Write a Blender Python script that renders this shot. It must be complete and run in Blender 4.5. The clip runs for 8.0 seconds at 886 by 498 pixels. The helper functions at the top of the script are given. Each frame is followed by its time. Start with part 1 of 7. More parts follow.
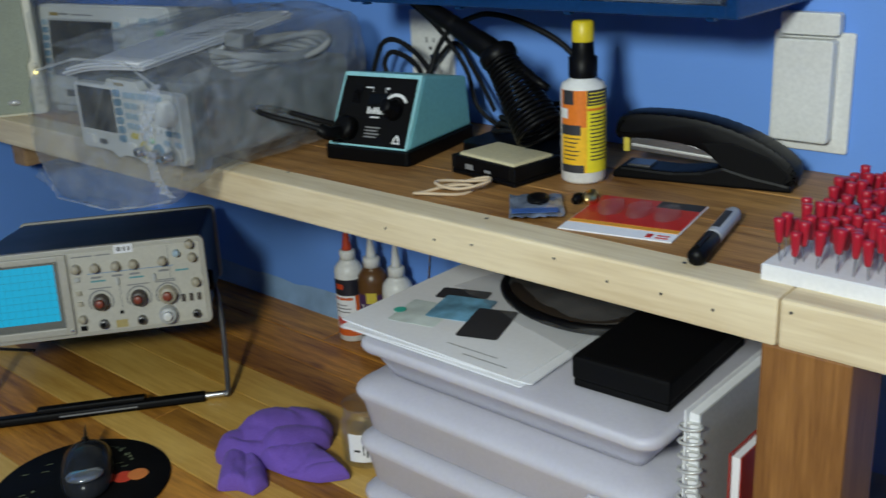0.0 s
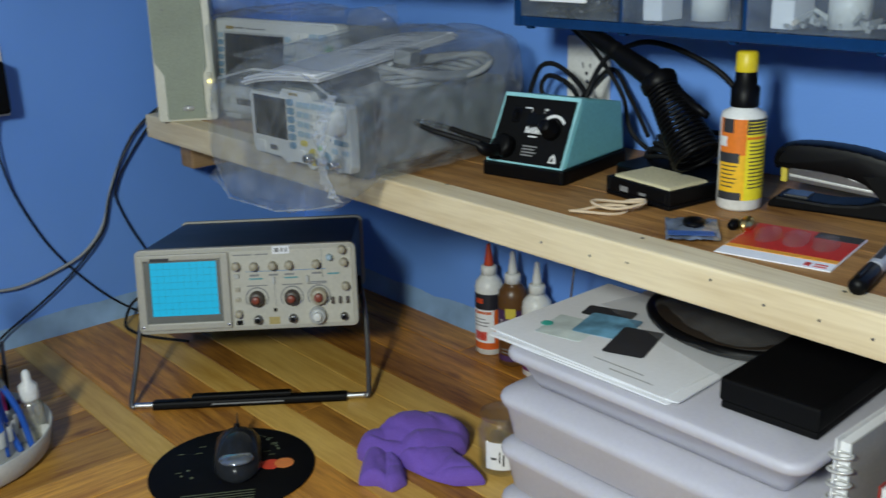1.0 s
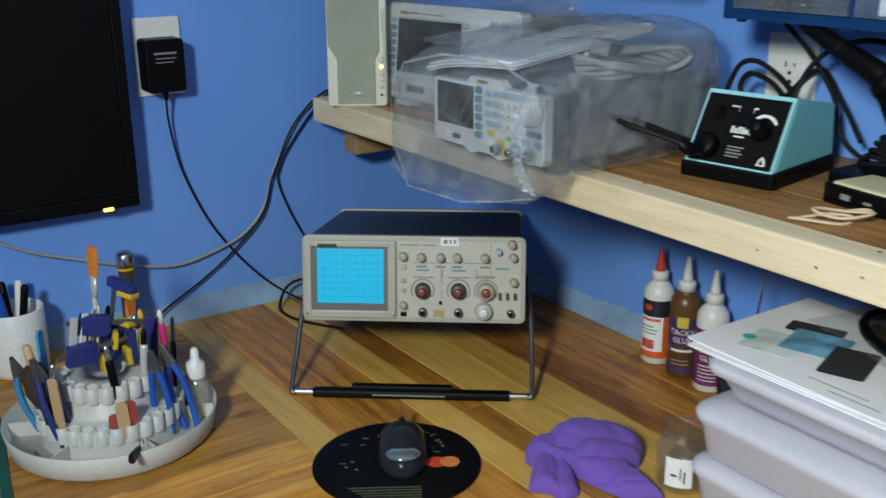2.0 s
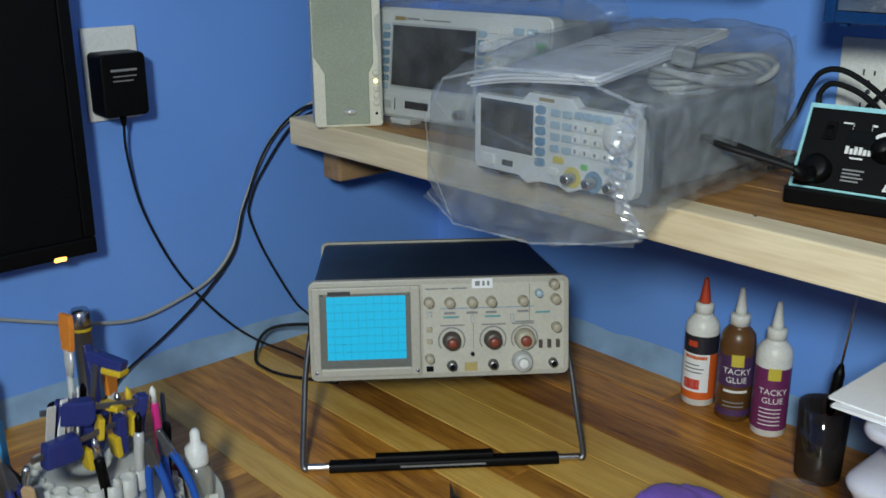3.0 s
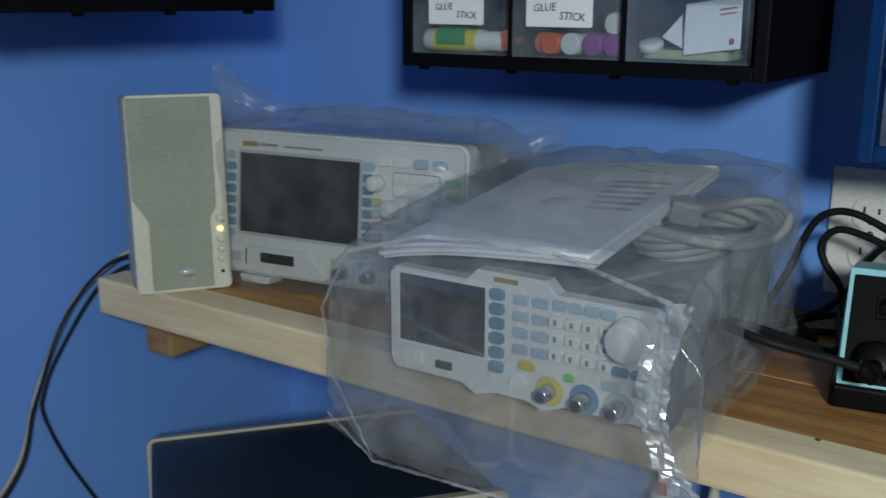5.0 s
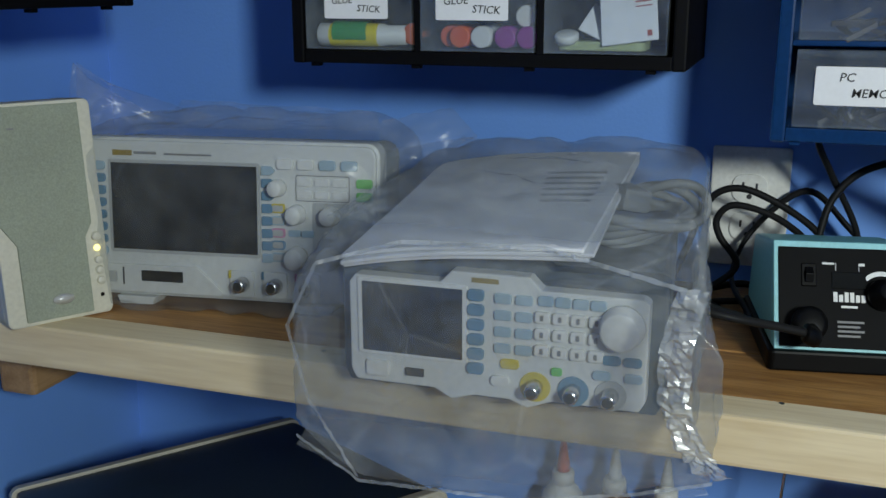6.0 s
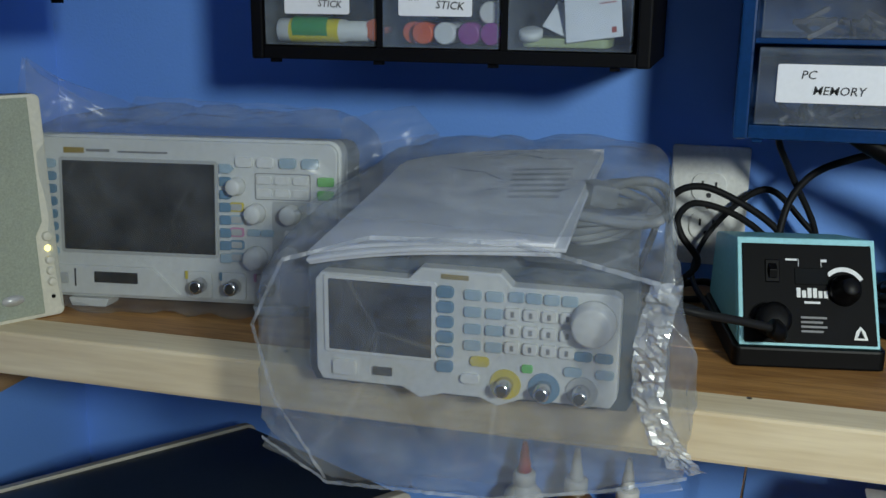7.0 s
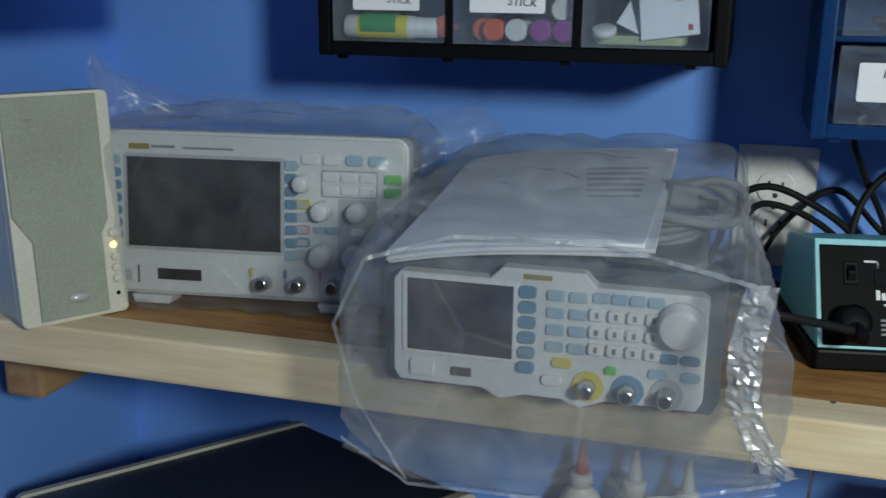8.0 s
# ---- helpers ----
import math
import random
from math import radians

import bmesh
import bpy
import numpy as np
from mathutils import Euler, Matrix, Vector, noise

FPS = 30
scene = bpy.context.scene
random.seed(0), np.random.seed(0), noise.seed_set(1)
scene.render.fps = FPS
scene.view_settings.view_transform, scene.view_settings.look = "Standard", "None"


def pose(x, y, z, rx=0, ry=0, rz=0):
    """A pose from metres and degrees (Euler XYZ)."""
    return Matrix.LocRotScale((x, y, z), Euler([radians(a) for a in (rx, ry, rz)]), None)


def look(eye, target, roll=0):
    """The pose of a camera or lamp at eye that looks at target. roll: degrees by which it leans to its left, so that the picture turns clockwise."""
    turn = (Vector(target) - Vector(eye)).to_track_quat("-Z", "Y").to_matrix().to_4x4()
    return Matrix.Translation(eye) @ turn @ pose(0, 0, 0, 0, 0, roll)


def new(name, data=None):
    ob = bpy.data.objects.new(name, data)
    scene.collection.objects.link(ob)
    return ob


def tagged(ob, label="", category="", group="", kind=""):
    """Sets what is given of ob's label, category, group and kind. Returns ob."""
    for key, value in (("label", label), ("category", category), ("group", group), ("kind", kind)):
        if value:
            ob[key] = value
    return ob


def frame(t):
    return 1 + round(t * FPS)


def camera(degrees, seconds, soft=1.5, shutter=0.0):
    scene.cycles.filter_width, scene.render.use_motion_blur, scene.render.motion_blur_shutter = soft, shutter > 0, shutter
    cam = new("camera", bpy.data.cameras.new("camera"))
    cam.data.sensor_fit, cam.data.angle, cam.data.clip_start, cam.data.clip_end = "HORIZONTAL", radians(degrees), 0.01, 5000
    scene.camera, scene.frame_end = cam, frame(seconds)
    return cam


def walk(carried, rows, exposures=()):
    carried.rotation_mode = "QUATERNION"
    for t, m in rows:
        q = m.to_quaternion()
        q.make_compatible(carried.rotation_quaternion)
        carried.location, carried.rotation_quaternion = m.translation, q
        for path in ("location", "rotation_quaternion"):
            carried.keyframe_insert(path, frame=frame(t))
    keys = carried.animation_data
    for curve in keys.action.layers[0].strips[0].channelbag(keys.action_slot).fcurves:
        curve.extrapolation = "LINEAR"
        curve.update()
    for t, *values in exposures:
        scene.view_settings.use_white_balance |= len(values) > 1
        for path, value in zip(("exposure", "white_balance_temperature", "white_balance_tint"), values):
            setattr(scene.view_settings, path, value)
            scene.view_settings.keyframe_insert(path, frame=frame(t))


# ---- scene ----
cam = camera(47.7, 8.0, soft=1.5, shutter=0.45)
PATH = [
    (0, (1.683, -1.006, 1.419), (0.406, 0.374, 0.737), -3.2),
    (0.3, (1.687, -1.022, 1.416), (0.345, 0.306, 0.757), -2.8),
    (0.5, (1.69, -1.033, 1.416), (0.315, 0.268, 0.771), -2.6),
    (1, (1.685, -1.066, 1.42), (0.236, 0.164, 0.798), -1.8),
    (1.5, (1.664, -1.103, 1.416), (0.135, 0.028, 0.795), -1.3),
    (2, (1.586, -1.116, 1.404), (0.013, -0.049, 0.782), -0.4),
    (2.2, (1.528, -1.104, 1.398), (-0.027, -0.013, 0.774), -0.1),
    (3.3, (1.226, -1.173, 1.391), (-0.131, 0.169, 0.793), -0.5),
    (3.5, (1.197, -1.169, 1.425), (-0.138, 0.205, 0.848), -0.7),
    (4, (1.131, -1.125, 1.448), (-0.17, 0.3, 0.922), -1.7),
    (4.5, (1.048, -1.015, 1.436), (-0.208, 0.476, 0.991), -2.2),
    (5, (0.958, -0.976, 1.414), (-0.164, 0.607, 0.928), 0.2),
    (5.2, (0.919, -0.984, 1.418), (-0.079, 0.678, 0.928), -0.7),
    (6.3, (0.768, -1.046, 1.421), (0.183, 0.799, 0.919), 0.8),
    (6.5, (0.767, -1.045, 1.416), (0.189, 0.807, 0.931), 0.9),
    (7, (0.766, -1.036, 1.41), (0.246, 0.83, 0.913), 0.5),
    (7.5, (0.743, -1.033, 1.408), (0.221, 0.833, 0.913), 0.4),
    (8, (0.718, -1.041, 1.409), (0.17, 0.816, 0.906), 0.7),
]
walk(cam, [(t, look(eye, target, roll)) for t, eye, target, roll in PATH],
     [(0.0, -0.25), (1.0, -0.08), (2.0, 0.14), (2.2, 0.14), (3.5, 0.0), (4.5, -0.25), (5.2, -0.25), (6.5, -0.14), (8.0, -0.15)])

# ---- light: one lamp of the room behind the camera, dim ambient ----
world = bpy.data.worlds.new("room_world")
scene.world = world
world.use_nodes = True
world.node_tree.nodes["Background"].inputs[0].default_value = (0.75, 0.85, 1.0, 1)
world.node_tree.nodes["Background"].inputs[1].default_value = 0.004
lamp = new("room_lamp", bpy.data.lights.new("room_lamp", "AREA"))
lamp.data.shape, lamp.data.size, lamp.data.energy, lamp.data.color = "DISK", 0.26, 30.0, (0.91, 1.0, 0.95)
lamp.matrix_world = look((1.69, -1.78, 1.83), (1.28, -0.2, 0.95))


# ---- materials ----
def shader(name, rough=0.5, metal=0.0):
    m = bpy.data.materials.new(name)
    m.use_nodes = True
    p = m.node_tree.nodes["Principled BSDF"]
    p.inputs["Roughness"].default_value, p.inputs["Metallic"].default_value = rough, metal
    return m, m.node_tree.nodes, m.node_tree.links, p


def tex(nodes, links, kind, scale, stretch=(1, 1, 1), **sockets):
    co, mp, t = nodes.new("ShaderNodeTexCoord"), nodes.new("ShaderNodeMapping"), nodes.new(kind)
    mp.inputs["Scale"].default_value = stretch
    links.new(co.outputs["Object"], mp.inputs["Vector"])
    links.new(mp.outputs["Vector"], t.inputs["Vector"])
    t.inputs["Scale"].default_value = scale
    for key, value in sockets.items():
        t.inputs[key].default_value = value
    return t


def ramp(nodes, links, fac, stops):
    r = nodes.new("ShaderNodeValToRGB")
    while len(r.color_ramp.elements) < len(stops):
        r.color_ramp.elements.new(0.5)
    for e, (at, c) in zip(r.color_ramp.elements, stops):
        e.position, e.color = at, (*c, 1)
    links.new(fac, r.inputs["Fac"])
    return r


def bump(nodes, links, p, height, strength, distance=0.002):
    b = nodes.new("ShaderNodeBump")
    b.inputs["Strength"].default_value, b.inputs["Distance"].default_value = strength, distance
    links.new(height, b.inputs["Height"])
    links.new(b.outputs["Normal"], p.inputs["Normal"])


def plain(name, color, rough=0.5, metal=0.0, vary=0.12, grain=60.0, relief=0.08, coat=0.0):
    """Paint or plastic: colour with fine grain and larger stains, and a light relief."""
    m, n, l, p = shader(name, rough, metal)
    big, fine = tex(n, l, "ShaderNodeTexNoise", 9.0, Detail=3.0), tex(n, l, "ShaderNodeTexNoise", grain * 4, Detail=4.0)
    mix = n.new("ShaderNodeMath")
    mix.operation = "ADD"
    l.new(big.outputs["Fac"], mix.inputs[0])
    l.new(fine.outputs["Fac"], mix.inputs[1])
    half = n.new("ShaderNodeMath")
    half.operation, half.inputs[1].default_value = "MULTIPLY", 0.5
    l.new(mix.outputs[0], half.inputs[0])
    lo, hi = [max(0, c * (1 - vary)) for c in color], [min(1, c * (1 + vary)) for c in color]
    r = ramp(n, l, half.outputs[0], [(0.32, lo), (0.68, hi)])
    l.new(r.outputs["Color"], p.inputs["Base Color"])
    rr = n.new("ShaderNodeMapRange")
    rr.inputs["To Min"].default_value, rr.inputs["To Max"].default_value = max(0.03, rough - 0.08), min(1, rough + 0.1)
    l.new(big.outputs["Fac"], rr.inputs["Value"])
    l.new(rr.outputs["Result"], p.inputs["Roughness"])
    if coat:
        p.inputs["Coat Weight"].default_value = coat
    if max(color) < 0.03:
        p.inputs["Specular IOR Level"].default_value = 0.14
    if relief:
        bump(n, l, p, fine.outputs["Fac"], relief, 0.001)
    return m


def wood(name, dark, light, along="x", rough=0.42, knots=True, by_object=0.0, coat=0.0, grain=1.0):
    m, n, l, p = shader(name, rough)
    s = {"x": (1, 14, 14), "y": (14, 1, 14), "z": (14, 14, 1)}[along]
    k = {"x": (1, 3, 3), "y": (3, 1, 3), "z": (3, 3, 1)}[along]
    info = n.new("ShaderNodeObjectInfo")
    shift = n.new("ShaderNodeVectorMath")
    shift.operation = "SCALE"
    shift.inputs[0].default_value = (7.3, 5.1, 3.7)
    l.new(info.outputs["Random"], shift.inputs["Scale"])
    streak = tex(n, l, "ShaderNodeTexNoise", 5.0 * grain, s, Detail=6.0, Distortion=0.6)
    cloud = tex(n, l, "ShaderNodeTexNoise", 3.2, k, Detail=3.0, Distortion=1.2)
    fine = tex(n, l, "ShaderNodeTexNoise", 26.0 * grain, s, Detail=4.0)
    for t in (streak, cloud, fine):
        old = t.inputs["Vector"].links[0].from_socket
        add = n.new("ShaderNodeVectorMath")
        l.new(old, add.inputs[0])
        l.new(shift.outputs[0], add.inputs[1])
        l.new(add.outputs[0], t.inputs["Vector"])
    mixed = n.new("ShaderNodeMix")
    mixed.inputs["Factor"].default_value = 0.45
    l.new(streak.outputs["Fac"], mixed.inputs["A"])
    l.new(cloud.outputs["Fac"], mixed.inputs["B"])
    mixed2 = n.new("ShaderNodeMix")
    mixed2.inputs["Factor"].default_value = 0.28
    l.new(mixed.outputs["Result"], mixed2.inputs["A"])
    l.new(fine.outputs["Fac"], mixed2.inputs["B"])
    mid = [(a + b) / 2 for a, b in zip(dark, light)]
    r = ramp(n, l, mixed2.outputs["Result"], [(0.38, dark), (0.5, mid), (0.61, light)])
    out = r.outputs["Color"]
    if knots:
        v = tex(n, l, "ShaderNodeTexVoronoi", 5.5, {"x": (0.8, 1.6, 0.1), "y": (1.6, 0.8, 0.1), "z": (1.6, 0.1, 0.8)}[along])
        old = v.inputs["Vector"].links[0].from_socket
        add = n.new("ShaderNodeVectorMath")
        l.new(old, add.inputs[0])
        l.new(shift.outputs[0], add.inputs[1])
        l.new(add.outputs[0], v.inputs["Vector"])
        kr = ramp(n, l, v.outputs["Distance"], [(0.0, (0.28, 0.2, 0.15)), (0.06, (0.45, 0.38, 0.32)), (0.12, (1, 1, 1))])
        mul = n.new("ShaderNodeMix")
        mul.data_type, mul.blend_type = "RGBA", "MULTIPLY"
        mul.inputs[0].default_value = 1.0
        l.new(out, mul.inputs[6])
        l.new(kr.outputs["Color"], mul.inputs[7])
        out = mul.outputs[2]
    if by_object:
        hsv = n.new("ShaderNodeHueSaturation")
        mr = n.new("ShaderNodeMapRange")
        mr.inputs["To Min"].default_value, mr.inputs["To Max"].default_value = 1 - by_object, 1 + by_object
        l.new(info.outputs["Random"], mr.inputs["Value"])
        l.new(mr.outputs["Result"], hsv.inputs["Value"])
        l.new(out, hsv.inputs["Color"])
        out = hsv.outputs["Color"]
    l.new(out, p.inputs["Base Color"])
    p.inputs["Coat Weight"].default_value, p.inputs["Coat Roughness"].default_value = coat, 0.25
    bump(n, l, p, mixed2.outputs["Result"], 0.25, 0.0015)
    return m


def glass(name, color=(1, 1, 1), rough=0.05, film=0.15, haze=(0.8, 0.82, 0.85), wrinkle=0.0, scale=30.0, gloss=0.12):
    """Thin clear sheet: mostly see-through, part hazy, with a sharp sheen."""
    m = bpy.data.materials.new(name)
    m.use_nodes = True
    n, l = m.node_tree.nodes, m.node_tree.links
    n.remove(n["Principled BSDF"])
    clear, diff, shine = n.new("ShaderNodeBsdfTransparent"), n.new("ShaderNodeBsdfDiffuse"), n.new("ShaderNodeBsdfGlossy")
    clear.inputs[0].default_value = (*color, 1)
    diff.inputs[0].default_value = (*haze, 1)
    shine.inputs["Roughness"].default_value = rough
    a, b = n.new("ShaderNodeMixShader"), n.new("ShaderNodeMixShader")
    noise_t = tex(n, l, "ShaderNodeTexNoise", scale, Detail=5.0)
    mr = n.new("ShaderNodeMapRange")
    mr.inputs["From Min"].default_value, mr.inputs["From Max"].default_value = 0.3, 0.7
    mr.inputs["To Min"].default_value, mr.inputs["To Max"].default_value = film * 0.5, film * 1.5
    l.new(noise_t.outputs["Fac"], mr.inputs["Value"])
    l.new(mr.outputs["Result"], a.inputs[0])
    l.new(clear.outputs[0], a.inputs[1])
    l.new(diff.outputs[0], a.inputs[2])
    b.inputs[0].default_value = gloss
    l.new(a.outputs[0], b.inputs[1])
    l.new(shine.outputs[0], b.inputs[2])
    l.new(b.outputs[0], n["Material Output"].inputs["Surface"])
    if wrinkle:
        bm_ = n.new("ShaderNodeBump")
        bm_.inputs["Strength"].default_value, bm_.inputs["Distance"].default_value = wrinkle, 0.004
        l.new(noise_t.outputs["Fac"], bm_.inputs["Height"])
        for s in (diff, shine):
            l.new(bm_.outputs[0], s.inputs["Normal"])
    return m


def film_plastic(name, haze, gloss, rough=0.24, crease_haze=0.22, crumple=0.25):
    """Limp polythene: clear, slightly milky, whiter and sharper along its creases, the white partly painting their
    glints.
    """
    m = glass(name, (0.87, 0.885, 0.90), rough, haze, (0.74, 0.77, 0.79), 0.0, 26.0, gloss)
    n, l = m.node_tree.nodes, m.node_tree.links
    diff, shine = n["Diffuse BSDF"], n["Glossy BSDF"]
    warp = tex(n, l, "ShaderNodeTexNoise", 9.0, Detail=2.0)
    lines = tex(n, l, "ShaderNodeTexVoronoi", 8.0, (1.0, 1.0, 0.7))
    lines.feature = "DISTANCE_TO_EDGE"
    add = n.new("ShaderNodeVectorMath")
    add.operation = "MULTIPLY_ADD"
    add.inputs[1].default_value = (0.035, 0.035, 0.035)
    old = lines.inputs["Vector"].links[0].from_socket
    l.new(warp.outputs["Color"], add.inputs[0])
    l.new(old, add.inputs[2])
    l.new(add.outputs[0], lines.inputs["Vector"])
    crease = n.new("ShaderNodeMapRange")
    crease.inputs["From Min"].default_value, crease.inputs["From Max"].default_value = 0.0, 0.014
    crease.inputs["To Min"].default_value, crease.inputs["To Max"].default_value = crease_haze, 0.0
    l.new(lines.outputs["Distance"], crease.inputs["Value"])
    fac = [k for k in l if k.to_node.type == "MIX_SHADER" and k.from_node.type == "MAP_RANGE"][0]
    both = n.new("ShaderNodeMath")
    both.operation = "ADD"
    l.new(fac.from_socket, both.inputs[0])
    gate = n.new("ShaderNodeMath")
    gate.operation = "MULTIPLY"
    l.new(crease.outputs["Result"], gate.inputs[0])
    l.new(warp.outputs["Fac"], gate.inputs[1])
    l.new(gate.outputs[0], both.inputs[1])
    l.new(both.outputs[0], fac.to_socket)
    bend = n.new("ShaderNodeBump")
    bend.inputs["Strength"].default_value, bend.inputs["Distance"].default_value = crumple, 0.010
    fine = tex(n, l, "ShaderNodeTexNoise", 34.0, (1.0, 1.0, 0.45), Detail=2.0, Distortion=1.4)
    height = n.new("ShaderNodeMath")
    height.operation, height.inputs[1].default_value = "MULTIPLY_ADD", 0.22
    l.new(fine.outputs["Fac"], height.inputs[0])
    l.new(lines.outputs["Distance"], height.inputs[2])
    l.new(height.outputs[0], bend.inputs["Height"])
    for s in (diff, shine):
        l.new(bend.outputs[0], s.inputs["Normal"])
    return m


def glow(name, color, strength):
    m, n, l, p = shader(name, 0.3)
    p.inputs["Base Color"].default_value = (*[c * 0.3 for c in color], 1)
    p.inputs["Emission Color"].default_value, p.inputs["Emission Strength"].default_value = (*color, 1), strength
    return m


def wall_paint():
    m, n, l, p = shader("blue_wall_paint", 0.55)
    big, roll = tex(n, l, "ShaderNodeTexNoise", 2.3, Detail=4.0), tex(n, l, "ShaderNodeTexNoise", 260.0, Detail=3.0)
    r = ramp(n, l, big.outputs["Fac"], [(0.3, (0.138, 0.315, 0.79)), (0.7, (0.162, 0.350, 0.84))])
    l.new(r.outputs["Color"], p.inputs["Base Color"])
    bump(n, l, p, roll.outputs["Fac"], 0.22, 0.0012)
    return m


BLUE_WALL = wall_paint()
WHITE_WALL = plain("white_ceiling_paint", (0.78, 0.78, 0.76), 0.8)
FLOOR = plain("grey_brown_carpet", (0.12, 0.10, 0.085), 0.95, vary=0.3, relief=0.5)
CAULK = plain("bare_caulk_plaster", (0.24, 0.38, 0.58), 0.7, vary=0.25, grain=6, relief=0.3)
OAK = wood("brown_plank_wood", (0.18, 0.057, 0.007), (0.62, 0.275, 0.040), "x", 0.42, by_object=0.35, coat=0.10)
OAK_PALE = wood("pale_plank_wood", (0.60, 0.31, 0.050), (0.84, 0.53, 0.13), "x", 0.42, by_object=0.15, coat=0.10)
OAK_Y = wood("brown_plank_wood_across", (0.33, 0.12, 0.016), (0.72, 0.37, 0.065), "y", 0.42, by_object=0.3, coat=0.10)
SHELF_WOOD = wood("stained_shelf_wood", (0.17, 0.068, 0.018), (0.49, 0.25, 0.075), "x", 0.48, grain=1.3)
PINE = wood("raw_pine", (0.66, 0.52, 0.32), (0.84, 0.71, 0.48), "x", 0.62, grain=0.7)
POST = wood("brown_post_wood", (0.17, 0.066, 0.017), (0.36, 0.165, 0.047), "z", 0.5)
CLEAT = wood("pine_cleat", (0.28, 0.16, 0.07), (0.42, 0.26, 0.13), "y", 0.6, knots=False)
BLACK = plain("black_plastic", (0.0025, 0.0025, 0.003), 0.42)
BLACK_MATT = plain("matt_black_plastic", (0.0025, 0.0025, 0.003), 0.65)
RUBBER = plain("black_rubber_cord", (0.012, 0.012, 0.013), 0.5, relief=0.0)
GREY_CORD = plain("grey_cord", (0.33, 0.34, 0.34), 0.5)
CREAM = plain("cream_plastic", (0.62, 0.60, 0.50), 0.45)
SPK_GREY = plain("grey_green_grille_cloth", (0.31, 0.34, 0.27), 0.85, vary=0.2, grain=160, relief=0.3)
SILVER = plain("silver_plastic", (0.6, 0.6, 0.58), 0.3, 0.3)
STEEL = plain("bright_steel", (0.6, 0.6, 0.6), 0.25, 1.0)
DARK_STEEL = plain("dull_steel", (0.22, 0.22, 0.22), 0.38, 0.9)
BRASS = plain("brass", (0.7, 0.5, 0.2), 0.3, 1.0)
WHITE_PL = plain("white_plastic", (0.74, 0.74, 0.71), 0.4)
OFF_WHITE = plain("off_white_instrument_plastic", (0.67, 0.68, 0.66), 0.4)
LIGHT_GREY = plain("light_grey_plastic", (0.45, 0.46, 0.45), 0.45)
PANEL = plain("beige_instrument_panel", (0.50, 0.48, 0.41), 0.5, vary=0.1)
PANEL_FRAME = plain("worn_beige_bezel", (0.42, 0.40, 0.34), 0.45)
CASE_BLUE = plain("dark_blue_grey_case", (0.018, 0.032, 0.048), 0.42, vary=0.25)
SCREEN_OFF = plain("dark_glass_screen", (0.006, 0.007, 0.008), 0.12, relief=0.0)
MATT_SCREEN = plain("matt_black_screen", (0.0015, 0.0015, 0.002), 0.6, relief=0.0)
BTN_BLUE = plain("dusty_blue_buttons", (0.12, 0.25, 0.37), 0.45)
BTN_PALE = plain("pale_blue_buttons", (0.35, 0.47, 0.55), 0.45)
BTN_GREEN = plain("green_button", (0.16, 0.55, 0.12), 0.4)
BTN_YELLOW = plain("yellow_marking", (0.62, 0.5, 0.06), 0.5)
BTN_ORANGE = plain("orange_marking", (0.5, 0.2, 0.03), 0.5)
MARK_PINK = plain("pink_marking", (0.6, 0.25, 0.4), 0.5)
BEIGE_KNOB = plain("beige_knob", (0.40, 0.36, 0.27), 0.45)
DARK_KNOB = plain("dark_knob", (0.07, 0.055, 0.045), 0.45)
RED_KNOB = plain("red_knob_cap", (0.24, 0.05, 0.028), 0.4)
INK = plain("dark_ink", (0.03, 0.03, 0.035), 0.6, relief=0.0)
GREY_INK = plain("grey_print", (0.22, 0.22, 0.22), 0.6, relief=0.0)
WHITE_INK = plain("white_print", (0.75, 0.75, 0.73), 0.5, relief=0.0)
PAPER = plain("white_paper", (0.83, 0.835, 0.86), 0.8, vary=0.04)
TEAL = plain("turquoise_case_paint", (0.20, 0.53, 0.56), 0.4)
TEAL_DARK = plain("turquoise_trim", (0.30, 0.62, 0.66), 0.4)
CAB_BLACK = plain("black_cabinet_plastic", (0.002, 0.002, 0.003), 0.6)
CAB_BLUE = plain("blue_cabinet_plastic", (0.005, 0.036, 0.125), 0.22, vary=0.2)
DRAWER = glass("clear_drawer_plastic", (0.86, 0.9, 0.94), 0.15, 0.09, (0.45, 0.5, 0.55), gloss=0.07)
FILM = film_plastic("crumpled_clear_film", 0.110, 0.085, 0.17, 0.14, 0.55)
SOFT_FILM = film_plastic("limp_clear_film", 0.07, 0.025, 0.30, 0.05)
# whitish haze here paints part of the edge's bright streak; gloss does the rest
FILM_EDGE = film_plastic("glossy_film_edge_painted_streak", 0.30, 0.20, 0.22, 0.2)
# strong haze, low gloss: the bright line of a fold as colour
CREASE = film_plastic("pale_crease_glint_film", 0.30, 0.08, 0.3, 0.1)
BLISTER = glass("clear_blister_plastic", (0.95, 0.95, 0.95), 0.08, 0.03, gloss=0.06)
CRT = glow("blue_crt_phosphor_screen", (0.012, 0.40, 0.64), 0.85)
LED_Y = glow("yellow_led", (1.0, 0.85, 0.25), 3.0)
LED_O = glow("orange_led", (1.0, 0.42, 0.08), 4.0)


# ---- geometry helpers ----
def grouped(name, m, label, category, group="", kind=""):
    ob = new(name)
    ob.empty_display_size = 0.05
    ob.matrix_world = m
    return tagged(ob, label, category, group, kind)


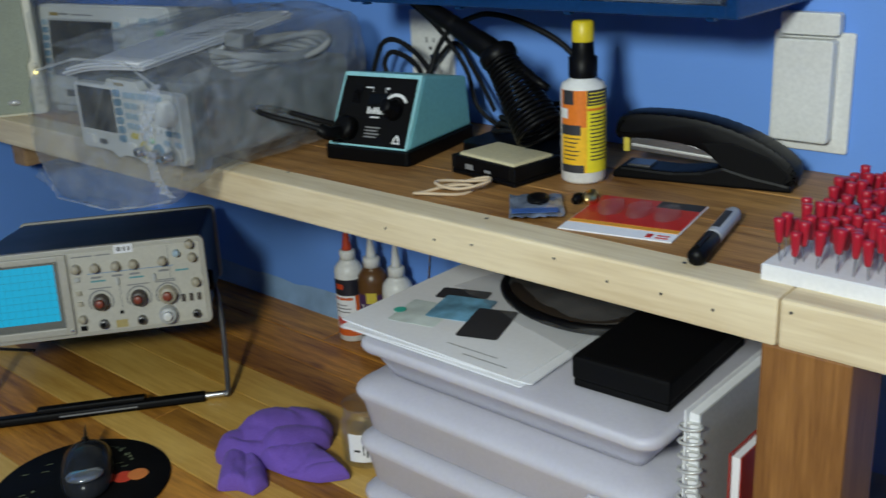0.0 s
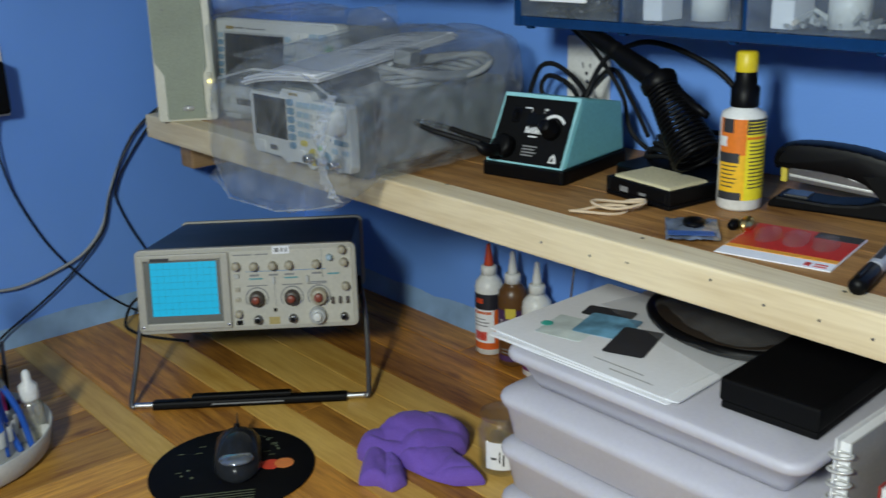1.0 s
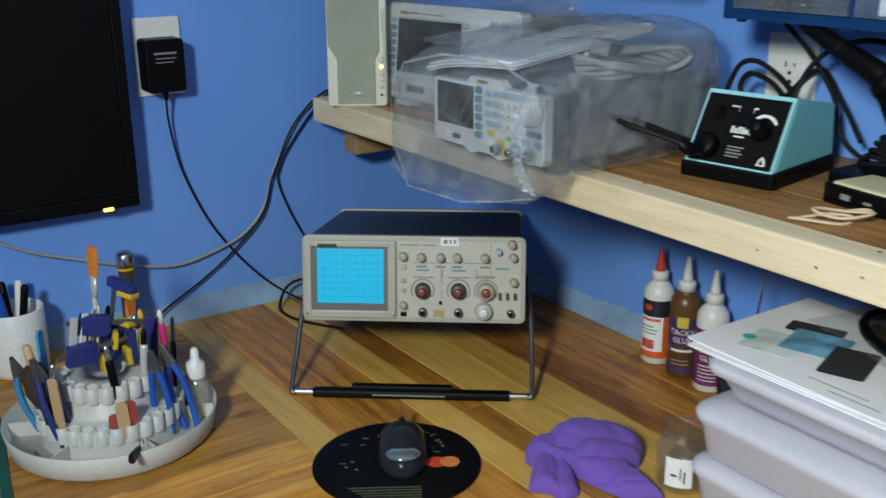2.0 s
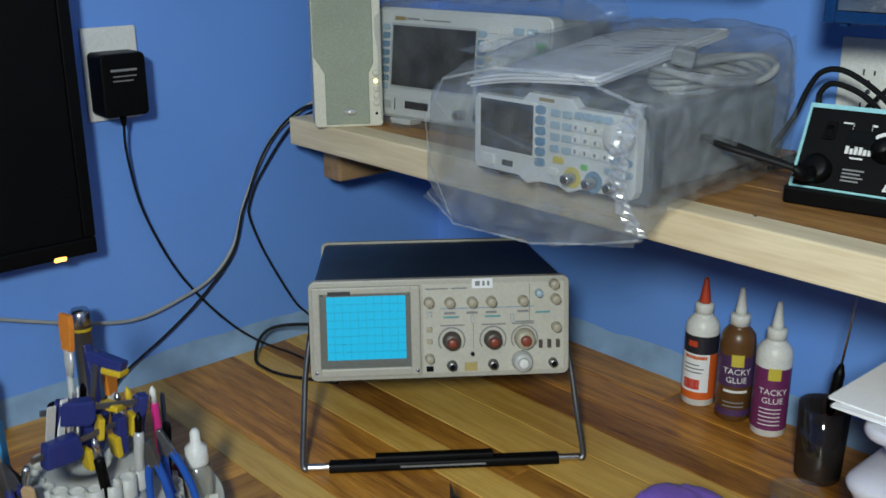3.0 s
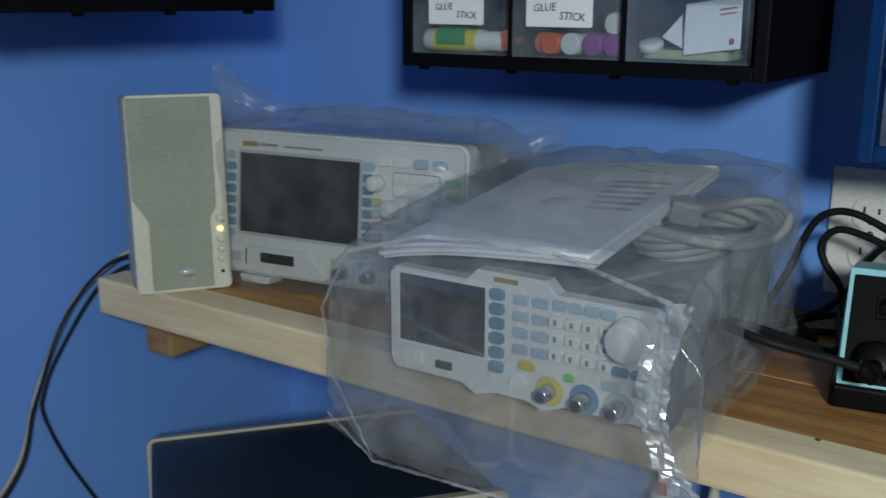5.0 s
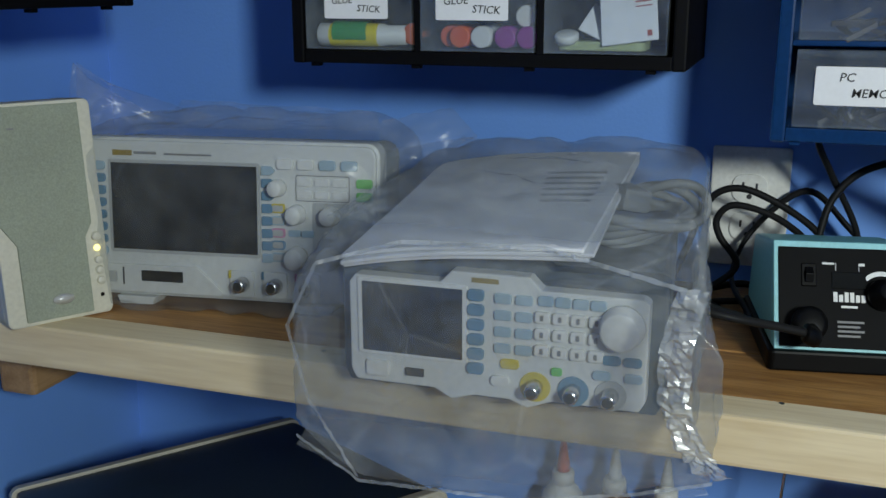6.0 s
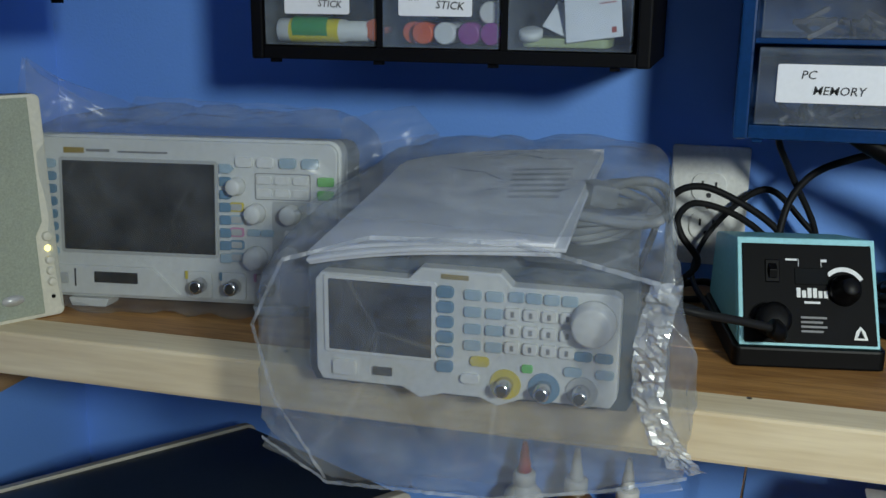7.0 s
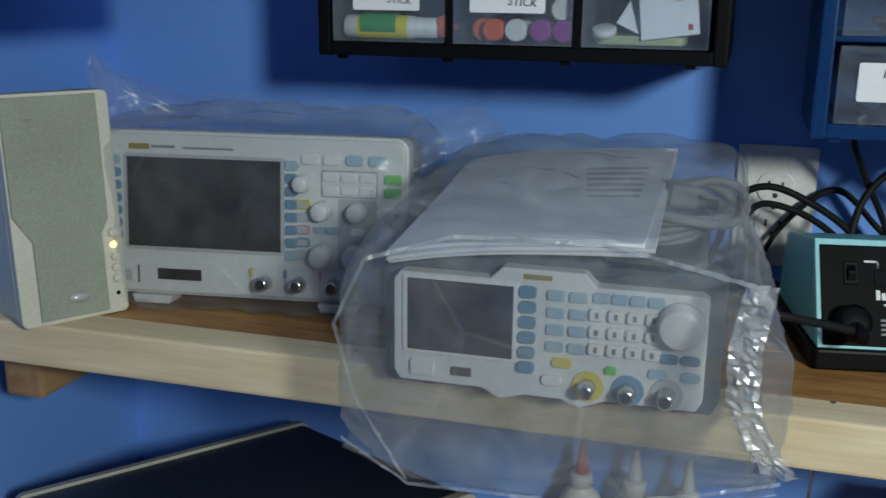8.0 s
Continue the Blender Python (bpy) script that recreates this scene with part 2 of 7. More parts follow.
def part(name, bm, material, parent=None, label="", smooth=False, m=None):
    mesh = bpy.data.meshes.new(name)
    if smooth:
        for f in bm.faces:
            f.smooth = True
        for e in bm.edges:
            if len(e.link_faces) == 2 and e.calc_face_angle(0) > 0.6:
                e.smooth = False
    bm.to_mesh(mesh)
    bm.free()
    mesh.materials.append(material)
    ob = new(name, mesh)
    if parent:
        ob.parent = parent
    if m is not None:
        ob.matrix_local = m
    if label:
        ob["label"] = label
    return ob


def box(x0, x1, y0, y1, z0, z1, bevel=0.0, seg=2):
    bm = bmesh.new()
    bmesh.ops.create_cube(bm, size=1.0)
    for v in bm.verts:
        v.co = Vector(((x0 + x1) / 2 + v.co.x * (x1 - x0), (y0 + y1) / 2 + v.co.y * (y1 - y0), (z0 + z1) / 2 + v.co.z * (z1 - z0)))
    if bevel:
        bmesh.ops.bevel(bm, geom=list(bm.edges), offset=bevel, segments=seg, affect="EDGES", profile=0.6)
    return bm


def lathe(profile, seg=28, cap=True):
    """A turned form about z from (radius, height) pairs."""
    bm = bmesh.new()
    rings = [[bm.verts.new((r * math.cos(2 * math.pi * k / seg), r * math.sin(2 * math.pi * k / seg), z)) for k in range(seg)] for r, z in profile]
    for a, b in zip(rings, rings[1:]):
        for k in range(seg):
            bm.faces.new((a[k], a[(k + 1) % seg], b[(k + 1) % seg], b[k]))
    if cap:
        bm.faces.new(rings[0][::-1])
        bm.faces.new(rings[-1])
    return bm


def smooth_line(points, steps=8, closed=False):
    p = [Vector(q) for q in points]
    out, count = [], len(p)
    for i in range(count if closed else count - 1):
        a, b, c, d = (p[(i - 1) % count] if closed or i else p[0]), p[i], p[(i + 1) % count], (p[(i + 2) % count] if closed or i + 2 < count else p[-1])
        for s in range(steps):
            t = s / steps
            out.append(0.5 * ((2 * b) + (c - a) * t + (2 * a - 5 * b + 4 * c - d) * t * t + (3 * b - a - 3 * c + d) * t**3))
    return out if closed else out + [p[-1]]


def tube(points, radius, seg=8, steps=8, closed=False, straight=False):
    line = [Vector(q) for q in points] if straight else smooth_line(points, steps, closed)
    bm, rings = bmesh.new(), []
    normal = None
    for i, q in enumerate(line):
        a = line[(i - 1) % len(line)] if closed or i else q
        b = line[(i + 1) % len(line)] if closed or i + 1 < len(line) else q
        way = (b - a).normalized()
        if normal is None:
            normal = way.orthogonal().normalized()
        normal = (normal - way * normal.dot(way)).normalized()
        side = way.cross(normal)
        rings.append([bm.verts.new(q + radius * (math.cos(2 * math.pi * k / seg) * normal + math.sin(2 * math.pi * k / seg) * side)) for k in range(seg)])
    pairs = list(zip(rings, rings[1:])) + ([(rings[-1], rings[0])] if closed else [])
    for a, b in pairs:
        for k in range(seg):
            bm.faces.new((a[k], a[(k + 1) % seg], b[(k + 1) % seg], b[k]))
    if not closed:
        bm.faces.new(rings[0][::-1])
        bm.faces.new(rings[-1])
    return bm


def prism(outline, y0, y1, bevel=0.0, axis="y"):
    """An outline of (a, b) pairs pushed along an axis: y (a = x, b = z), x (a = y, b = z) or z (a = x, b = y)."""
    bm = bmesh.new()
    put = {"y": lambda a, b, c: (a, c, b), "x": lambda a, b, c: (c, a, b), "z": lambda a, b, c: (a, b, c)}[axis]
    lo, hi = [bm.verts.new(put(a, b, y0)) for a, b in outline], [bm.verts.new(put(a, b, y1)) for a, b in outline]
    k = len(outline)
    for i in range(k):
        bm.faces.new((lo[i], lo[(i + 1) % k], hi[(i + 1) % k], hi[i]))
    bm.faces.new(lo[::-1])
    bm.faces.new(hi)
    bmesh.ops.recalc_face_normals(bm, faces=list(bm.faces))
    if bevel:
        bmesh.ops.bevel(bm, geom=list(bm.edges), offset=bevel, segments=2, affect="EDGES", profile=0.6)
    return bm


def rounded(w, h, r, cx=0.0, cz=0.0, seg=5):
    out = []
    for sx, sz, a0 in ((1, 1, 0), (-1, 1, 90), (-1, -1, 180), (1, -1, 270)):
        for k in range(seg + 1):
            a = radians(a0 + 90 * k / seg)
            out.append((cx + sx * (w / 2 - r) + r * math.cos(a), cz + sz * (h / 2 - r) + r * math.sin(a)))
    return out


def join(*some):
    out = bmesh.new()
    for bm in some:
        mesh = bpy.data.meshes.new("scrap")
        bm.to_mesh(mesh)
        bm.free()
        out.from_mesh(mesh)
        bpy.data.meshes.remove(mesh)
    return out


def moved(bm, m):
    bm.transform(m)
    return bm


def letters(name, body, size, material, parent, m, depth=0.0003, slant=0.0, label=""):
    cu = bpy.data.curves.new("scrap", "FONT")
    cu.body, cu.size, cu.extrude, cu.align_x, cu.align_y, cu.shear = body, size, depth, "CENTER", "CENTER", slant
    cu.resolution_u = 2
    cu.offset = size * 0.004
    tmp = new("scrap", cu)
    mesh = bpy.data.meshes.new_from_object(tmp.evaluated_get(bpy.context.evaluated_depsgraph_get()))
    bpy.data.objects.remove(tmp)
    bpy.data.curves.remove(cu)
    mesh.name = name
    mesh.materials.clear()
    mesh.materials.append(material)
    ob = new(name, mesh)
    ob.parent = parent
    ob.matrix_local = m
    if label:
        ob["label"] = label
    return ob


FACE = pose(0, 0, 0, 90)  # lays flat lettering upright, read from -y


def knob(name, x, z, r, depth, material, parent, y=0.0, cap=None, label=""):
    """A round control on a front at y, pointing to -y."""
    k = part(name, lathe([(r * 1.08, 0), (r * 1.05, depth * 0.25), (r, depth * 0.3), (r * 0.94, depth * 0.92), (r * 0.82, depth)], 20), material, parent, label, True, Matrix.Translation((x, y, z)) @ FACE)
    if cap:
        part("cap", lathe([(r * 0.55, 0), (r * 0.5, depth * 0.45), (r * 0.4, depth * 0.5)], 16), cap, k, "", True, Matrix.Translation((0, 0, depth * 0.95)))
    return k


# ---- the room ----
DESK, SHELF = 0.75, 1.118
tagged(part("wall_north", box(-0.12, 3.2, 0, 0.12, 0, 2.4), BLUE_WALL), "blue painted plaster wall behind the shelf", "wall", kind="structure")
tagged(part("wall_west", box(-0.12, 0, -3.2, 0, 0, 2.4), BLUE_WALL), "blue painted plaster wall beside the desk", "wall", kind="structure")
tagged(part("wall_east", box(3.2, 3.32, -3.2, 0.12, 0, 2.4), BLUE_WALL), "plain blue painted wall closing the room", "wall", kind="structure")
tagged(part("wall_south", box(-0.12, 3.32, -3.32, -3.2, 0, 2.4), BLUE_WALL), "plain blue painted wall closing the room", "wall", kind="structure")
tagged(part("floor", box(-0.12, 3.32, -3.32, 0.12, -0.1, 0), FLOOR), "grey brown carpeted floor", "floor", kind="structure")
tagged(part("ceiling", box(-0.12, 3.32, -3.32, 0.12, 2.4, 2.5), WHITE_WALL), "plain white ceiling", "ceiling", kind="structure")


def caulk(along_x, length, seed):
    rng = random.Random(seed)
    bm = bmesh.new()
    n = 60
    rows = []
    for i in range(n + 1):
        s = length * i / n
        h = 0.040 + 0.008 * noise.noise((s * 9, seed, 0)) + 0.004 * noise.noise((s * 40, seed, 3)) + rng.uniform(-0.001, 0.001)
        d = 0.0025 + 0.001 * noise.noise((s * 30, seed, 7))
        row = [(0.0, 0.0), (d + 0.004, 0.0), (d, h * 0.5), (0.0012, h)]
        rows.append([bm.verts.new((s, -a, DESK + b) if along_x else (a, -s, DESK + b)) for a, b in row])
    for a, b in zip(rows, rows[1:]):
        for k in range(3):
            bm.faces.new((a[k], a[k + 1], b[k + 1], b[k]))
    bmesh.ops.recalc_face_normals(bm, faces=list(bm.faces))
    return bm


tagged(part("trim_west", caulk(False, 1.5, 3), CAULK, smooth=True), "rough unpainted caulk strip above the desk", "trim", kind="structure")
tagged(part("trim_north", caulk(True, 2.2, 5), CAULK, smooth=True), "rough unpainted caulk strip above the desk", "trim", kind="structure")

# ---- desk: planks along the north wall, planks across on the west leg ----
desk = grouped("desk", pose(0, 0, 0), "corner desk of mixed brown and pale varnished planks", "desk")
EDGES = [0.0, 0.078, 0.148, 0.207, 0.266, 0.342, 0.385, 0.436, 0.497, 0.560, 0.607]
for i, (a, b) in enumerate(zip(EDGES, EDGES[1:])):
    cuts = sorted([0.0, 2.2] + [0.55 + 0.37 * ((i * 7) % 5), 1.45 + 0.13 * (i % 3)] if i not in (3, 9) else [0.0, 2.2])
    for j, (c, d) in enumerate(zip(cuts, cuts[1:])):
        if d - c > 0.05:
            pale = i in (3, 6, 9) or (i + j) % 5 == 4
            part("plank", box(c + 0.0004, d - 0.0004, -b + 0.0004, -a - 0.0004, DESK - 0.03, DESK - 0.0004 * (i % 2), 0.0008, 1), OAK_PALE if pale else OAK, desk)
x = 0.0
for i, w in enumerate((0.085, 0.07, 0.09, 0.075, 0.08, 0.09, 0.07, 0.05)):
    part("plank", box(x + 0.0004, x + w - 0.0004, -1.7, -0.6075, DESK - 0.03, DESK - 0.0004 * (i % 2), 0.0008, 1), OAK_Y, desk)
    x += w
for px, py in ((0.05, -0.05), (2.15, -0.05), (2.15, -0.56), (0.05, -1.65), (0.56, -1.65), (0.56, -0.56)):
    part("leg", box(px - 0.035, px + 0.035, py - 0.035, py + 0.035, 0, DESK - 0.031, 0.003), POST, desk)
part("apron", box(0.62, 2.12, -0.585, -0.565, DESK - 0.12, DESK - 0.031), POST, desk)

# ---- shelf over the desk ----
shelf = grouped("wall_shelf", pose(0, 0, 0), "stained plank shelf with a raw pine front edge", "shelf")
for a, b in ((0.0, 0.098), (0.0985, 0.2), (0.2005, 0.2995)):
    part("board", box(0.047, 2.2, -b, -a - 0.0006, SHELF - 0.034, SHELF - 0.0003, 0.0012, 1), SHELF_WOOD, shelf)
for a, b in ((0.047, 1.4015), (1.403, 2.2)):
    part("front_edge", box(a, b, -0.34, -0.3002, SHELF - 0.039, SHELF + 0.001, 0.003), PINE, shelf, "raw pine batten with nail holes")
rng = random.Random(4)
for k in range(9):
    nx = 1.0 + 0.055 * k * 1.1 + rng.uniform(-0.02, 0.02)
    part("nail", lathe([(0.0012, 0), (0.0014, 0.0007), (0.0006, 0.0009)], 8), DARK_STEEL, shelf, "", False, Matrix.Translation((nx, -0.34, SHELF - 0.015 + rng.uniform(-0.008, 0.008))) @ FACE)
for nx in (0.80, 0.43, 1.1, 1.31):
    part("nail", lathe([(0.0018, 0), (0.0022, 0.0005), (0.0006, 0.0007)], 8), DARK_STEEL, shelf, "", False, Matrix.Translation((nx, -0.310 + 0.006 * math.sin(nx * 9), SHELF + 0.001)))
part("cleat", box(0.049, 0.092, -0.284, -0.0008, SHELF - 0.100, SHELF - 0.0345, 0.005), CLEAT, shelf, "short wooden cleat under the shelf")
part("post", box(1.388, 1.458, -0.335, -0.265, DESK, SHELF - 0.0395, 0.003), POST, shelf, "brown wooden post under the shelf")


# ---- the old oscilloscope standing on its handle in the corner ----
def old_scope():
    # local: x along the front, -y towards the viewer, z up; origin at the middle of the front's lower edge
    m = pose(0.434, -0.388, 0.846) @ pose(0, 0, 0, 0, 0, 52) @ pose(0, 0, 0, -9.2)
    t = grouped("oscilloscope", m, "old beige analogue oscilloscope, blue screen lit, propped on its handle", "oscilloscope")
    w, h, d = 0.326, 0.127, 0.328
    part("case", box(-w / 2 + 0.006, w / 2 - 0.006, 0.012, d, 0.002, h - 0.002, 0.006), CASE_BLUE, t, "dark blue grey painted steel case")
    part("rear_rim", prism(rounded(w - 0.002, h + 0.002, 0.01, 0, h / 2), d - 0.004, d + 0.008, 0.001), PANEL_FRAME, t)
    part("bezel", prism(rounded(w, h, 0.009, 0, h / 2), 0.0, 0.014, 0.002), PANEL_FRAME, t)
    part("panel", box(-0.022, w / 2 - 0.006, -0.0016, 0.004, 0.006, h - 0.007, 0.001), PANEL, t, "beige printed control panel")
    # screen surround: a stepped frame round the tube
    sx0, sx1, sz0, sz1 = -w / 2 + 0.014, -0.037, 0.017, 0.111
    for a in (box(-w / 2 + 0.004, sx0, -0.006, 0.002, 0.006, h - 0.007, 0.002), box(sx1, -0.025, -0.006, 0.002, 0.006, h - 0.007, 0.002),
              box(sx0 - 0.001, sx1 + 0.001, -0.006, 0.002, sz1, h - 0.007, 0.002), box(sx0 - 0.001, sx1 + 0.001, -0.006, 0.002, 0.006, sz0, 0.002)):
        part("screen_frame", a, PANEL_FRAME, t)
    part("screen_mask", join(prism([(sx0, sz0), (sx0 + 0.008, sz0 + 0.010), (sx0 + 0.008, sz1 - 0.003), (sx0, sz1)], -0.0035, 0.001), prism([(sx1, sz0), (sx1 - 0.006, sz0 + 0.010), (sx1 - 0.006, sz1 - 0.003), (sx1, sz1)], -0.0035, 0.001), box(sx0 + 0.008, sx1 - 0.006, -0.003, 0.001, sz1 - 0.003, sz1 + 0.0005), prism([(sx0, sz0), (sx1, sz0), (sx1 - 0.006, sz0 + 0.010), (sx0 + 0.008, sz0 + 0.010)], -0.003, 0.001)), plain("dark_screen_mask", (0.13, 0.135, 0.12), 0.5), t)
    cx0, cx1, cz0, cz1 = sx0 + 0.008, sx1 - 0.006, sz0 + 0.010, sz1 - 0.003
    scr = part("screen", box(cx0, cx1, -0.0012, 0.0005, cz0, cz1), CRT, t, "glowing blue tube screen with a dark graticule")
    lines = plain("graticule_lines", (0.02, 0.22, 0.36), 0.5, relief=0.0)
    for k in range(1, 10):
        part("graticule_line", box(cx0 + (cx1 - cx0) * k / 10 - 0.00012, cx0 + (cx1 - cx0) * k / 10 + 0.00012, -0.0016, -0.0012, cz0, cz1), lines, scr)
    for k in range(1, 8):
        part("graticule_line", box(cx0, cx1, -0.00165, -0.00125, cz0 + (cz1 - cz0) * k / 8 - 0.00016, cz0 + (cz1 - cz0) * k / 8 + 0.00016), lines, scr)
    part("name_badge", box(-w / 2 + 0.024, -w / 2 + 0.052, -0.0066, -0.0058, h - 0.0165, h - 0.012), INK, t)
    for x, z in ((-w / 2 + 0.008, 0.012), (-0.029, 0.012)):
        knob("screw", x, z, 0.0022, 0.0015, STEEL, t, -0.006)
    # column of small controls beside the screen
    knob("knob", -0.014, 0.098, 0.0062, 0.012, BEIGE_KNOB, t, -0.0016)
    knob("knob", -0.014, 0.026, 0.0055, 0.011, BEIGE_KNOB, t, -0.0016)
    for z in (0.083, 0.063, 0.048):
        part("button", box(-0.0175, -0.0105, -0.006, -0.0016, z - 0.003, z + 0.003, 0.0008), LIGHT_GREY if z > 0.08 else BEIGE_KNOB, t)
    part("socket", box(-0.0185, -0.0095, -0.004, -0.0016, 0.009, 0.016, 0.001), BLACK, t)
    # upper row of beige knobs
    for x in (0.012, 0.040, 0.064, 0.104):
        k = knob("knob", x, 0.097, 0.0062, 0.013, BEIGE_KNOB, t, -0.0016)
        part("print", box(x - 0.007, x + 0.007, -0.0021, -0.0015, 0.0815, 0.0845), GREY_INK, t)
    for x, z in ((0.143, 0.117), (0.145, 0.098), (0.146, 0.062)):
        knob("knob", x, z, 0.006, 0.012, BEIGE_KNOB, t, -0.0016)
    knob("knob", 0.124, 0.106, 0.0048, 0.01, BTN_PALE, t, -0.0016, label="pale greenish knob")
    # the three large range knobs with red caps
    for x, r in ((0.014, 0.011), (0.066, 0.011), (0.106, 0.0125)):
        knob("range_knob", x, 0.048, r, 0.014, DARK_KNOB if r < 0.012 else BEIGE_KNOB, t, -0.0016, RED_KNOB, "stepped knob with a red cap")
        part("print", prism([(x + math.cos(a) * 0.0155, 0.048 + math.sin(a) * 0.0155) for a in np.linspace(-0.6, 3.74, 14)] + [(x + math.cos(a) * 0.0175, 0.048 + math.sin(a) * 0.0175) for a in np.linspace(3.74, -0.6, 14)], -0.0021, -0.0015), GREY_INK, t)
    # coaxial sockets along the bottom
    for x, r in ((0.014, 0.0062), (0.066, 0.0062), (0.142, 0.0055)):
        c = knob("socket", x, 0.016, r, 0.010, DARK_STEEL, t, -0.0016)
        part("core", lathe([(r * 0.6, 0), (r * 0.58, 0.001)], 14), BLACK, c, "", False, Matrix.Translation((0, 0, 0.0101)))
    knob("trigger_knob", 0.103, 0.019, 0.0125, 0.013, LIGHT_GREY, t, -0.0016, WHITE_PL, "large grey knob with a white cap")
    # sliders, printed frames and captions
    for x in (0.126, 0.137, 0.148):
        part("slider", box(x - 0.0022, x + 0.0022, -0.007, -0.0016, 0.036, 0.046, 0.0006), DARK_KNOB, t)
    for x in (0.040, 0.090):
        part("slider", box(x - 0.002, x + 0.002, -0.006, -0.0016, 0.070, 0.080, 0.0006), LIGHT_GREY, t)
    knob("jack", 0.040, 0.030, 0.0025, 0.004, BLACK, t, -0.0016)
    part("print", box(0.041, 0.0417, -0.0021, -0.0015, 0.036, 0.074), GREY_INK, t)
    part("print", box(0.112, 0.1127, -0.0021, -0.0015, 0.072, 0.118), GREY_INK, t)
    for x0, x1, z in ((0.000, 0.030, 0.0665), (0.052, 0.082, 0.0665), (0.090, 0.118, 0.0665), (-0.018, 0.01, 0.1135), (0.014, 0.034, 0.1135), (0.094, 0.118, 0.069)):
        part("print", box(x0, x1, -0.0021, -0.0015, z, z + 0.0017), GREY_INK, t)
    for x0, x1, z in ((0.004, 0.024, 0.0765), (0.056, 0.076, 0.0765), (0.12, 0.138, 0.080)):
        part("print", box(x0, x1, -0.0021, -0.0015, z, z + 0.0024), plain("teal_print", (0.1, 0.3, 0.33), 0.6, relief=0), t)
    part("print", box(0.03, 0.046, -0.0021, -0.0015, 0.008, 0.019), plain("ochre_print", (0.42, 0.33, 0.12), 0.6, relief=0), t)
    part("print", box(0.0, 0.118, -0.0021, -0.0015, 0.0885, 0.0893), plain("blue_print", (0.12, 0.25, 0.45), 0.6, relief=0), t)
    st = part("sticker", box(0.040, 0.066, -0.0026, -0.0014, h - 0.013, h - 0.001), PAPER, t, "small white sticker")
    part("print", join(box(0.044, 0.050, -0.003, -0.0025, h - 0.010, h - 0.004), box(0.053, 0.056, -0.003, -0.0025, h - 0.010, h - 0.004), box(0.059, 0.062, -0.003, -0.0025, h - 0.010, h - 0.004)), GREY_INK, st)
    for x in (-0.13, 0.13):
        part("foot", lathe([(0.010, -0.016), (0.011, 0.003)], 14), BLACK, t, "", False, Matrix.Translation((x, d - 0.03, 0)))
    # carrying handle swung down as a stand, its bar level on the desk
    bz, by = -0.097, -0.0385
    for s in (-1, 1):
        part("handle_arm", tube([(s * 0.166, 0.06, 0.045), (s * 0.172, 0.035, 0.0), (s * 0.174, 0.0, bz * 0.55), (s * 0.174, by * 0.97, bz * 0.97), (s * 0.168, by, bz)], 0.0038, 10), DARK_STEEL, t, "bent steel handle arm", True)
        part("pivot", lathe([(0.016, 0), (0.015, 0.008), (0.01, 0.010)], 18), BLACK, t, "", True, Matrix.Translation((s * 0.158, 0.06, 0.05)) @ pose(0, 0, 0, 0, 90 * s, 0))
        part("bar_end", tube([(s * 0.170, by, bz), (s * 0.138, by, bz)], 0.0045, 12), STEEL, t, "bright steel bar end", True)
    part("handle_grip", prism(rounded(0.020, 0.013, 0.005, by, bz), -0.142, 0.142, 0.0015, "x"), BLACK, t, "black ribbed plastic grip")
    part("handle_ridge", prism(rounded(0.016, 0.008, 0.003, by + 0.001, bz + 0.009), -0.085, 0.06, 0.001, "x"), BLACK, t)
    part("print", box(-0.055, 0.05, by - 0.0104, by - 0.0098, bz - 0.001, bz + 0.001), GREY_INK, t)
    return t


old_scope()


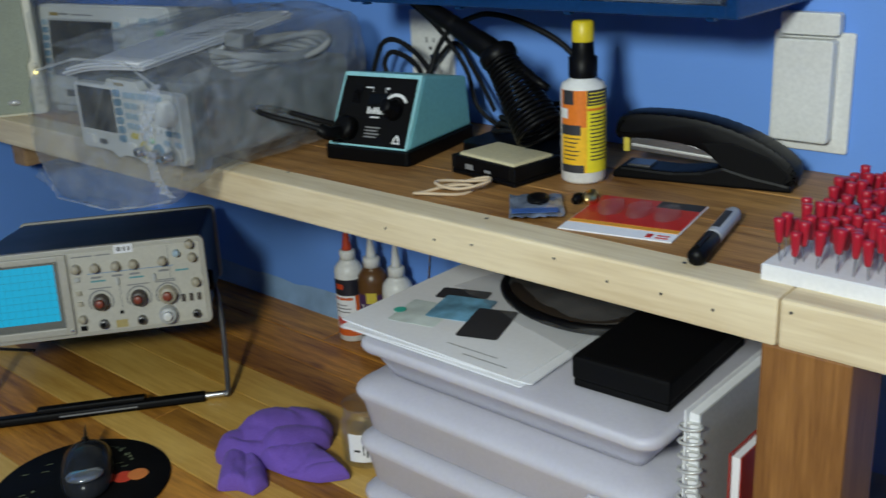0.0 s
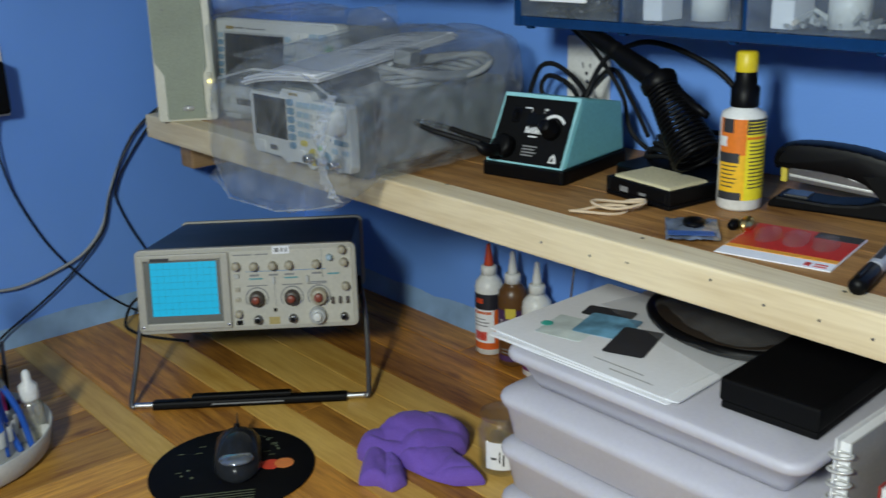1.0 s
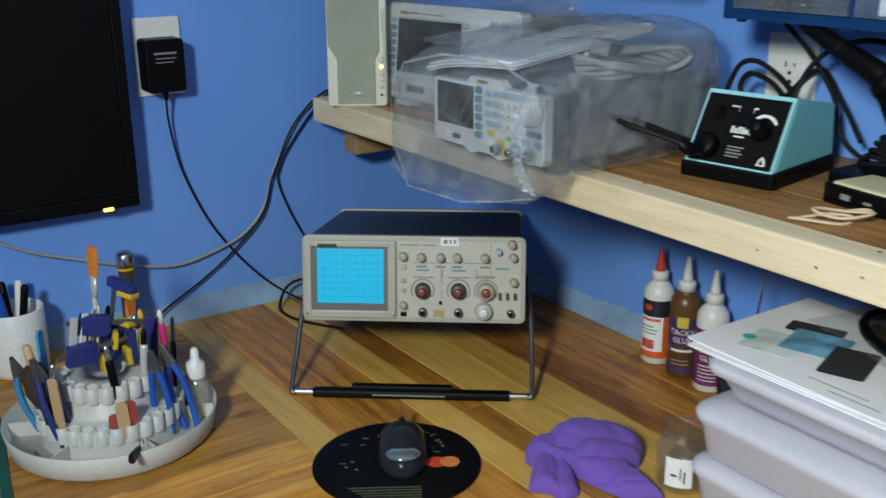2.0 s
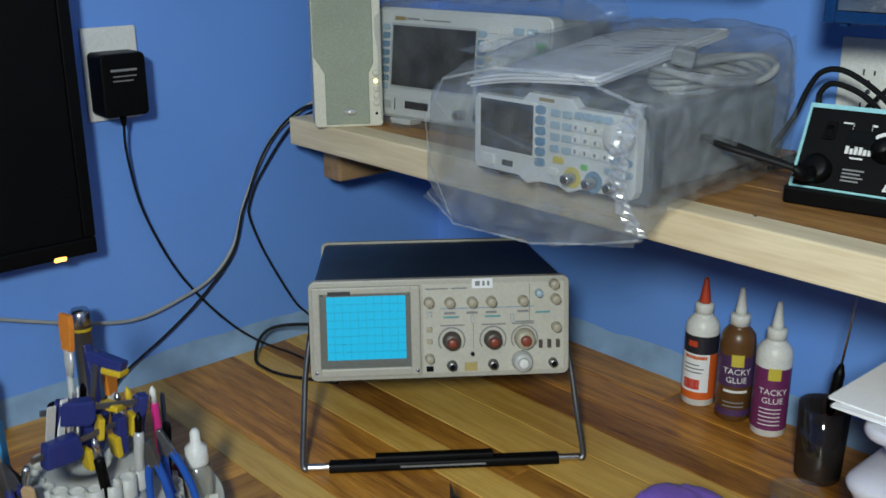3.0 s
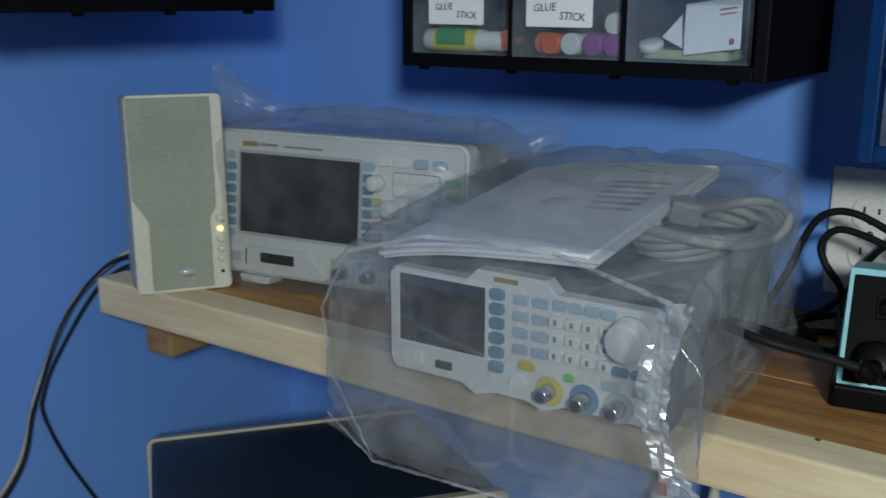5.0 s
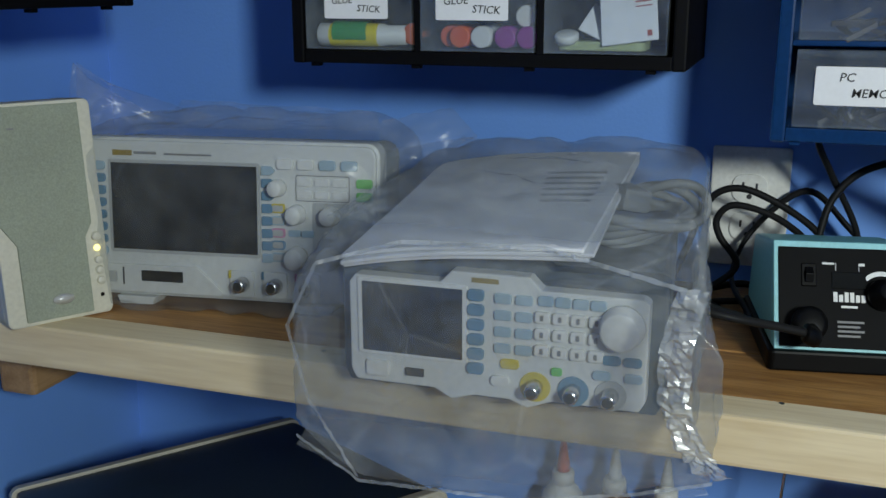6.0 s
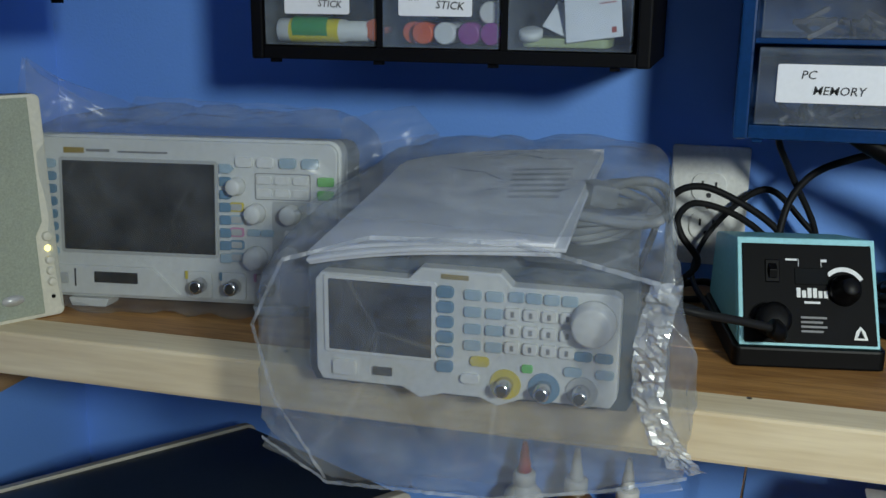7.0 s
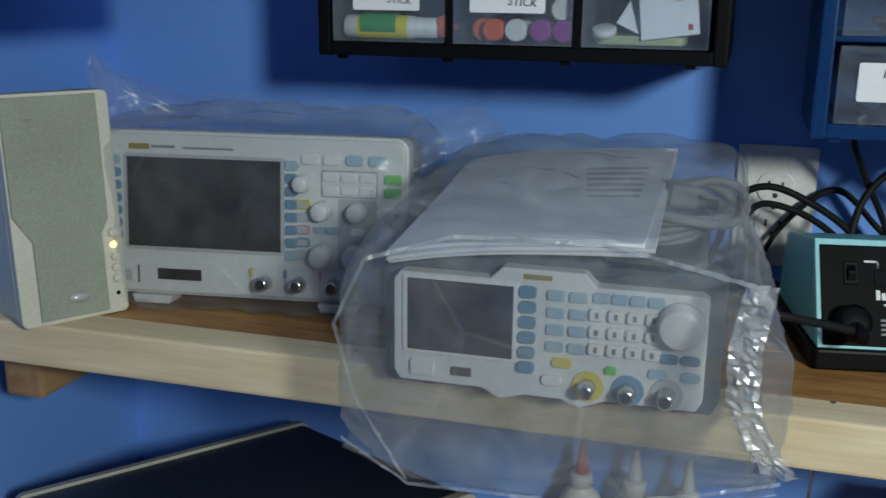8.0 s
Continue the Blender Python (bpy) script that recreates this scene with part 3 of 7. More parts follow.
# ---- the white oscilloscope in a plastic bag ----
def white_scope():
    m = pose(0.289, -0.236, SHELF) @ pose(0, 0, 0, 0, 0, 8) @ pose(0, 0, 0, -5) @ Matrix.Diagonal((1, 1, 1.06, 1))
    t = grouped("digital_oscilloscope", m, "white digital oscilloscope with a dark screen, still in its clear bag", "oscilloscope")
    w, h, d = 0.304, 0.146, 0.112
    z0 = 0.007
    part("case", prism(rounded(w, h, 0.012, 0, z0 + h / 2), 0.004, 0.03, 0.003), OFF_WHITE, t)
    part("rear_case", prism(rounded(w - 0.012, h - 0.008, 0.014, 0, z0 + h / 2), 0.028, d, 0.008), LIGHT_GREY, t, "grey vented rear housing")
    part("front", prism(rounded(w - 0.006, h - 0.006, 0.010, 0, z0 + h / 2), 0.0, 0.006, 0.002), OFF_WHITE, t)
    sx0, sx1, sz0, sz1 = -0.114, 0.034, 0.051, 0.130
    part("screen_frame", prism(rounded(sx1 - sx0 + 0.006, sz1 - sz0 + 0.006, 0.003, (sx0 + sx1) / 2, (sz0 + sz1) / 2), -0.0012, 0.002), LIGHT_GREY, t)
    part("screen", box(sx0, sx1, -0.0018, 0.002, sz0, sz1, 0.0005, 1), SCREEN_OFF, t, "dark glossy screen, switched off")
    part("badge", box(sx0 + 0.002, sx0 + 0.022, -0.0006, 0.001, 0.1365, 0.1415), plain("badge_gold", (0.32, 0.22, 0.03), 0.5), t)
    part("caption", box(sx0 + 0.024, sx0 + 0.047, -0.0005, 0.001, 0.138, 0.1405), GREY_INK, t)
    part("caption", box(sx0 + 0.055, sx0 + 0.103, -0.0005, 0.001, 0.1378, 0.1395), GREY_INK, t)
    for k in range(8):
        z = 0.127 - 0.0112 * k
        part("side_button", prism([(sx1 + 0.005, z + 0.004), (sx1 + 0.014, z + 0.004), (sx1 + 0.0185, z), (sx1 + 0.014, z - 0.004), (sx1 + 0.005, z - 0.004)], -0.003, 0.001, 0.0006), BTN_PALE if k in (0, 7) else BTN_BLUE, t)
        part("side_button", prism(rounded(0.012, 0.008, 0.003, sx0 - 0.012, z), -0.003, 0.001, 0.0006), BTN_PALE if k in (0, 7) else BTN_BLUE, t)
    for x, c in ((0.062, WHITE_PL), (0.082, WHITE_PL), (0.103, BTN_PALE), (0.124, BTN_PALE)):
        part("button", prism(rounded(0.016, 0.009, 0.003, x, 0.133), -0.003, 0.001, 0.0008), c, t)
    part("button_frame", prism(rounded(0.052, 0.023, 0.002, 0.098, 0.1125), -0.0006, 0.001), GREY_INK, t)
    part("button_bed", prism(rounded(0.0505, 0.0215, 0.002, 0.098, 0.1125), -0.001, 0.001), OFF_WHITE, t)
    for x in (0.081, 0.098, 0.115):
        for z in (0.118, 0.107):
            part("button", prism(rounded(0.014, 0.007, 0.002, x, z), -0.003, 0.001, 0.0006), WHITE_PL, t)
    for z in (0.118, 0.1065):
        part("run_button", prism(rounded(0.015, 0.008, 0.002, 0.1385, z), -0.003, 0.001, 0.0006), BTN_GREEN, t, "green lit button")
    for x, z, r in ((0.055, 0.112, 0.0075), (0.073, 0.089, 0.0085), (0.106, 0.089, 0.0085), (0.135, 0.069, 0.007), (0.073, 0.050, 0.010), (0.104, 0.050, 0.010)):
        knob("knob", x, z, r, 0.014, WHITE_PL, t, 0.0)
    part("control_field", prism(rounded(0.036, 0.062, 0.003, 0.106, 0.069), -0.0005, 0.001), LIGHT_GREY, t)
    for z, c in ((0.094, BTN_YELLOW), (0.083, BTN_PALE), (0.072, MARK_PINK), (0.061, BTN_BLUE), (0.050, BTN_PALE)):
        part("channel_button", join(prism(rounded(0.013, 0.008, 0.002, 0.055, z), -0.0026, 0.001)), c, t)
        part("key", prism(rounded(0.010, 0.0055, 0.0015, 0.055, z), -0.0032, 0.001), LIGHT_GREY, t)
    for x, z in ((0.071, 0.072), (0.084, 0.072), (0.106, 0.072), (0.135, 0.090), (0.135, 0.084)):
        part("button", prism(rounded(0.012, 0.006, 0.002, x, z), -0.0026, 0.001, 0.0005), BTN_PALE if x < 0.1 else WHITE_PL, t)
    # lower step with sockets
    part("lower_step", prism([(-0.146, 0.011), (-0.005, 0.011), (0.0, 0.014), (-0.028, 0.037), (-0.146, 0.037)], -0.003, 0.003, 0.001), OFF_WHITE, t)
    part("usb_slot", box(-0.085, -0.042, -0.0038, 0.0, 0.022, 0.032, 0.0005, 1), SCREEN_OFF, t)
    part("power_button", prism(rounded(0.015, 0.010, 0.002, -0.118, 0.025), -0.005, 0.0), LIGHT_GREY, t)
    part("groove", box(-0.1045, -0.103, -0.0036, 0.0, 0.018, 0.034), INK, t)
    for x, c in ((0.018, BTN_YELLOW), (0.051, BTN_BLUE), (0.084, MARK_PINK)):
        part("socket_bed", prism(rounded(0.024, 0.024, 0.003, x, 0.024), -0.003, 0.003, 0.001), OFF_WHITE, t)
        b = knob("bnc_socket", x + 0.001, 0.024, 0.0065, 0.014, STEEL, t, -0.003)
        part("core", lathe([(0.0045, 0), (0.004, 0.001)], 12), BLACK, b, "", False, Matrix.Translation((0, 0, 0.0141)))
        part("mark", box(x - 0.013, x - 0.0105, -0.0036, -0.002, 0.029, 0.036), c, t)
    for x in (-0.09, 0.09):
        part("foot", prism([(x - 0.02, 0.008), (x + 0.02, 0.008), (x + 0.017, 0.0005), (x - 0.017, 0.0005)], -0.006, 0.02, 0.001), OFF_WHITE, t)
    return t


white_scope()


# ---- the white function generator in a plastic bag ----
GEN = pose(0.598, -0.380, SHELF + 0.001) @ pose(0, 0, 0, 0, 0, 1.0)


def generator():
    t = grouped("function_generator", GEN, "white function generator with keypad and round dial in its bag", "generator")
    w, h, d, z0 = 0.222, 0.096, 0.27, 0.006
    X = lambda u: -w / 2 + u * w
    part("case", prism(rounded(w - 0.010, h - 0.006, 0.008, 0, z0 + h / 2), 0.012, d, 0.003), plain("grey_metal_cover", (0.23, 0.25, 0.26), 0.5), t, "grey vented metal cover")
    rim = [(X(0), z0 + 0.012), (X(0.02), z0 + 0.004), (X(0.3), z0 + 0.004), (X(0.36), z0 - 0.003), (X(0.44), z0 + 0.002), (X(0.56), z0 + 0.002), (X(0.62), z0 - 0.003), (X(0.7), z0 + 0.004), (X(0.98), z0 + 0.004), (X(1), z0 + 0.012),
           (X(1), z0 + h - 0.012), (X(0.98), z0 + h - 0.009), (X(0.66), z0 + h - 0.009), (X(0.62), z0 + h), (X(0.36), z0 + h), (X(0.32), z0 + h - 0.009), (X(0.02), z0 + h - 0.009), (X(0), z0 + h - 0.015)]
    part("front", prism(rim, -0.001, 0.016, 0.0015), OFF_WHITE, t)
    part("bumper", prism([(a * 1.10, max(0.0015, z0 + 0.003 + h / 2 + (b - z0 - h / 2) * 1.22)) for a, b in rim], 0.012, 0.03, 0.002), plain("grey_rubber_bumper", (0.085, 0.105, 0.12), 0.7), t, "soft grey rubber bumper")
    sz0, sz1 = z0 + 0.029, z0 + 0.083
    part("screen_frame", prism(rounded(0.086, 0.060, 0.003, X(0.035) + 0.042, (sz0 + sz1) / 2), -0.0025, 0.001, 0.001), WHITE_PL, t)
    part("screen", box(X(0.035) + 0.003, X(0.035) + 0.081, -0.0032, 0.001, sz0, sz1, 0.0005, 1), SCREEN_OFF, t, "dark glossy screen, switched off")
    part("badge", box(X(0.43), X(0.52), -0.0016, 0.0, z0 + 0.089, z0 + 0.0925), plain("badge_gold_small", (0.3, 0.22, 0.05), 0.5), t)
    for k in range(6):
        part("side_button", prism(rounded(0.0125, 0.0085, 0.003, X(0.445), z0 + 0.080 - 0.0112 * k), -0.004, 0.0, 0.0007), BTN_BLUE, t)
    for j in range(4):
        for i in range(2):
            part("button", prism(rounded(0.0125, 0.0075, 0.002, X(0.535 + 0.07 * i), z0 + 0.079 - 0.0125 * j), -0.003, 0.0, 0.0007), BTN_PALE, t)
    for i in range(4):
        part("button", prism(rounded(0.011, 0.0075, 0.002, X(0.675 + 0.056 * i), z0 + 0.080), -0.003, 0.0, 0.0007), BTN_PALE, t)
        for j in range(3):
            k = part("number_key", prism(rounded(0.0105, 0.0085, 0.002, X(0.665 + 0.058 * i), z0 + 0.068 - 0.0125 * j), -0.0042, 0.0, 0.0009), WHITE_PL, t)
            part("digit", box(X(0.665 + 0.058 * i) - 0.0012, X(0.665 + 0.058 * i) + 0.0012, -0.0047, -0.004, z0 + 0.066 - 0.0125 * j, z0 + 0.070 - 0.0125 * j), GREY_INK, k)
    knob("dial", X(0.918), z0 + 0.066, 0.0150, 0.014, WHITE_PL, t, -0.001, label="large white tuning dial")
    for x in (0.89, 0.955):
        part("arrow_button", prism(rounded(0.013, 0.007, 0.003, X(x), z0 + 0.041), -0.003, 0.0, 0.0007), BTN_BLUE, t)
    part("usb_port", box(X(0.20), X(0.265), -0.003, 0.0, z0 + 0.012, z0 + 0.018), INK, t)
    part("power_button", prism(rounded(0.018, 0.012, 0.002, X(0.10), z0 + 0.0155), -0.004, 0.0, 0.001), WHITE_PL, t)
    part("button", prism(rounded(0.014, 0.0075, 0.003, X(0.53), z0 + 0.0165), -0.004, 0.0, 0.0007), WHITE_PL, t)
    part("button", prism(rounded(0.014, 0.0075, 0.003, X(0.56), z0 + 0.030), -0.003, 0.0, 0.0007), BTN_YELLOW, t)
    part("button", prism(rounded(0.008, 0.006, 0.002, X(0.715), z0 + 0.028), -0.003, 0.0, 0.0007), BTN_GREEN, t)
    for x in (0.86, 0.96):
        part("button", prism(rounded(0.013, 0.007, 0.003, X(x), z0 + 0.029), -0.003, 0.0, 0.0007), BTN_PALE, t)
    for x, c in ((0.645, BTN_YELLOW), (0.77, BTN_BLUE), (0.89, LIGHT_GREY)):
        part("socket_ring", lathe([(0.0115, 0), (0.0112, 0.0016)], 22), c, t, "", False, Matrix.Translation((X(x), -0.0005, z0 + 0.0145)) @ FACE)
        b = knob("bnc_socket", X(x), z0 + 0.0145, 0.0058, 0.014, STEEL, t, -0.0015)
        part("core", lathe([(0.004, 0), (0.0036, 0.001)], 12), BLACK, b, "", False, Matrix.Translation((0, 0, 0.0141)))
    for y0 in (0.085, 0.155, 0.215):
        holes = part("perforation", join(*[box(w / 2 - 0.0053, w / 2 - 0.0047, y0 + 0.006 * k, y0 + 0.003 + 0.006 * k, z0 + 0.03 + 0.006 * j, z0 + 0.033 + 0.006 * j) for k in range(6) for j in range(8)]), GREY_INK, t)
        holes["kind"] = "stuff"
    for x in (-0.09, 0.09):
        for y in (0.03, 0.24):
            part("foot", lathe([(0.009, -0.0008), (0.010, 0.012)], 12), BLACK, t, "", False, Matrix.Translation((x, y, 0)))
    return t


generator()


# ---- loudspeaker at the end of the shelf ----
def loudspeaker():
    m = pose(0.162, -0.315, SHELF) @ pose(0, 0, 0, 0, 0, 57) @ pose(0, 0, 0, -5)
    t = grouped("computer_speaker", m, "cream computer speaker with a grey green grille on the shelf", "speaker")
    w, h, d = 0.096, 0.202, 0.085
    part("body", prism(rounded(w, h, 0.006, 0, h / 2), 0.004, d, 0.004), CREAM, t)
    part("front_frame", prism(rounded(w, h, 0.006, 0, h / 2), -0.004, 0.006, 0.002), CREAM, t)
    grille = [(-w / 2 + 0.0015, h - 0.003), (w / 2 - 0.012, h - 0.003), (w / 2 - 0.012, 0.088), (w / 2 - 0.019, 0.075), (w / 2 - 0.019, 0.004), (-w / 2 + 0.016, 0.004), (-w / 2 + 0.016, 0.075), (-w / 2 + 0.0015, 0.098)]
    part("grille", prism(grille, -0.007, -0.003, 0.0012), SPK_GREY, t, "grey green cloth grille")
    part("badge", lathe([(0.010, 0), (0.0095, 0.0015)], 20), SILVER, t, "oval silver badge", True, Matrix.Translation((0.002, -0.007, 0.021)) @ FACE @ Matrix.Diagonal((1, 0.5, 1, 1)))
    for z, r in ((0.074, 0.0042), (0.052, 0.0038), (0.042, 0.0038), (0.032, 0.0038)):
        knob("button", w / 2 - 0.009, z, r, 0.004, CREAM, t, -0.004)
    part("led", lathe([(0.003, 0), (0.002, 0.002)], 12), LED_Y, t, "lit yellow power light", False, Matrix.Translation((w / 2 - 0.009, -0.004, 0.063)) @ FACE)
    knob("jack", w / 2 - 0.009, 0.018, 0.0018, 0.0012, BLACK, t, -0.004)
    part("logo", box(-0.028, -0.022, -0.0075, -0.0068, h - 0.023, h - 0.0215), GREY_INK, t)


loudspeaker()


# ---- soldering station ----
def solder_station():
    m = pose(0.846, -0.223, SHELF) @ pose(0, 0, 0, 0, 0, 10) @ Matrix.Diagonal((0.785, 1.12, 1.07, 1))
    t = grouped("soldering_station", m, "turquoise soldering station with a black sloping control panel", "soldering station")
    wb, wt, d, h0, h = 0.145, 0.141, 0.13, 0.016, 0.090
    bm = bmesh.new()
    pts = [(-wb / 2, 0.002, h0), (wb / 2, 0.002, h0), (wb / 2, d, h0), (-wb / 2, d, h0), (-wt / 2, 0.042, h), (wt / 2, 0.042, h), (wt / 2, d - 0.004, h - 0.016), (-wt / 2, d - 0.004, h - 0.016)]
    v = [bm.verts.new(q) for q in pts]
    for f in ((0, 1, 5, 4), (1, 2, 6, 5), (2, 3, 7, 6), (3, 0, 4, 7), (4, 5, 6, 7), (3, 2, 1, 0)):
        bm.faces.new([v[i] for i in f])
    bmesh.ops.bevel(bm, geom=list(bm.edges), offset=0.004, segments=3, affect="EDGES", profile=0.6)
    part("housing", bm, TEAL, t, "turquoise painted sheet metal housing")
    part("base", join(prism(rounded(wb + 0.008, d + 0.006, 0.006, 0, d / 2), 0.0, h0, 0.002, "z")), BLACK, t, "black plastic base")
    tilt = math.degrees(math.atan2(0.040, h - h0))
    fm = pose(0, 0.0015, h0) @ pose(0, 0, 0, -tilt)
    H = 0.0838
    outer = [(-wb / 2 + 0.002, 0.0), (wb / 2 - 0.002, 0.0), (wt / 2 - 0.0005, H), (-wt / 2 + 0.0005, H)]
    inner = [(-wb / 2 + 0.007, 0.002), (wb / 2 - 0.005, 0.002), (wt / 2 - 0.005, H - 0.005), (-wt / 2 + 0.005, H - 0.005)]
    part("rim", prism(outer, -0.002, 0.002, 0.001), TEAL_DARK, t, "", False, fm)
    pan = part("panel", prism(inner, -0.0035, 0.0, 0.0008), BLACK_MATT, t, "black printed control panel", False, fm)
    part("display", box(-0.013, 0.021, -0.0042, -0.003, 0.047, 0.060, 0.0005, 1), SCREEN_OFF, pan)
    sw = part("switch", box(-0.043, -0.028, -0.0045, -0.003, 0.048, 0.066, 0.0008, 1), BLACK, pan)
    part("rocker", prism([(-0.0055, 0.0), (-0.0085, 0.006), (-0.0045, 0.012), (-0.003, 0.012), (-0.003, 0.0)], -0.0395, -0.0315, 0.0004, "x"), BLACK, sw, "", False, Matrix.Translation((0, 0, 0.051)))
    # the maker's mark as plain shapes
    part("mark", join(*[box(-0.0115 + 0.0055 * k, -0.0075 + 0.0055 * k, -0.0039, -0.0034, 0.037, 0.0445 if k in (0, 2, 3) else 0.0425) for k in range(6)]), WHITE_INK, pan)
    part("print", box(-0.004, 0.012, -0.0039, -0.0034, 0.0325, 0.0342), WHITE_INK, pan)
    for k in range(4):
        part("print", box(-0.008, 0.018 - 0.004 * (k % 2), -0.0039, -0.0034, 0.021 - 0.0035 * k, 0.0226 - 0.0035 * k), GREY_INK, pan)
    part("print", box(-0.022, -0.010, -0.0039, -0.0034, 0.0655, 0.067), WHITE_INK, pan)
    part("print", join(box(-0.009, -0.0085, -0.0039, -0.0034, 0.061, 0.067), box(0.014, 0.0145, -0.0039, -0.0034, 0.061, 0.067), box(0.0145, 0.02, -0.0039, -0.0034, 0.065, 0.067)), WHITE_INK, pan)
    arc = [(0.036 + math.cos(a) * 0.0235, 0.043 + math.sin(a) * 0.0185) for a in np.linspace(0.55, 2.35, 12)] + [(0.036 + math.cos(a) * 0.0195, 0.043 + math.sin(a) * 0.015) for a in np.linspace(2.35, 0.55, 12)]
    part("scale_arc", prism(arc, -0.0039, -0.0032), WHITE_INK, pan, "white printed temperature arc")
    part("knob", lathe([(0.0145, 0), (0.014, 0.007), (0.0095, 0.009), (0.009, 0.019), (0.0075, 0.02)], 24), BLACK, pan, "black temperature knob", True, Matrix.Translation((0.036, -0.0035, 0.043)) @ Matrix.Diagonal((1.08, 1, 0.82, 1)) @ FACE)
    es = [(0.044, 0.006), (0.058, 0.006), (0.0555, 0.0125), (0.051, 0.0165), (0.0465, 0.0125)]
    part("mark", prism(es, -0.0039, -0.0033), WHITE_INK, pan)
    part("mark", prism([(0.0475, 0.0075), (0.0545, 0.0075), (0.051, 0.0135)], -0.0044, -0.0038), BLACK_MATT, pan)
    part("cable_socket", lathe([(0.0135, 0), (0.013, 0.012), (0.009, 0.014)], 22), BLACK, pan, "round black cable socket", True, Matrix.Translation((-0.038, -0.0035, 0.018)) @ Matrix.Diagonal((1.32, 1, 1, 1)) @ FACE)
    # cord of the iron, from the socket round to the left and back
    part("plug", tube([(-0.038, -0.010, 0.034), (-0.040, -0.026, 0.036), (-0.05, -0.03, 0.041)], 0.0072, 14), BLACK, t, "black cable plug", True)
    part("iron_cord", tube([(-0.05, -0.03, 0.041), (-0.080, -0.036, 0.047), (-0.13, -0.046, 0.056), (-0.172, -0.034, 0.060), (-0.155, -0.006, 0.052), (-0.105, 0.035, 0.030), (-0.078, 0.085, 0.012), (-0.085, 0.17, 0.02), (-0.06, 0.19, 0.06), (0.0, 0.185, 0.1), (0.05, 0.17, 0.07), (0.10, 0.15, 0.03)], 0.0032, 10), RUBBER, t, "black rubber cord", True)
    return t


solder_station()


# ---- small-parts cabinets on the walls ----
def parts_cabinet(name, m, w, d, rows, cols, pitch, frame_mat, label, contents):
    """Local: back on the wall at y = 0, front at y = -d, lower edge at z = 0."""
    t = grouped(name, m, label, "parts cabinet", "parts cabinets")
    h = rows * pitch + 0.024
    e = 0.012
    part("back", box(-w / 2, w / 2, -0.006, -0.0005, 0, h), frame_mat, t)
    for s in (-1, 1):
        part("side", box(s * w / 2 - (e if s > 0 else 0), s * w / 2 + (0 if s > 0 else e), -d, -0.0062, 0.0, h, 0.002), frame_mat, t)
    for k in range(rows + 1):
        z = 0.0 if not k else 0.012 + pitch * k - 0.004
        part("divider", box(-w / 2 + e, w / 2 - e, -d + 0.001, -0.0062, z + 0.0005, z + (0.012 if k in (0, rows) else 0.005), 0.001), frame_mat, t)
    cw = (w - 2 * e) / cols
    for k in range(1, cols):
        part("divider", box(-w / 2 + e + cw * k - 0.003, -w / 2 + e + cw * k + 0.003, -d + 0.001, -0.0062, 0.012, h - 0.012), frame_mat, t)
    for x in (-w / 2 + 0.02, -w / 6, w / 8, w / 2 - 0.03):
        part("foot", box(x - 0.004, x + 0.004, -d + 0.006, -d + 0.014, -0.003, 0.0005), frame_mat, t)
    for r in range(rows):
        for c in range(cols):
            x0, x1 = -w / 2 + e + cw * c + 0.0042, -w / 2 + e + cw * (c + 1) - 0.0042
            z0, z1 = 0.0135 + pitch * r, 0.006 + pitch * (r + 1)
            dr = part("drawer", box(x0, x1, -d - 0.004, -d - 0.0022, z0, z1, 0.0006, 1), DRAWER, t, "clear plastic drawer")
            dr.visible_shadow = False
            for nm, bm in (("drawer_side", box(x0, x0 + 0.0015, -d - 0.002, -0.01, z0, z1 - 0.008)), ("drawer_side", box(x1 - 0.0015, x1, -d - 0.002, -0.01, z0, z1 - 0.008)), ("drawer_bottom", box(x0 + 0.0016, x1 - 0.0016, -d - 0.002, -0.01, z0, z0 + 0.0015))):
                part(nm, bm, DRAWER, dr).visible_shadow = False
            part("lip", prism([(-d - 0.002, z1 - 0.0005), (-d - 0.013, z1 - 0.001), (-d - 0.013, z1 - 0.003), (-d - 0.004, z1 - 0.008), (-d - 0.002, z1 - 0.008)], x0, x1, 0.0004, "x"), DRAWER, dr)
            for thing in contents.get((r, c), ()):
                thing(dr, (x0 + x1) / 2, -d - 0.004, z0, x1 - x0)
    return t


def card_label(text, w, h, dx=0.0, dz=0.03, size=0.011, gap=1.2):
    def put(dr, cx, y, z0, wide):
        c = part("label_card", prism(rounded(w, h, 0.002, cx + dx, z0 + dz), y - 0.0009, y - 0.0002), PAPER, dr, "white handwritten label")
        words = text.split(" ")
        if len(words) == 2 and gap < 2:
            letters("lettering", words[0], size, INK, c, Matrix.Translation((cx + dx - w * 0.22, y - 0.0012, z0 + dz + h * 0.16)) @ FACE @ pose(0, 0, 0, 0, 0, 3), 0.0001, 0.15)
            letters("lettering", words[1], size, INK, c, Matrix.Translation((cx + dx + w * 0.2, y - 0.0012, z0 + dz - h * 0.14)) @ FACE @ pose(0, 0, 0, 0, 0, -3), 0.0001, 0.15)
        elif words[0]:
            letters("lettering", words[0], size, INK, c, Matrix.Translation((cx + dx - w * 0.24, y - 0.0012, z0 + dz + h * 0.22)) @ FACE, 0.0001, 0.15)
            letters("lettering", words[-1], size, INK, c, Matrix.Translation((cx + dx + w * 0.02, y - 0.0012, z0 + dz - h * 0.18)) @ FACE, 0.0001, 0.15)
    return put


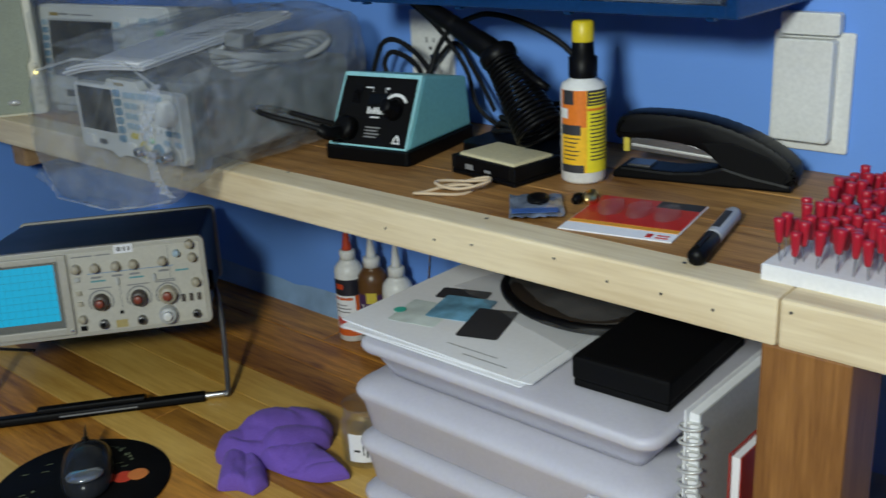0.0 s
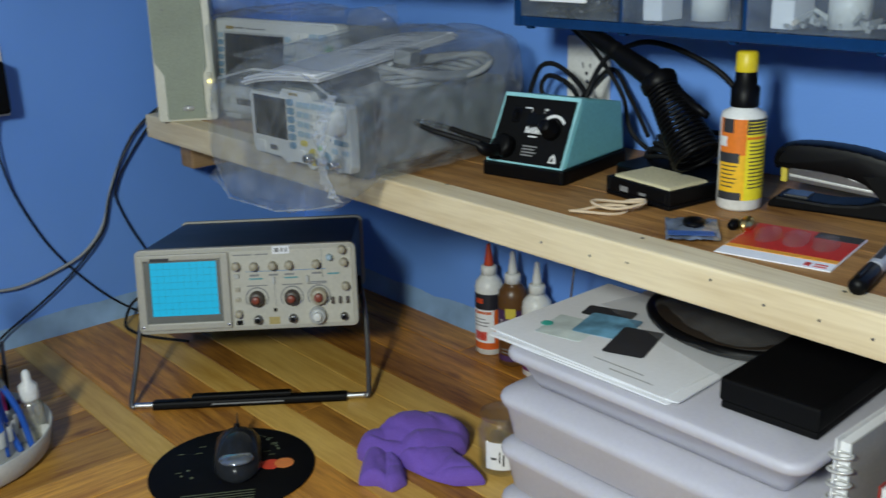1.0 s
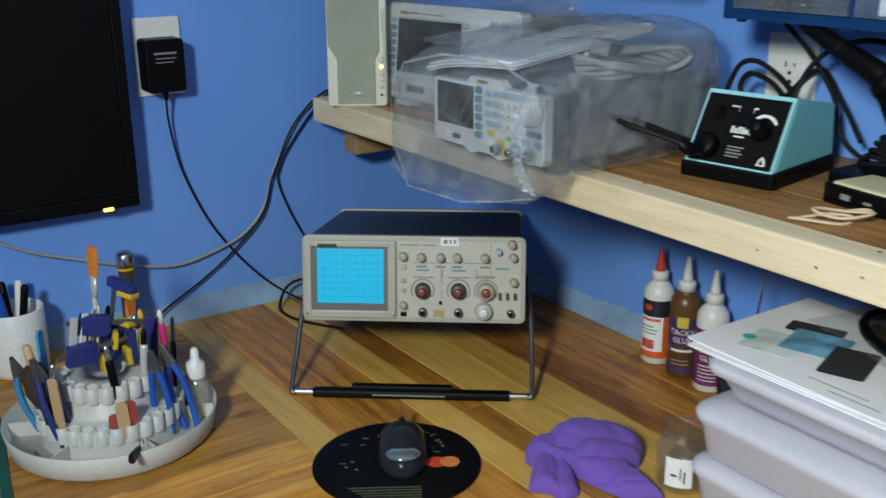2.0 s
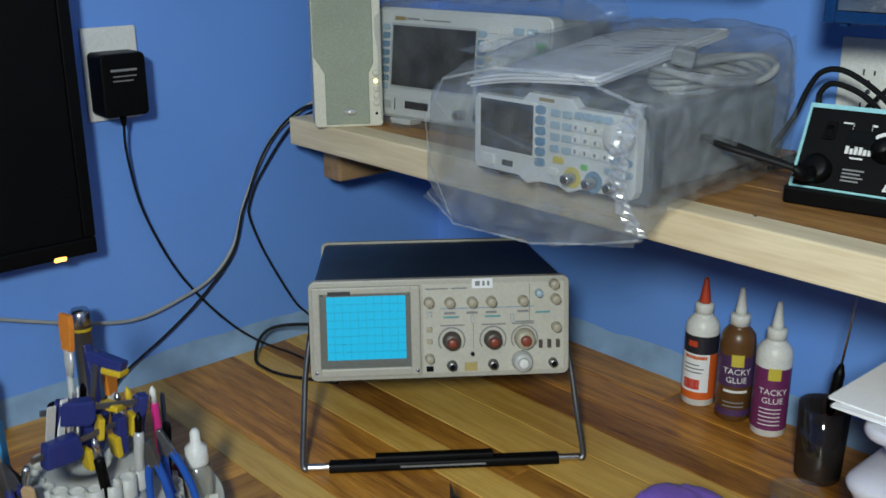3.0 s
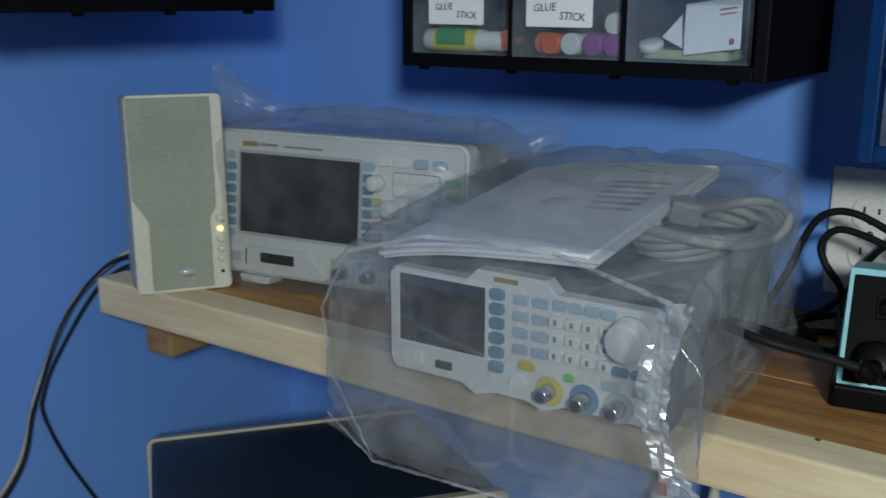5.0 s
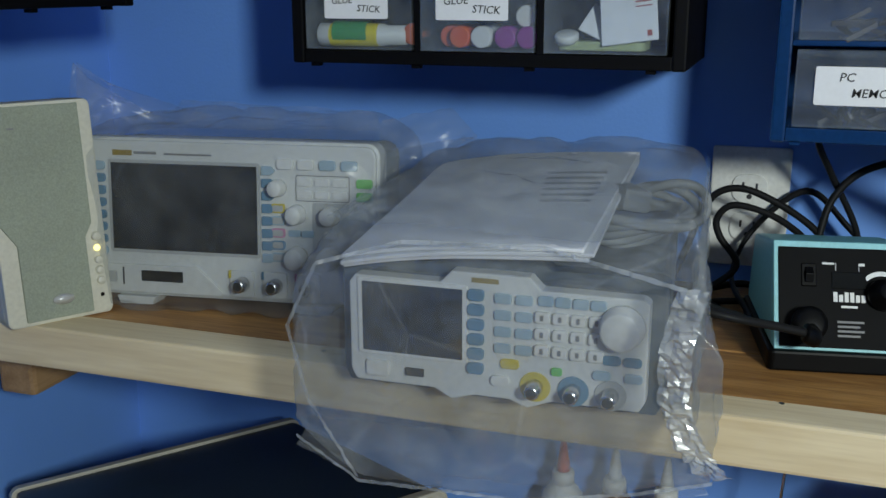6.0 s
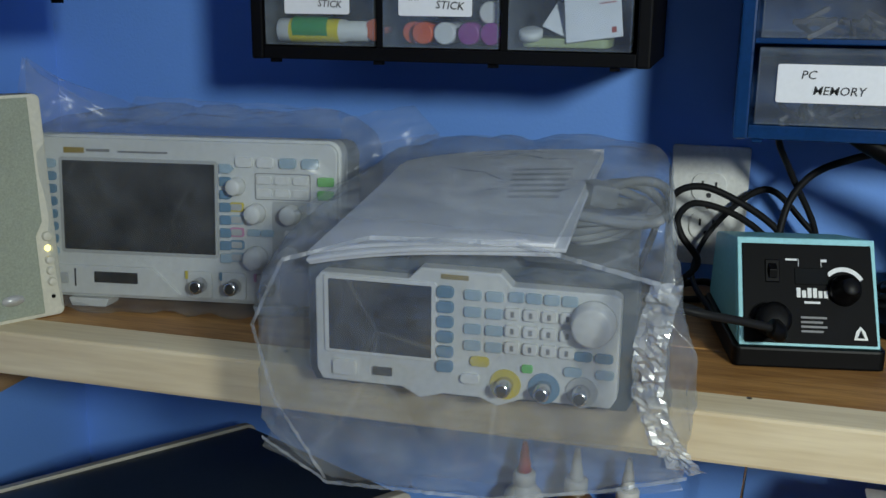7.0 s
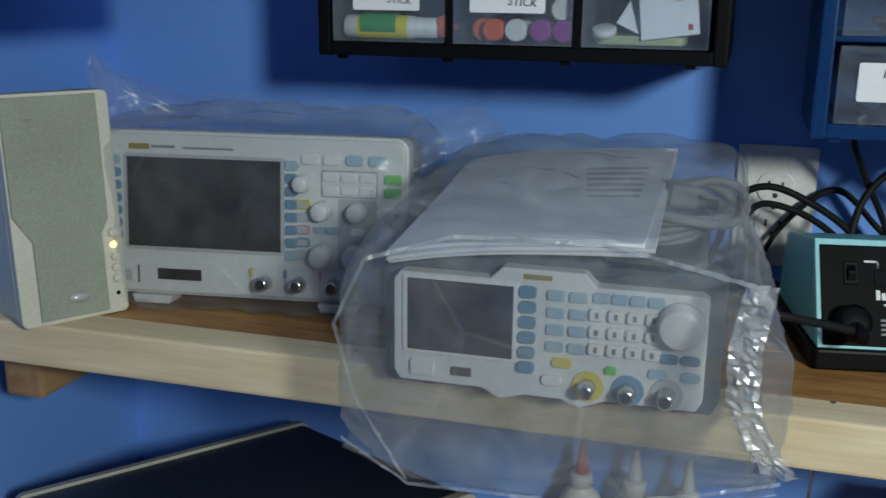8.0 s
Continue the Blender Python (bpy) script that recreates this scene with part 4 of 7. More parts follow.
ORANGE_CAP = plain("orange_cap", (0.72, 0.13, 0.03), 0.4)
PURPLE_CAP = plain("purple_cap", (0.28, 0.02, 0.26), 0.4)
GREEN_LABEL = plain("green_label", (0.05, 0.35, 0.1), 0.4)
YELLOW_LABEL = plain("yellow_label", (0.84, 0.70, 0.03), 0.4)
PALE_GREEN = plain("pale_green_rubber", (0.42, 0.48, 0.25), 0.6)
GRAPHITE = plain("dark_small_parts", (0.05, 0.045, 0.05), 0.4, 0.3, vary=0.5)


def glue_tube(dr, cx, y, z0, wide):
    b = part("glue_stick", lathe([(0.0095, 0), (0.0105, 0.001), (0.0105, 0.02), (0.0103, 0.021), (0.0103, 0.064), (0.009, 0.066), (0.009, 0.086), (0.0075, 0.0875)], 20), WHITE_PL, dr, "white glue stick with a yellow and green label", True, Matrix.Translation((cx - 0.044, y + 0.016, z0 + 0.0125)) @ pose(0, 0, 0, 0, 90, 0))
    part("wrapper", lathe([(0.0107, 0.012), (0.0107, 0.06)], 20, False), YELLOW_LABEL, b, "", True)
    part("wrapper_band", lathe([(0.0109, 0.016), (0.0109, 0.05)], 20, False), GREEN_LABEL, b, "", True, Matrix.Diagonal((0.99, 1.003, 1, 1)) @ Matrix.Translation((-0.0022, -0.001, 0)))
    part("cap", lathe([(0.0098, 0), (0.0098, 0.02), (0.009, 0.021)], 18), ORANGE_CAP, dr, "", True, Matrix.Translation((cx + 0.05, y + 0.03, z0 + 0.014)) @ FACE)


def glue_caps(dr, cx, y, z0, wide):
    for k, (x, c, z) in enumerate(((-0.030, ORANGE_CAP, 0), (-0.019, ORANGE_CAP, 0), (0.001, WHITE_PL, 0), (0.023, PURPLE_CAP, 0), (0.043, PURPLE_CAP, 0), (0.040, WHITE_PL, 0.018))):
        part("glue_stick", lathe([(0.0095, -0.05), (0.0098, 0.0), (0.0085, 0.001), (0.008, 0.001)], 18), c, dr, "", True, Matrix.Translation((cx + x, y + 0.012 + (0.008 if k in (0, 5) else 0), z0 + 0.0122 + z)) @ FACE)


def sachets(dr, cx, y, z0, wide):
    part("rubber_pad", prism(rounded(0.075, 0.05, 0.008, cx - 0.005, y + 0.035), z0 + 0.002, z0 + 0.010, 0.002, "z"), PALE_GREEN, dr, "pale green rubber pad")
    p = part("sachet", box(-0.024, 0.024, -0.001, 0.001, -0.022, 0.022, 0.0006, 1), PAPER, dr, "white paper sachet", False, Matrix.Translation((cx + 0.018, y + 0.014, z0 + 0.030)) @ pose(0, 0, 0, -20, -8, 0))
    part("print", join(box(0.006, 0.02, -0.0014, -0.0009, 0.012, 0.0135), box(0.006, 0.02, -0.0014, -0.0009, 0.008, 0.009), box(0.015, 0.019, -0.0014, -0.0009, -0.018, -0.013)), plain("red_print", (0.4, 0.1, 0.08), 0.6, relief=0), p)
    part("sachet", box(-0.02, 0.02, -0.001, 0.001, -0.016, 0.016, 0.0006, 1), PAPER, dr, "", False, Matrix.Translation((cx - 0.002, y + 0.024, z0 + 0.022)) @ pose(0, 0, 0, -45, 25, 0))
    part("cap", lathe([(0.0105, 0), (0.0105, 0.006), (0.009, 0.007)], 20), WHITE_PL, dr, "", True, Matrix.Translation((cx - 0.035, y + 0.016, z0 + 0.010)) @ pose(0, 0, 0, 20))


def clear_tube(dr, cx, y, z0, wide):
    part("tube", lathe([(0.008, 0), (0.0085, 0.002), (0.0085, 0.05), (0.005, 0.055)], 16), LIGHT_GREY, dr, "grey plastic tube", True, Matrix.Translation((cx - 0.03, y + 0.016, z0 + 0.012)) @ pose(0, 0, 0, 0, 82, 0))


def yellow_tool(dr, cx, y, z0, wide):
    part("tool", box(-0.022, 0.022, -0.006, 0.006, -0.006, 0.006, 0.003), BTN_YELLOW, dr, "yellow plastic tool", False, Matrix.Translation((cx - 0.02, y + 0.016, z0 + 0.010)) @ pose(0, 0, 0, 0, -12, 0))
    part("tool", box(-0.014, 0.014, -0.006, 0.006, -0.004, 0.004, 0.002), BTN_YELLOW, dr, "", False, Matrix.Translation((cx + 0.035, y + 0.018, z0 + 0.010)))


def white_bits(dr, cx, y, z0, wide):
    for k in range(4):
        part("bead", lathe([(0.006, -0.006), (0.0105, -0.002), (0.0105, 0.004), (0.006, 0.008)], 16), WHITE_PL if k < 3 else LIGHT_GREY, dr, "", True, Matrix.Translation((cx - 0.03 + 0.017 * k, y + 0.018, z0 + 0.009)) @ pose(0, 0, 0, 70, 30 * k, 0))


def dark_bits(seed, mat):
    def put(dr, cx, y, z0, wide):
        rng = random.Random(seed)
        bms = []
        for k in range(22):
            b = box(-0.013, 0.013, -0.0014, 0.0014, -0.002, 0.002)
            bms.append(moved(b, Matrix.Translation((cx + rng.uniform(-0.4, 0.4) * wide * 0.8, y + rng.uniform(0.008, 0.06), z0 + 0.005 + rng.uniform(0, 0.012))) @ pose(0, 0, 0, rng.uniform(-20, 20), rng.uniform(-30, 30), rng.uniform(0, 180))))
        ob = part("small_parts", join(*bms), mat, dr)
        ob["kind"] = "stuff"
    return put


def standing_strips(dr, cx, y, z0, wide):
    for k in range(5):
        part("strip", box(cx - 0.04 + 0.02 * k, cx - 0.033 + 0.02 * k, y + 0.02, y + 0.06, z0 + 0.002, z0 + 0.042 - 0.002 * k, 0.001, 1), LIGHT_GREY if k % 2 else BTN_PALE, dr)


def roll_white(dr, cx, y, z0, wide):
    part("roll", lathe([(0.008, 0), (0.02, 0), (0.02, 0.04), (0.008, 0.04)], 24, False), WHITE_PL, dr, "white roll", True, Matrix.Translation((cx + 0.01, y + 0.045, z0 + 0.003)))
    part("box", box(cx - 0.055, cx - 0.03, y + 0.012, y + 0.05, z0 + 0.002, z0 + 0.03, 0.001), PAPER, dr)


parts_cabinet("parts_cabinet", pose(0.523, 0, 1.349), 0.362, 0.178, 6, 3, 0.067, CAB_BLACK, "black small-parts cabinet with clear drawers on the wall", {
    (0, 0): (card_label("GLUE STICK", 0.062, 0.024, -0.001, 0.0395, 0.0085), glue_tube), (0, 1): (card_label("GLUE STICK", 0.066, 0.025, -0.004, 0.0395, 0.0095), glue_caps), (0, 2): (sachets,),
    (1, 0): (card_label("", 0.06, 0.022, 0, 0.042, 0.009, 3), clear_tube), (1, 1): (yellow_tool,), (1, 2): (white_bits,)})
parts_cabinet("parts_cabinet", pose(0, -0.356, 1.400) @ pose(0, 0, 0, 0, 0, 90), 0.357, 0.17, 6, 3, 0.067, CAB_BLACK, "black small-parts cabinet with bluish drawers near the corner", {
    (0, 0): (standing_strips,), (0, 1): (standing_strips, roll_white), (0, 2): (standing_strips,), (1, 0): (dark_bits(3, LIGHT_GREY),), (1, 1): (roll_white,), (1, 2): (dark_bits(5, GRAPHITE),)})
parts_cabinet("parts_cabinet", pose(1.024, 0, 1.293), 0.50, 0.165, 6, 3, 0.070, CAB_BLUE, "glossy blue small-parts cabinet with labelled clear drawers", {
    (0, 0): (card_label("PC MEMORY", 0.092, 0.031, -0.014, 0.034, 0.0098, 3), dark_bits(7, GRAPHITE)), (0, 1): (roll_white,), (0, 2): (dark_bits(8, LIGHT_GREY), roll_white), (1, 0): (dark_bits(9, GRAPHITE),), (1, 1): (roll_white,), (1, 2): (dark_bits(11, GRAPHITE),)})

# ---- flat monitor on the west wall ----
mon = grouped("monitor", pose(0.05, -1.008, 0.981) @ pose(0, 0, 0, 0, 0, 90), "black flat monitor mounted on the wall, switched off", "monitor")
part("shell", box(-0.352, 0.352, 0.004, 0.030, 0.0, 0.43, 0.006), BLACK, mon)
part("bezel", join(box(-0.354, 0.354, -0.006, 0.006, 0.0, 0.022, 0.003), box(-0.354, 0.354, -0.006, 0.006, 0.41, 0.432, 0.003), box(-0.354, -0.338, -0.006, 0.006, 0.0225, 0.4095, 0.002), box(0.338, 0.354, -0.006, 0.006, 0.0225, 0.4095, 0.002)), BLACK, mon)
part("screen", box(-0.3375, 0.3375, -0.002, 0.003, 0.0225, 0.4095), MATT_SCREEN, mon, "dark matt screen")
part("mount", box(-0.06, 0.06, 0.03, 0.0495, 0.15, 0.28), BLACK, mon)
part("power_light", box(0.296, 0.312, -0.0068, -0.0045, -0.002, 0.004, 0.001, 1), LED_O, mon, "orange lit standby light")


# ---- wall plates, adapter and leads on the walls ----
def cover_plate(m, label):
    t = grouped("outlet_plate", m, label, "outlet")
    part("plate", prism(rounded(0.076, 0.122, 0.003, 0, 0), -0.005, 0.0, 0.0015), WHITE_PL, t)
    for z in (0.0195, -0.0195):
        face = part("outlet_face", prism(rounded(0.034, 0.029, 0.011, 0, z), -0.0072, -0.0045, 0.0005), WHITE_PL, t)
        for x, hh in ((-0.0065, 0.0045), (0.0065, 0.0038)):
            part("slot", box(x - 0.0011, x + 0.0011, -0.0076, -0.007, z + 0.002 - hh + 0.002, z + 0.002 + hh), INK, face)
        part("ground_hole", lathe([(0.0026, 0), (0.0026, 0.0004)], 12), INK, face, "", False, Matrix.Translation((0, -0.0072, z - 0.008)) @ FACE)
    knob("screw", 0, 0, 0.003, 0.001, STEEL, t, -0.005)
    return t


cover_plate(pose(0.757, -0.0005, 1.202), "white double power outlet with a cord plugged in")
cover_plate(pose(0.0005, -0.586, 1.203) @ pose(0, 0, 0, 0, 0, 90), "white double power outlet holding a black adapter")
ad = grouped("power_adapter", pose(0.009, -0.590, 1.193) @ pose(0, 0, 0, 0, 0, 90), "black plug-in power adapter with a thin cord", "power adapter")
part("body", prism(rounded(0.062, 0.082, 0.007, 0, 0), -0.040, 0.0, 0.003), BLACK, ad)
part("print", join(box(-0.018, 0.018, -0.0404, -0.0398, 0.018, 0.021), box(-0.015, 0.017, -0.0404, -0.0398, 0.011, 0.0125), box(-0.016, 0.012, -0.0404, -0.0398, 0.005, 0.0065)), GREY_INK, ad)
part("strain_relief", lathe([(0.0055, 0), (0.003, 0.016)], 12), BLACK, ad, "", True, Matrix.Translation((0.002, -0.020, -0.040)) @ pose(0, 0, 0, 180))
inv = (pose(0.009, -0.590, 1.193) @ pose(0, 0, 0, 0, 0, 90)).inverted()
part("cord", tube([inv @ Vector(q) for q in ((0.029, -0.588, 1.140), (0.018, -0.583, 1.095), (0.008, -0.565, 1.016), (0.007, -0.53, 0.93), (0.007, -0.49, 0.866), (0.008, -0.44, 0.806), (0.012, -0.394, 0.765), (0.06, -0.37, 0.7535), (0.13, -0.36, 0.7535), (0.17, -0.33, 0.7535))], 0.0019, 8), RUBBER, ad, "thin black cord", True)
lead = lambda pts, r, mat, name, label: tagged(part(name, tube(pts, r, 8), mat, None, "", True), label, "cable", "leads on the wall")
lead([(0.085, -0.262, 1.135), (0.045, -0.262, 1.140), (0.014, -0.285, 1.125), (0.009, -0.346, 1.084), (0.008, -0.398, 1.0), (0.008, -0.425, 0.93), (0.009, -0.465, 0.889), (0.010, -0.52, 0.868), (0.012, -0.589, 0.856), (0.014, -0.66, 0.869), (0.014, -0.75, 0.898), (0.02, -0.83, 0.93), (0.03, -0.9, 0.975)], 0.0027, GREY_CORD, "grey_cable", "grey cable hanging in an arc on the wall")
lead([(0.09, -0.255, 1.128), (0.05, -0.262, 1.131), (0.016, -0.300, 1.121), (0.010, -0.357, 1.072), (0.010, -0.403, 0.988), (0.012, -0.43, 0.918), (0.012, -0.49, 0.86), (0.013, -0.55, 0.82), (0.016, -0.62, 0.782), (0.03, -0.66, 0.756), (0.06, -0.69, 0.7535)], 0.0019, RUBBER, "black_cable", "thin black cable running down the wall behind the desk")
lead([(0.088, -0.25, 1.122), (0.045, -0.268, 1.124), (0.013, -0.31, 1.10), (0.008, -0.37, 1.03), (0.008, -0.392, 0.99), (0.007, -0.393, 0.966), (0.007, -0.375, 0.915), (0.007, -0.351, 0.866), (0.008, -0.32, 0.81), (0.012, -0.298, 0.784), (0.05, -0.28, 0.7535), (0.11, -0.26, 0.7535)], 0.0018, RUBBER, "black_cable", "thin black cable looping down towards the old oscilloscope")
lead([(0.15, -0.31, 0.81), (0.06, -0.37, 0.800), (0.035, -0.40, 0.785), (0.05, -0.425, 0.757), (0.085, -0.43, 0.7535), (0.13, -0.42, 0.7535), (0.2, -0.38, 0.7535)], 0.0026, RUBBER, "black_cable", "black mains lead curling on the desk behind the oscilloscope")

# cords between outlet and soldering station
lead([(0.69, -0.10, 1.135), (0.705, -0.075, 1.174), (0.715, -0.07, 1.205), (0.730, -0.07, 1.228), (0.755, -0.07, 1.233), (0.79, -0.072, 1.219), (0.82, -0.08, 1.20), (0.835, -0.09, 1.18)], 0.0034, RUBBER, "black_cable", "black cord arching in front of the wall outlet")
lead([(0.70, -0.09, 1.123), (0.735, -0.075, 1.14), (0.752, -0.07, 1.160), (0.735, -0.07, 1.185), (0.731, -0.07, 1.203), (0.745, -0.07, 1.217), (0.775, -0.072, 1.212), (0.80, -0.078, 1.20), (0.82, -0.09, 1.185)], 0.0034, RUBBER, "black_cable", "black cord looped before the wall outlet")
lead([(0.822, -0.085, 1.19), (0.83, -0.075, 1.225), (0.848, -0.07, 1.25), (0.875, -0.068, 1.264), (0.91, -0.066, 1.272), (0.96, -0.06, 1.262), (1.01, -0.05, 1.235), (1.045, -0.05, 1.19), (1.045, -0.06, 1.13)], 0.0034, RUBBER, "black_cable", "black cord arching behind the soldering iron")
lead([(0.705, -0.12, 1.121), (0.73, -0.08, 1.122), (0.78, -0.06, 1.124), (0.76, -0.05, 1.135), (0.72, -0.07, 1.128), (0.74, -0.10, 1.1225)], 0.0034, RUBBER, "black_cable", "slack black cord lying behind the soldering station")

# blank white cover with a card on the north wall
wc = grouped("wall_switch_cover", pose(1.279, -0.0005, 1.201), "white wall plate with a raised white cover", "wall plate")
part("plate", prism(rounded(0.083, 0.122, 0.003, 0, 0), -0.005, 0, 0.0015), WHITE_PL, wc)
part("cover", prism(rounded(0.060, 0.104, 0.004, -0.004, 0.003), -0.020, -0.0045, 0.002), WHITE_PL, wc)
part("flap", prism(rounded(0.060, 0.022, 0.003, -0.001, 0.070), -0.016, -0.004, 0.0015), WHITE_PL, wc)


# ---- plastic bags with what lies in them ----
def sheet(corners, nu, nv, bulge, seed, rough=0.006):
    """A crumpled film between four corners, pushed along its normal."""
    a, b, c, d = (Vector(q) for q in corners)
    nrm = (b - a).cross(d - a).normalized()
    bm = bmesh.new()
    g = []
    for i in range(nu + 1):
        row = []
        for j in range(nv + 1):
            u, v = i / nu, j / nv
            q = (a * (1 - u) + b * u) * (1 - v) + (d * (1 - u) + c * u) * v
            k = bulge * math.sin(math.pi * u) * math.sin(math.pi * v)
            cell = noise.voronoi(Vector((u * 5 + seed, v * 4, seed)))[0]
            w = 0.7 * noise.noise((u * 4 + seed, v * 4, seed * 1.7)) + 1.3 * min((cell[1] - cell[0]) * 1.5, 0.8) - 0.5 + 0.2 * noise.noise((u * 22, v * 22, seed))
            row.append(bm.verts.new(q + nrm * (k + rough * w)))
        g.append(row)
    for i in range(nu):
        for j in range(nv):
            bm.faces.new((g[i][j], g[i + 1][j], g[i + 1][j + 1], g[i][j + 1]))
    return bm


def loft(sections, m, around=72, along=56, seed=1, rough=0.005, power=5.0, floor_from=None, mouth=False):
    """A bag: rounded rectangles (y, x left, x right, z low, z high) along y, closed at both ends, crumpled."""
    ys = [s[0] for s in sections]
    bm = bmesh.new()
    rings = []
    for i in range(along + 1):
        f = i / along * (len(sections) - 1)
        k = min(int(f), len(sections) - 2)
        t = f - k
        t = t * t * (3 - 2 * t) * 0.5 + t * 0.5
        y, xl, xr, zb, zt = (sections[k][n] * (1 - t) + sections[k + 1][n] * t for n in range(5))
        ring = []
        for j in range(around):
            a = 2 * math.pi * j / around
            ca, sa = math.cos(a), math.sin(a)
            r = (abs(ca) ** power + abs(sa) ** power) ** (-1 / power)
            x, z = (xl + xr) / 2 + (xr - xl) / 2 * r * ca, (zb + zt) / 2 + (zt - zb) / 2 * r * sa
            p = Vector((x * 14, y * 14, z * 14))
            cell = noise.voronoi(Vector((p.x * 1.1 + seed, p.y * 0.8, p.z * 0.75)) + 0.35 * noise.noise_vector(p * 1.3))[0]
            fold = 0.7 * noise.noise(p + Vector((seed, 0, 0))) + 1.5 * min((cell[1] - cell[0]) * 1.6, 0.8) - 0.6 + 0.42 * noise.noise(p * 4.5) + 0.26 * noise.noise(p * 10.0)
            out = Vector((ca, 0, sa))
            q = Vector((x, y + rough * 1.2 * noise.noise(p * 1.7), z)) + out * rough * fold
            if floor_from is not None and y > floor_from:
                q.z = max(q.z, 0.0012)
            ring.append(bm.verts.new(q))
        rings.append(ring)
    for a, b in zip(rings, rings[1:]):
        for j in range(around):
            bm.faces.new((a[j], a[(j + 1) % around], b[(j + 1) % around], b[j]))
    bm.faces.new(rings[0][::-1])
    if not mouth:
        bm.faces.new(rings[-1])
    bm.transform(m)
    return bm


def hem(bm):
    """The bag's mouth hangs before the shelf edge, deepest left of its middle."""
    line = [(-0.20, -0.012), (-0.132, -0.018), (-0.080, -0.041), (0.036, -0.037), (0.11, -0.020), (0.22, -0.003)]
    for v in bm.verts:
        if v.co.z < 0:
            for (xa, za), (xb, zb) in zip(line, line[1:]):
                if xa <= v.co.x <= xb:
                    v.co.z *= (za + (zb - za) * (v.co.x - xa) / (xb - xa)) / -0.042
    return bm


bag = grouped("plastic_bag", GEN, "clear crumpled plastic bag round the function generator", "plastic bag", "plastic bags")
part("film", hem(loft([(0.325, -0.05, 0.06, 0.02, 0.11), (0.30, -0.10, 0.105, 0.004, 0.150), (0.25, -0.114, 0.132, 0.001, 0.163), (0.15, -0.122, 0.134, 0.001, 0.158), (0.06, -0.128, 0.140, 0.0, 0.150), (0.02, -0.134, 0.144, -0.006, 0.142), (-0.005, -0.138, 0.148, -0.020, 0.135),
                       (-0.030, -0.140, 0.156, -0.034, 0.122), (-0.046, -0.138, 0.162, -0.040, 0.112), (-0.054, -0.134, 0.164, -0.042, 0.100), (-0.058, -0.110, 0.150, -0.042, 0.075), (-0.060, -0.06, 0.10, -0.042, 0.03), (-0.060, -0.02, 0.05, -0.042, -0.03)], Matrix.Identity(4), 190, 150, 2, 0.0052, 6.5, 0.045, True)), FILM, bag, "", True)
def strip(line, wide, seed, rough, turn=(1, 0, 0)):
    """A crinkled ribbon of film along a bent line."""
    rows, bm = [], bmesh.new()
    side = Vector(turn) * wide / 2
    for (p, q) in zip(line, line[1:]):
        p, q = Vector(p), Vector(q)
        steps = max(2, int((q - p).length / 0.0028))
        for i in range(steps):
            c = p.lerp(q, i / steps)
            rows.append([bm.verts.new(c + side * (k / 3 - 1) + Vector((0.35, 1.0, 0.2)) * rough * noise.noise(((c + side * (k / 3)) * 210) + Vector((seed, 0, 0)))) for k in range(7)])
    for a, b in zip(rows, rows[1:]):
        for k in range(6):
            bm.faces.new((a[k], a[k + 1], b[k + 1], b[k]))
    return bm


part("film_fold", strip([(0.141, -0.044, 0.116), (0.134, -0.058, 0.082), (0.134, -0.062, 0.046), (0.147, -0.064, 0.018), (0.165, -0.061, -0.004)], 0.020, 3, 0.0042), FILM_EDGE, bag, "shiny crinkled edge of film, bright streak partly in its haze")
# thin pale strips paint the bright lines along the bag's folds and hem
for k, (wide, line) in enumerate(((0.0030, [(-0.118, -0.044, 0.112), (-0.138, -0.052, 0.066), (-0.119, -0.062, 0.018), (-0.080, -0.064, -0.040)]),
                                  (0.0022, [(-0.133, -0.054, -0.017), (-0.080, -0.064, -0.040), (0.036, -0.065, -0.036), (0.11, -0.064, -0.020), (0.164, -0.061, -0.005)]),
                                  (0.0030, [(-0.118, -0.044, 0.112), (-0.06, -0.024, 0.127), (0.04, -0.018, 0.129), (0.140, -0.046, 0.115)]))):
    part("film_crease", strip(line, wide, 7 + k, 0.0012, (0, 0.3, 1) if k else (1, 0, 0)), CREASE, bag, "film crease, its glint put in as pale haze")
part("film_skirt", hem(sheet([(-0.128, -0.064, -0.042), (0.160, -0.064, -0.042), (0.150, -0.060, 0.012), (-0.12, -0.058, 0.002)], 44, 14, 0.004, 11, 0.006)), SOFT_FILM, bag, "", True)
part("film_top", sheet([(-0.118, -0.022, 0.142), (0.122, -0.022, 0.136), (0.122, 0.225, 0.160), (-0.090, 0.225, 0.166)], 60, 44, 0.003, 13, 0.0035), FILM, bag, "slack film over the manuals", True)
part("film_side", sheet([(0.146, -0.03, 0.005), (0.130, 0.28, 0.004), (0.130, 0.26, 0.155), (0.142, -0.03, 0.116)], 50, 34, 0.004, 17, 0.005), FILM, bag, "crumpled film beside the case", True)
bag2 = grouped("plastic_bag", pose(0.289, -0.236, SHELF) @ pose(0, 0, 0, 0, 0, 8), "clear plastic bag pulled over the white oscilloscope", "plastic bag", "plastic bags")
part("film", loft([(0.150, -0.15, 0.155, 0.01, 0.16), (0.135, -0.158, 0.165, 0.001, 0.176), (0.06, -0.160, 0.163, 0.001, 0.176), (-0.005, -0.160, 0.160, 0.001, 0.170), (-0.020, -0.157, 0.158, 0.001, 0.160), (-0.026, -0.150, 0.150, 0.004, 0.150)], Matrix.Identity(4), 150, 70, 6, 0.0055, 7.0, -1), SOFT_FILM, bag2, "", True)
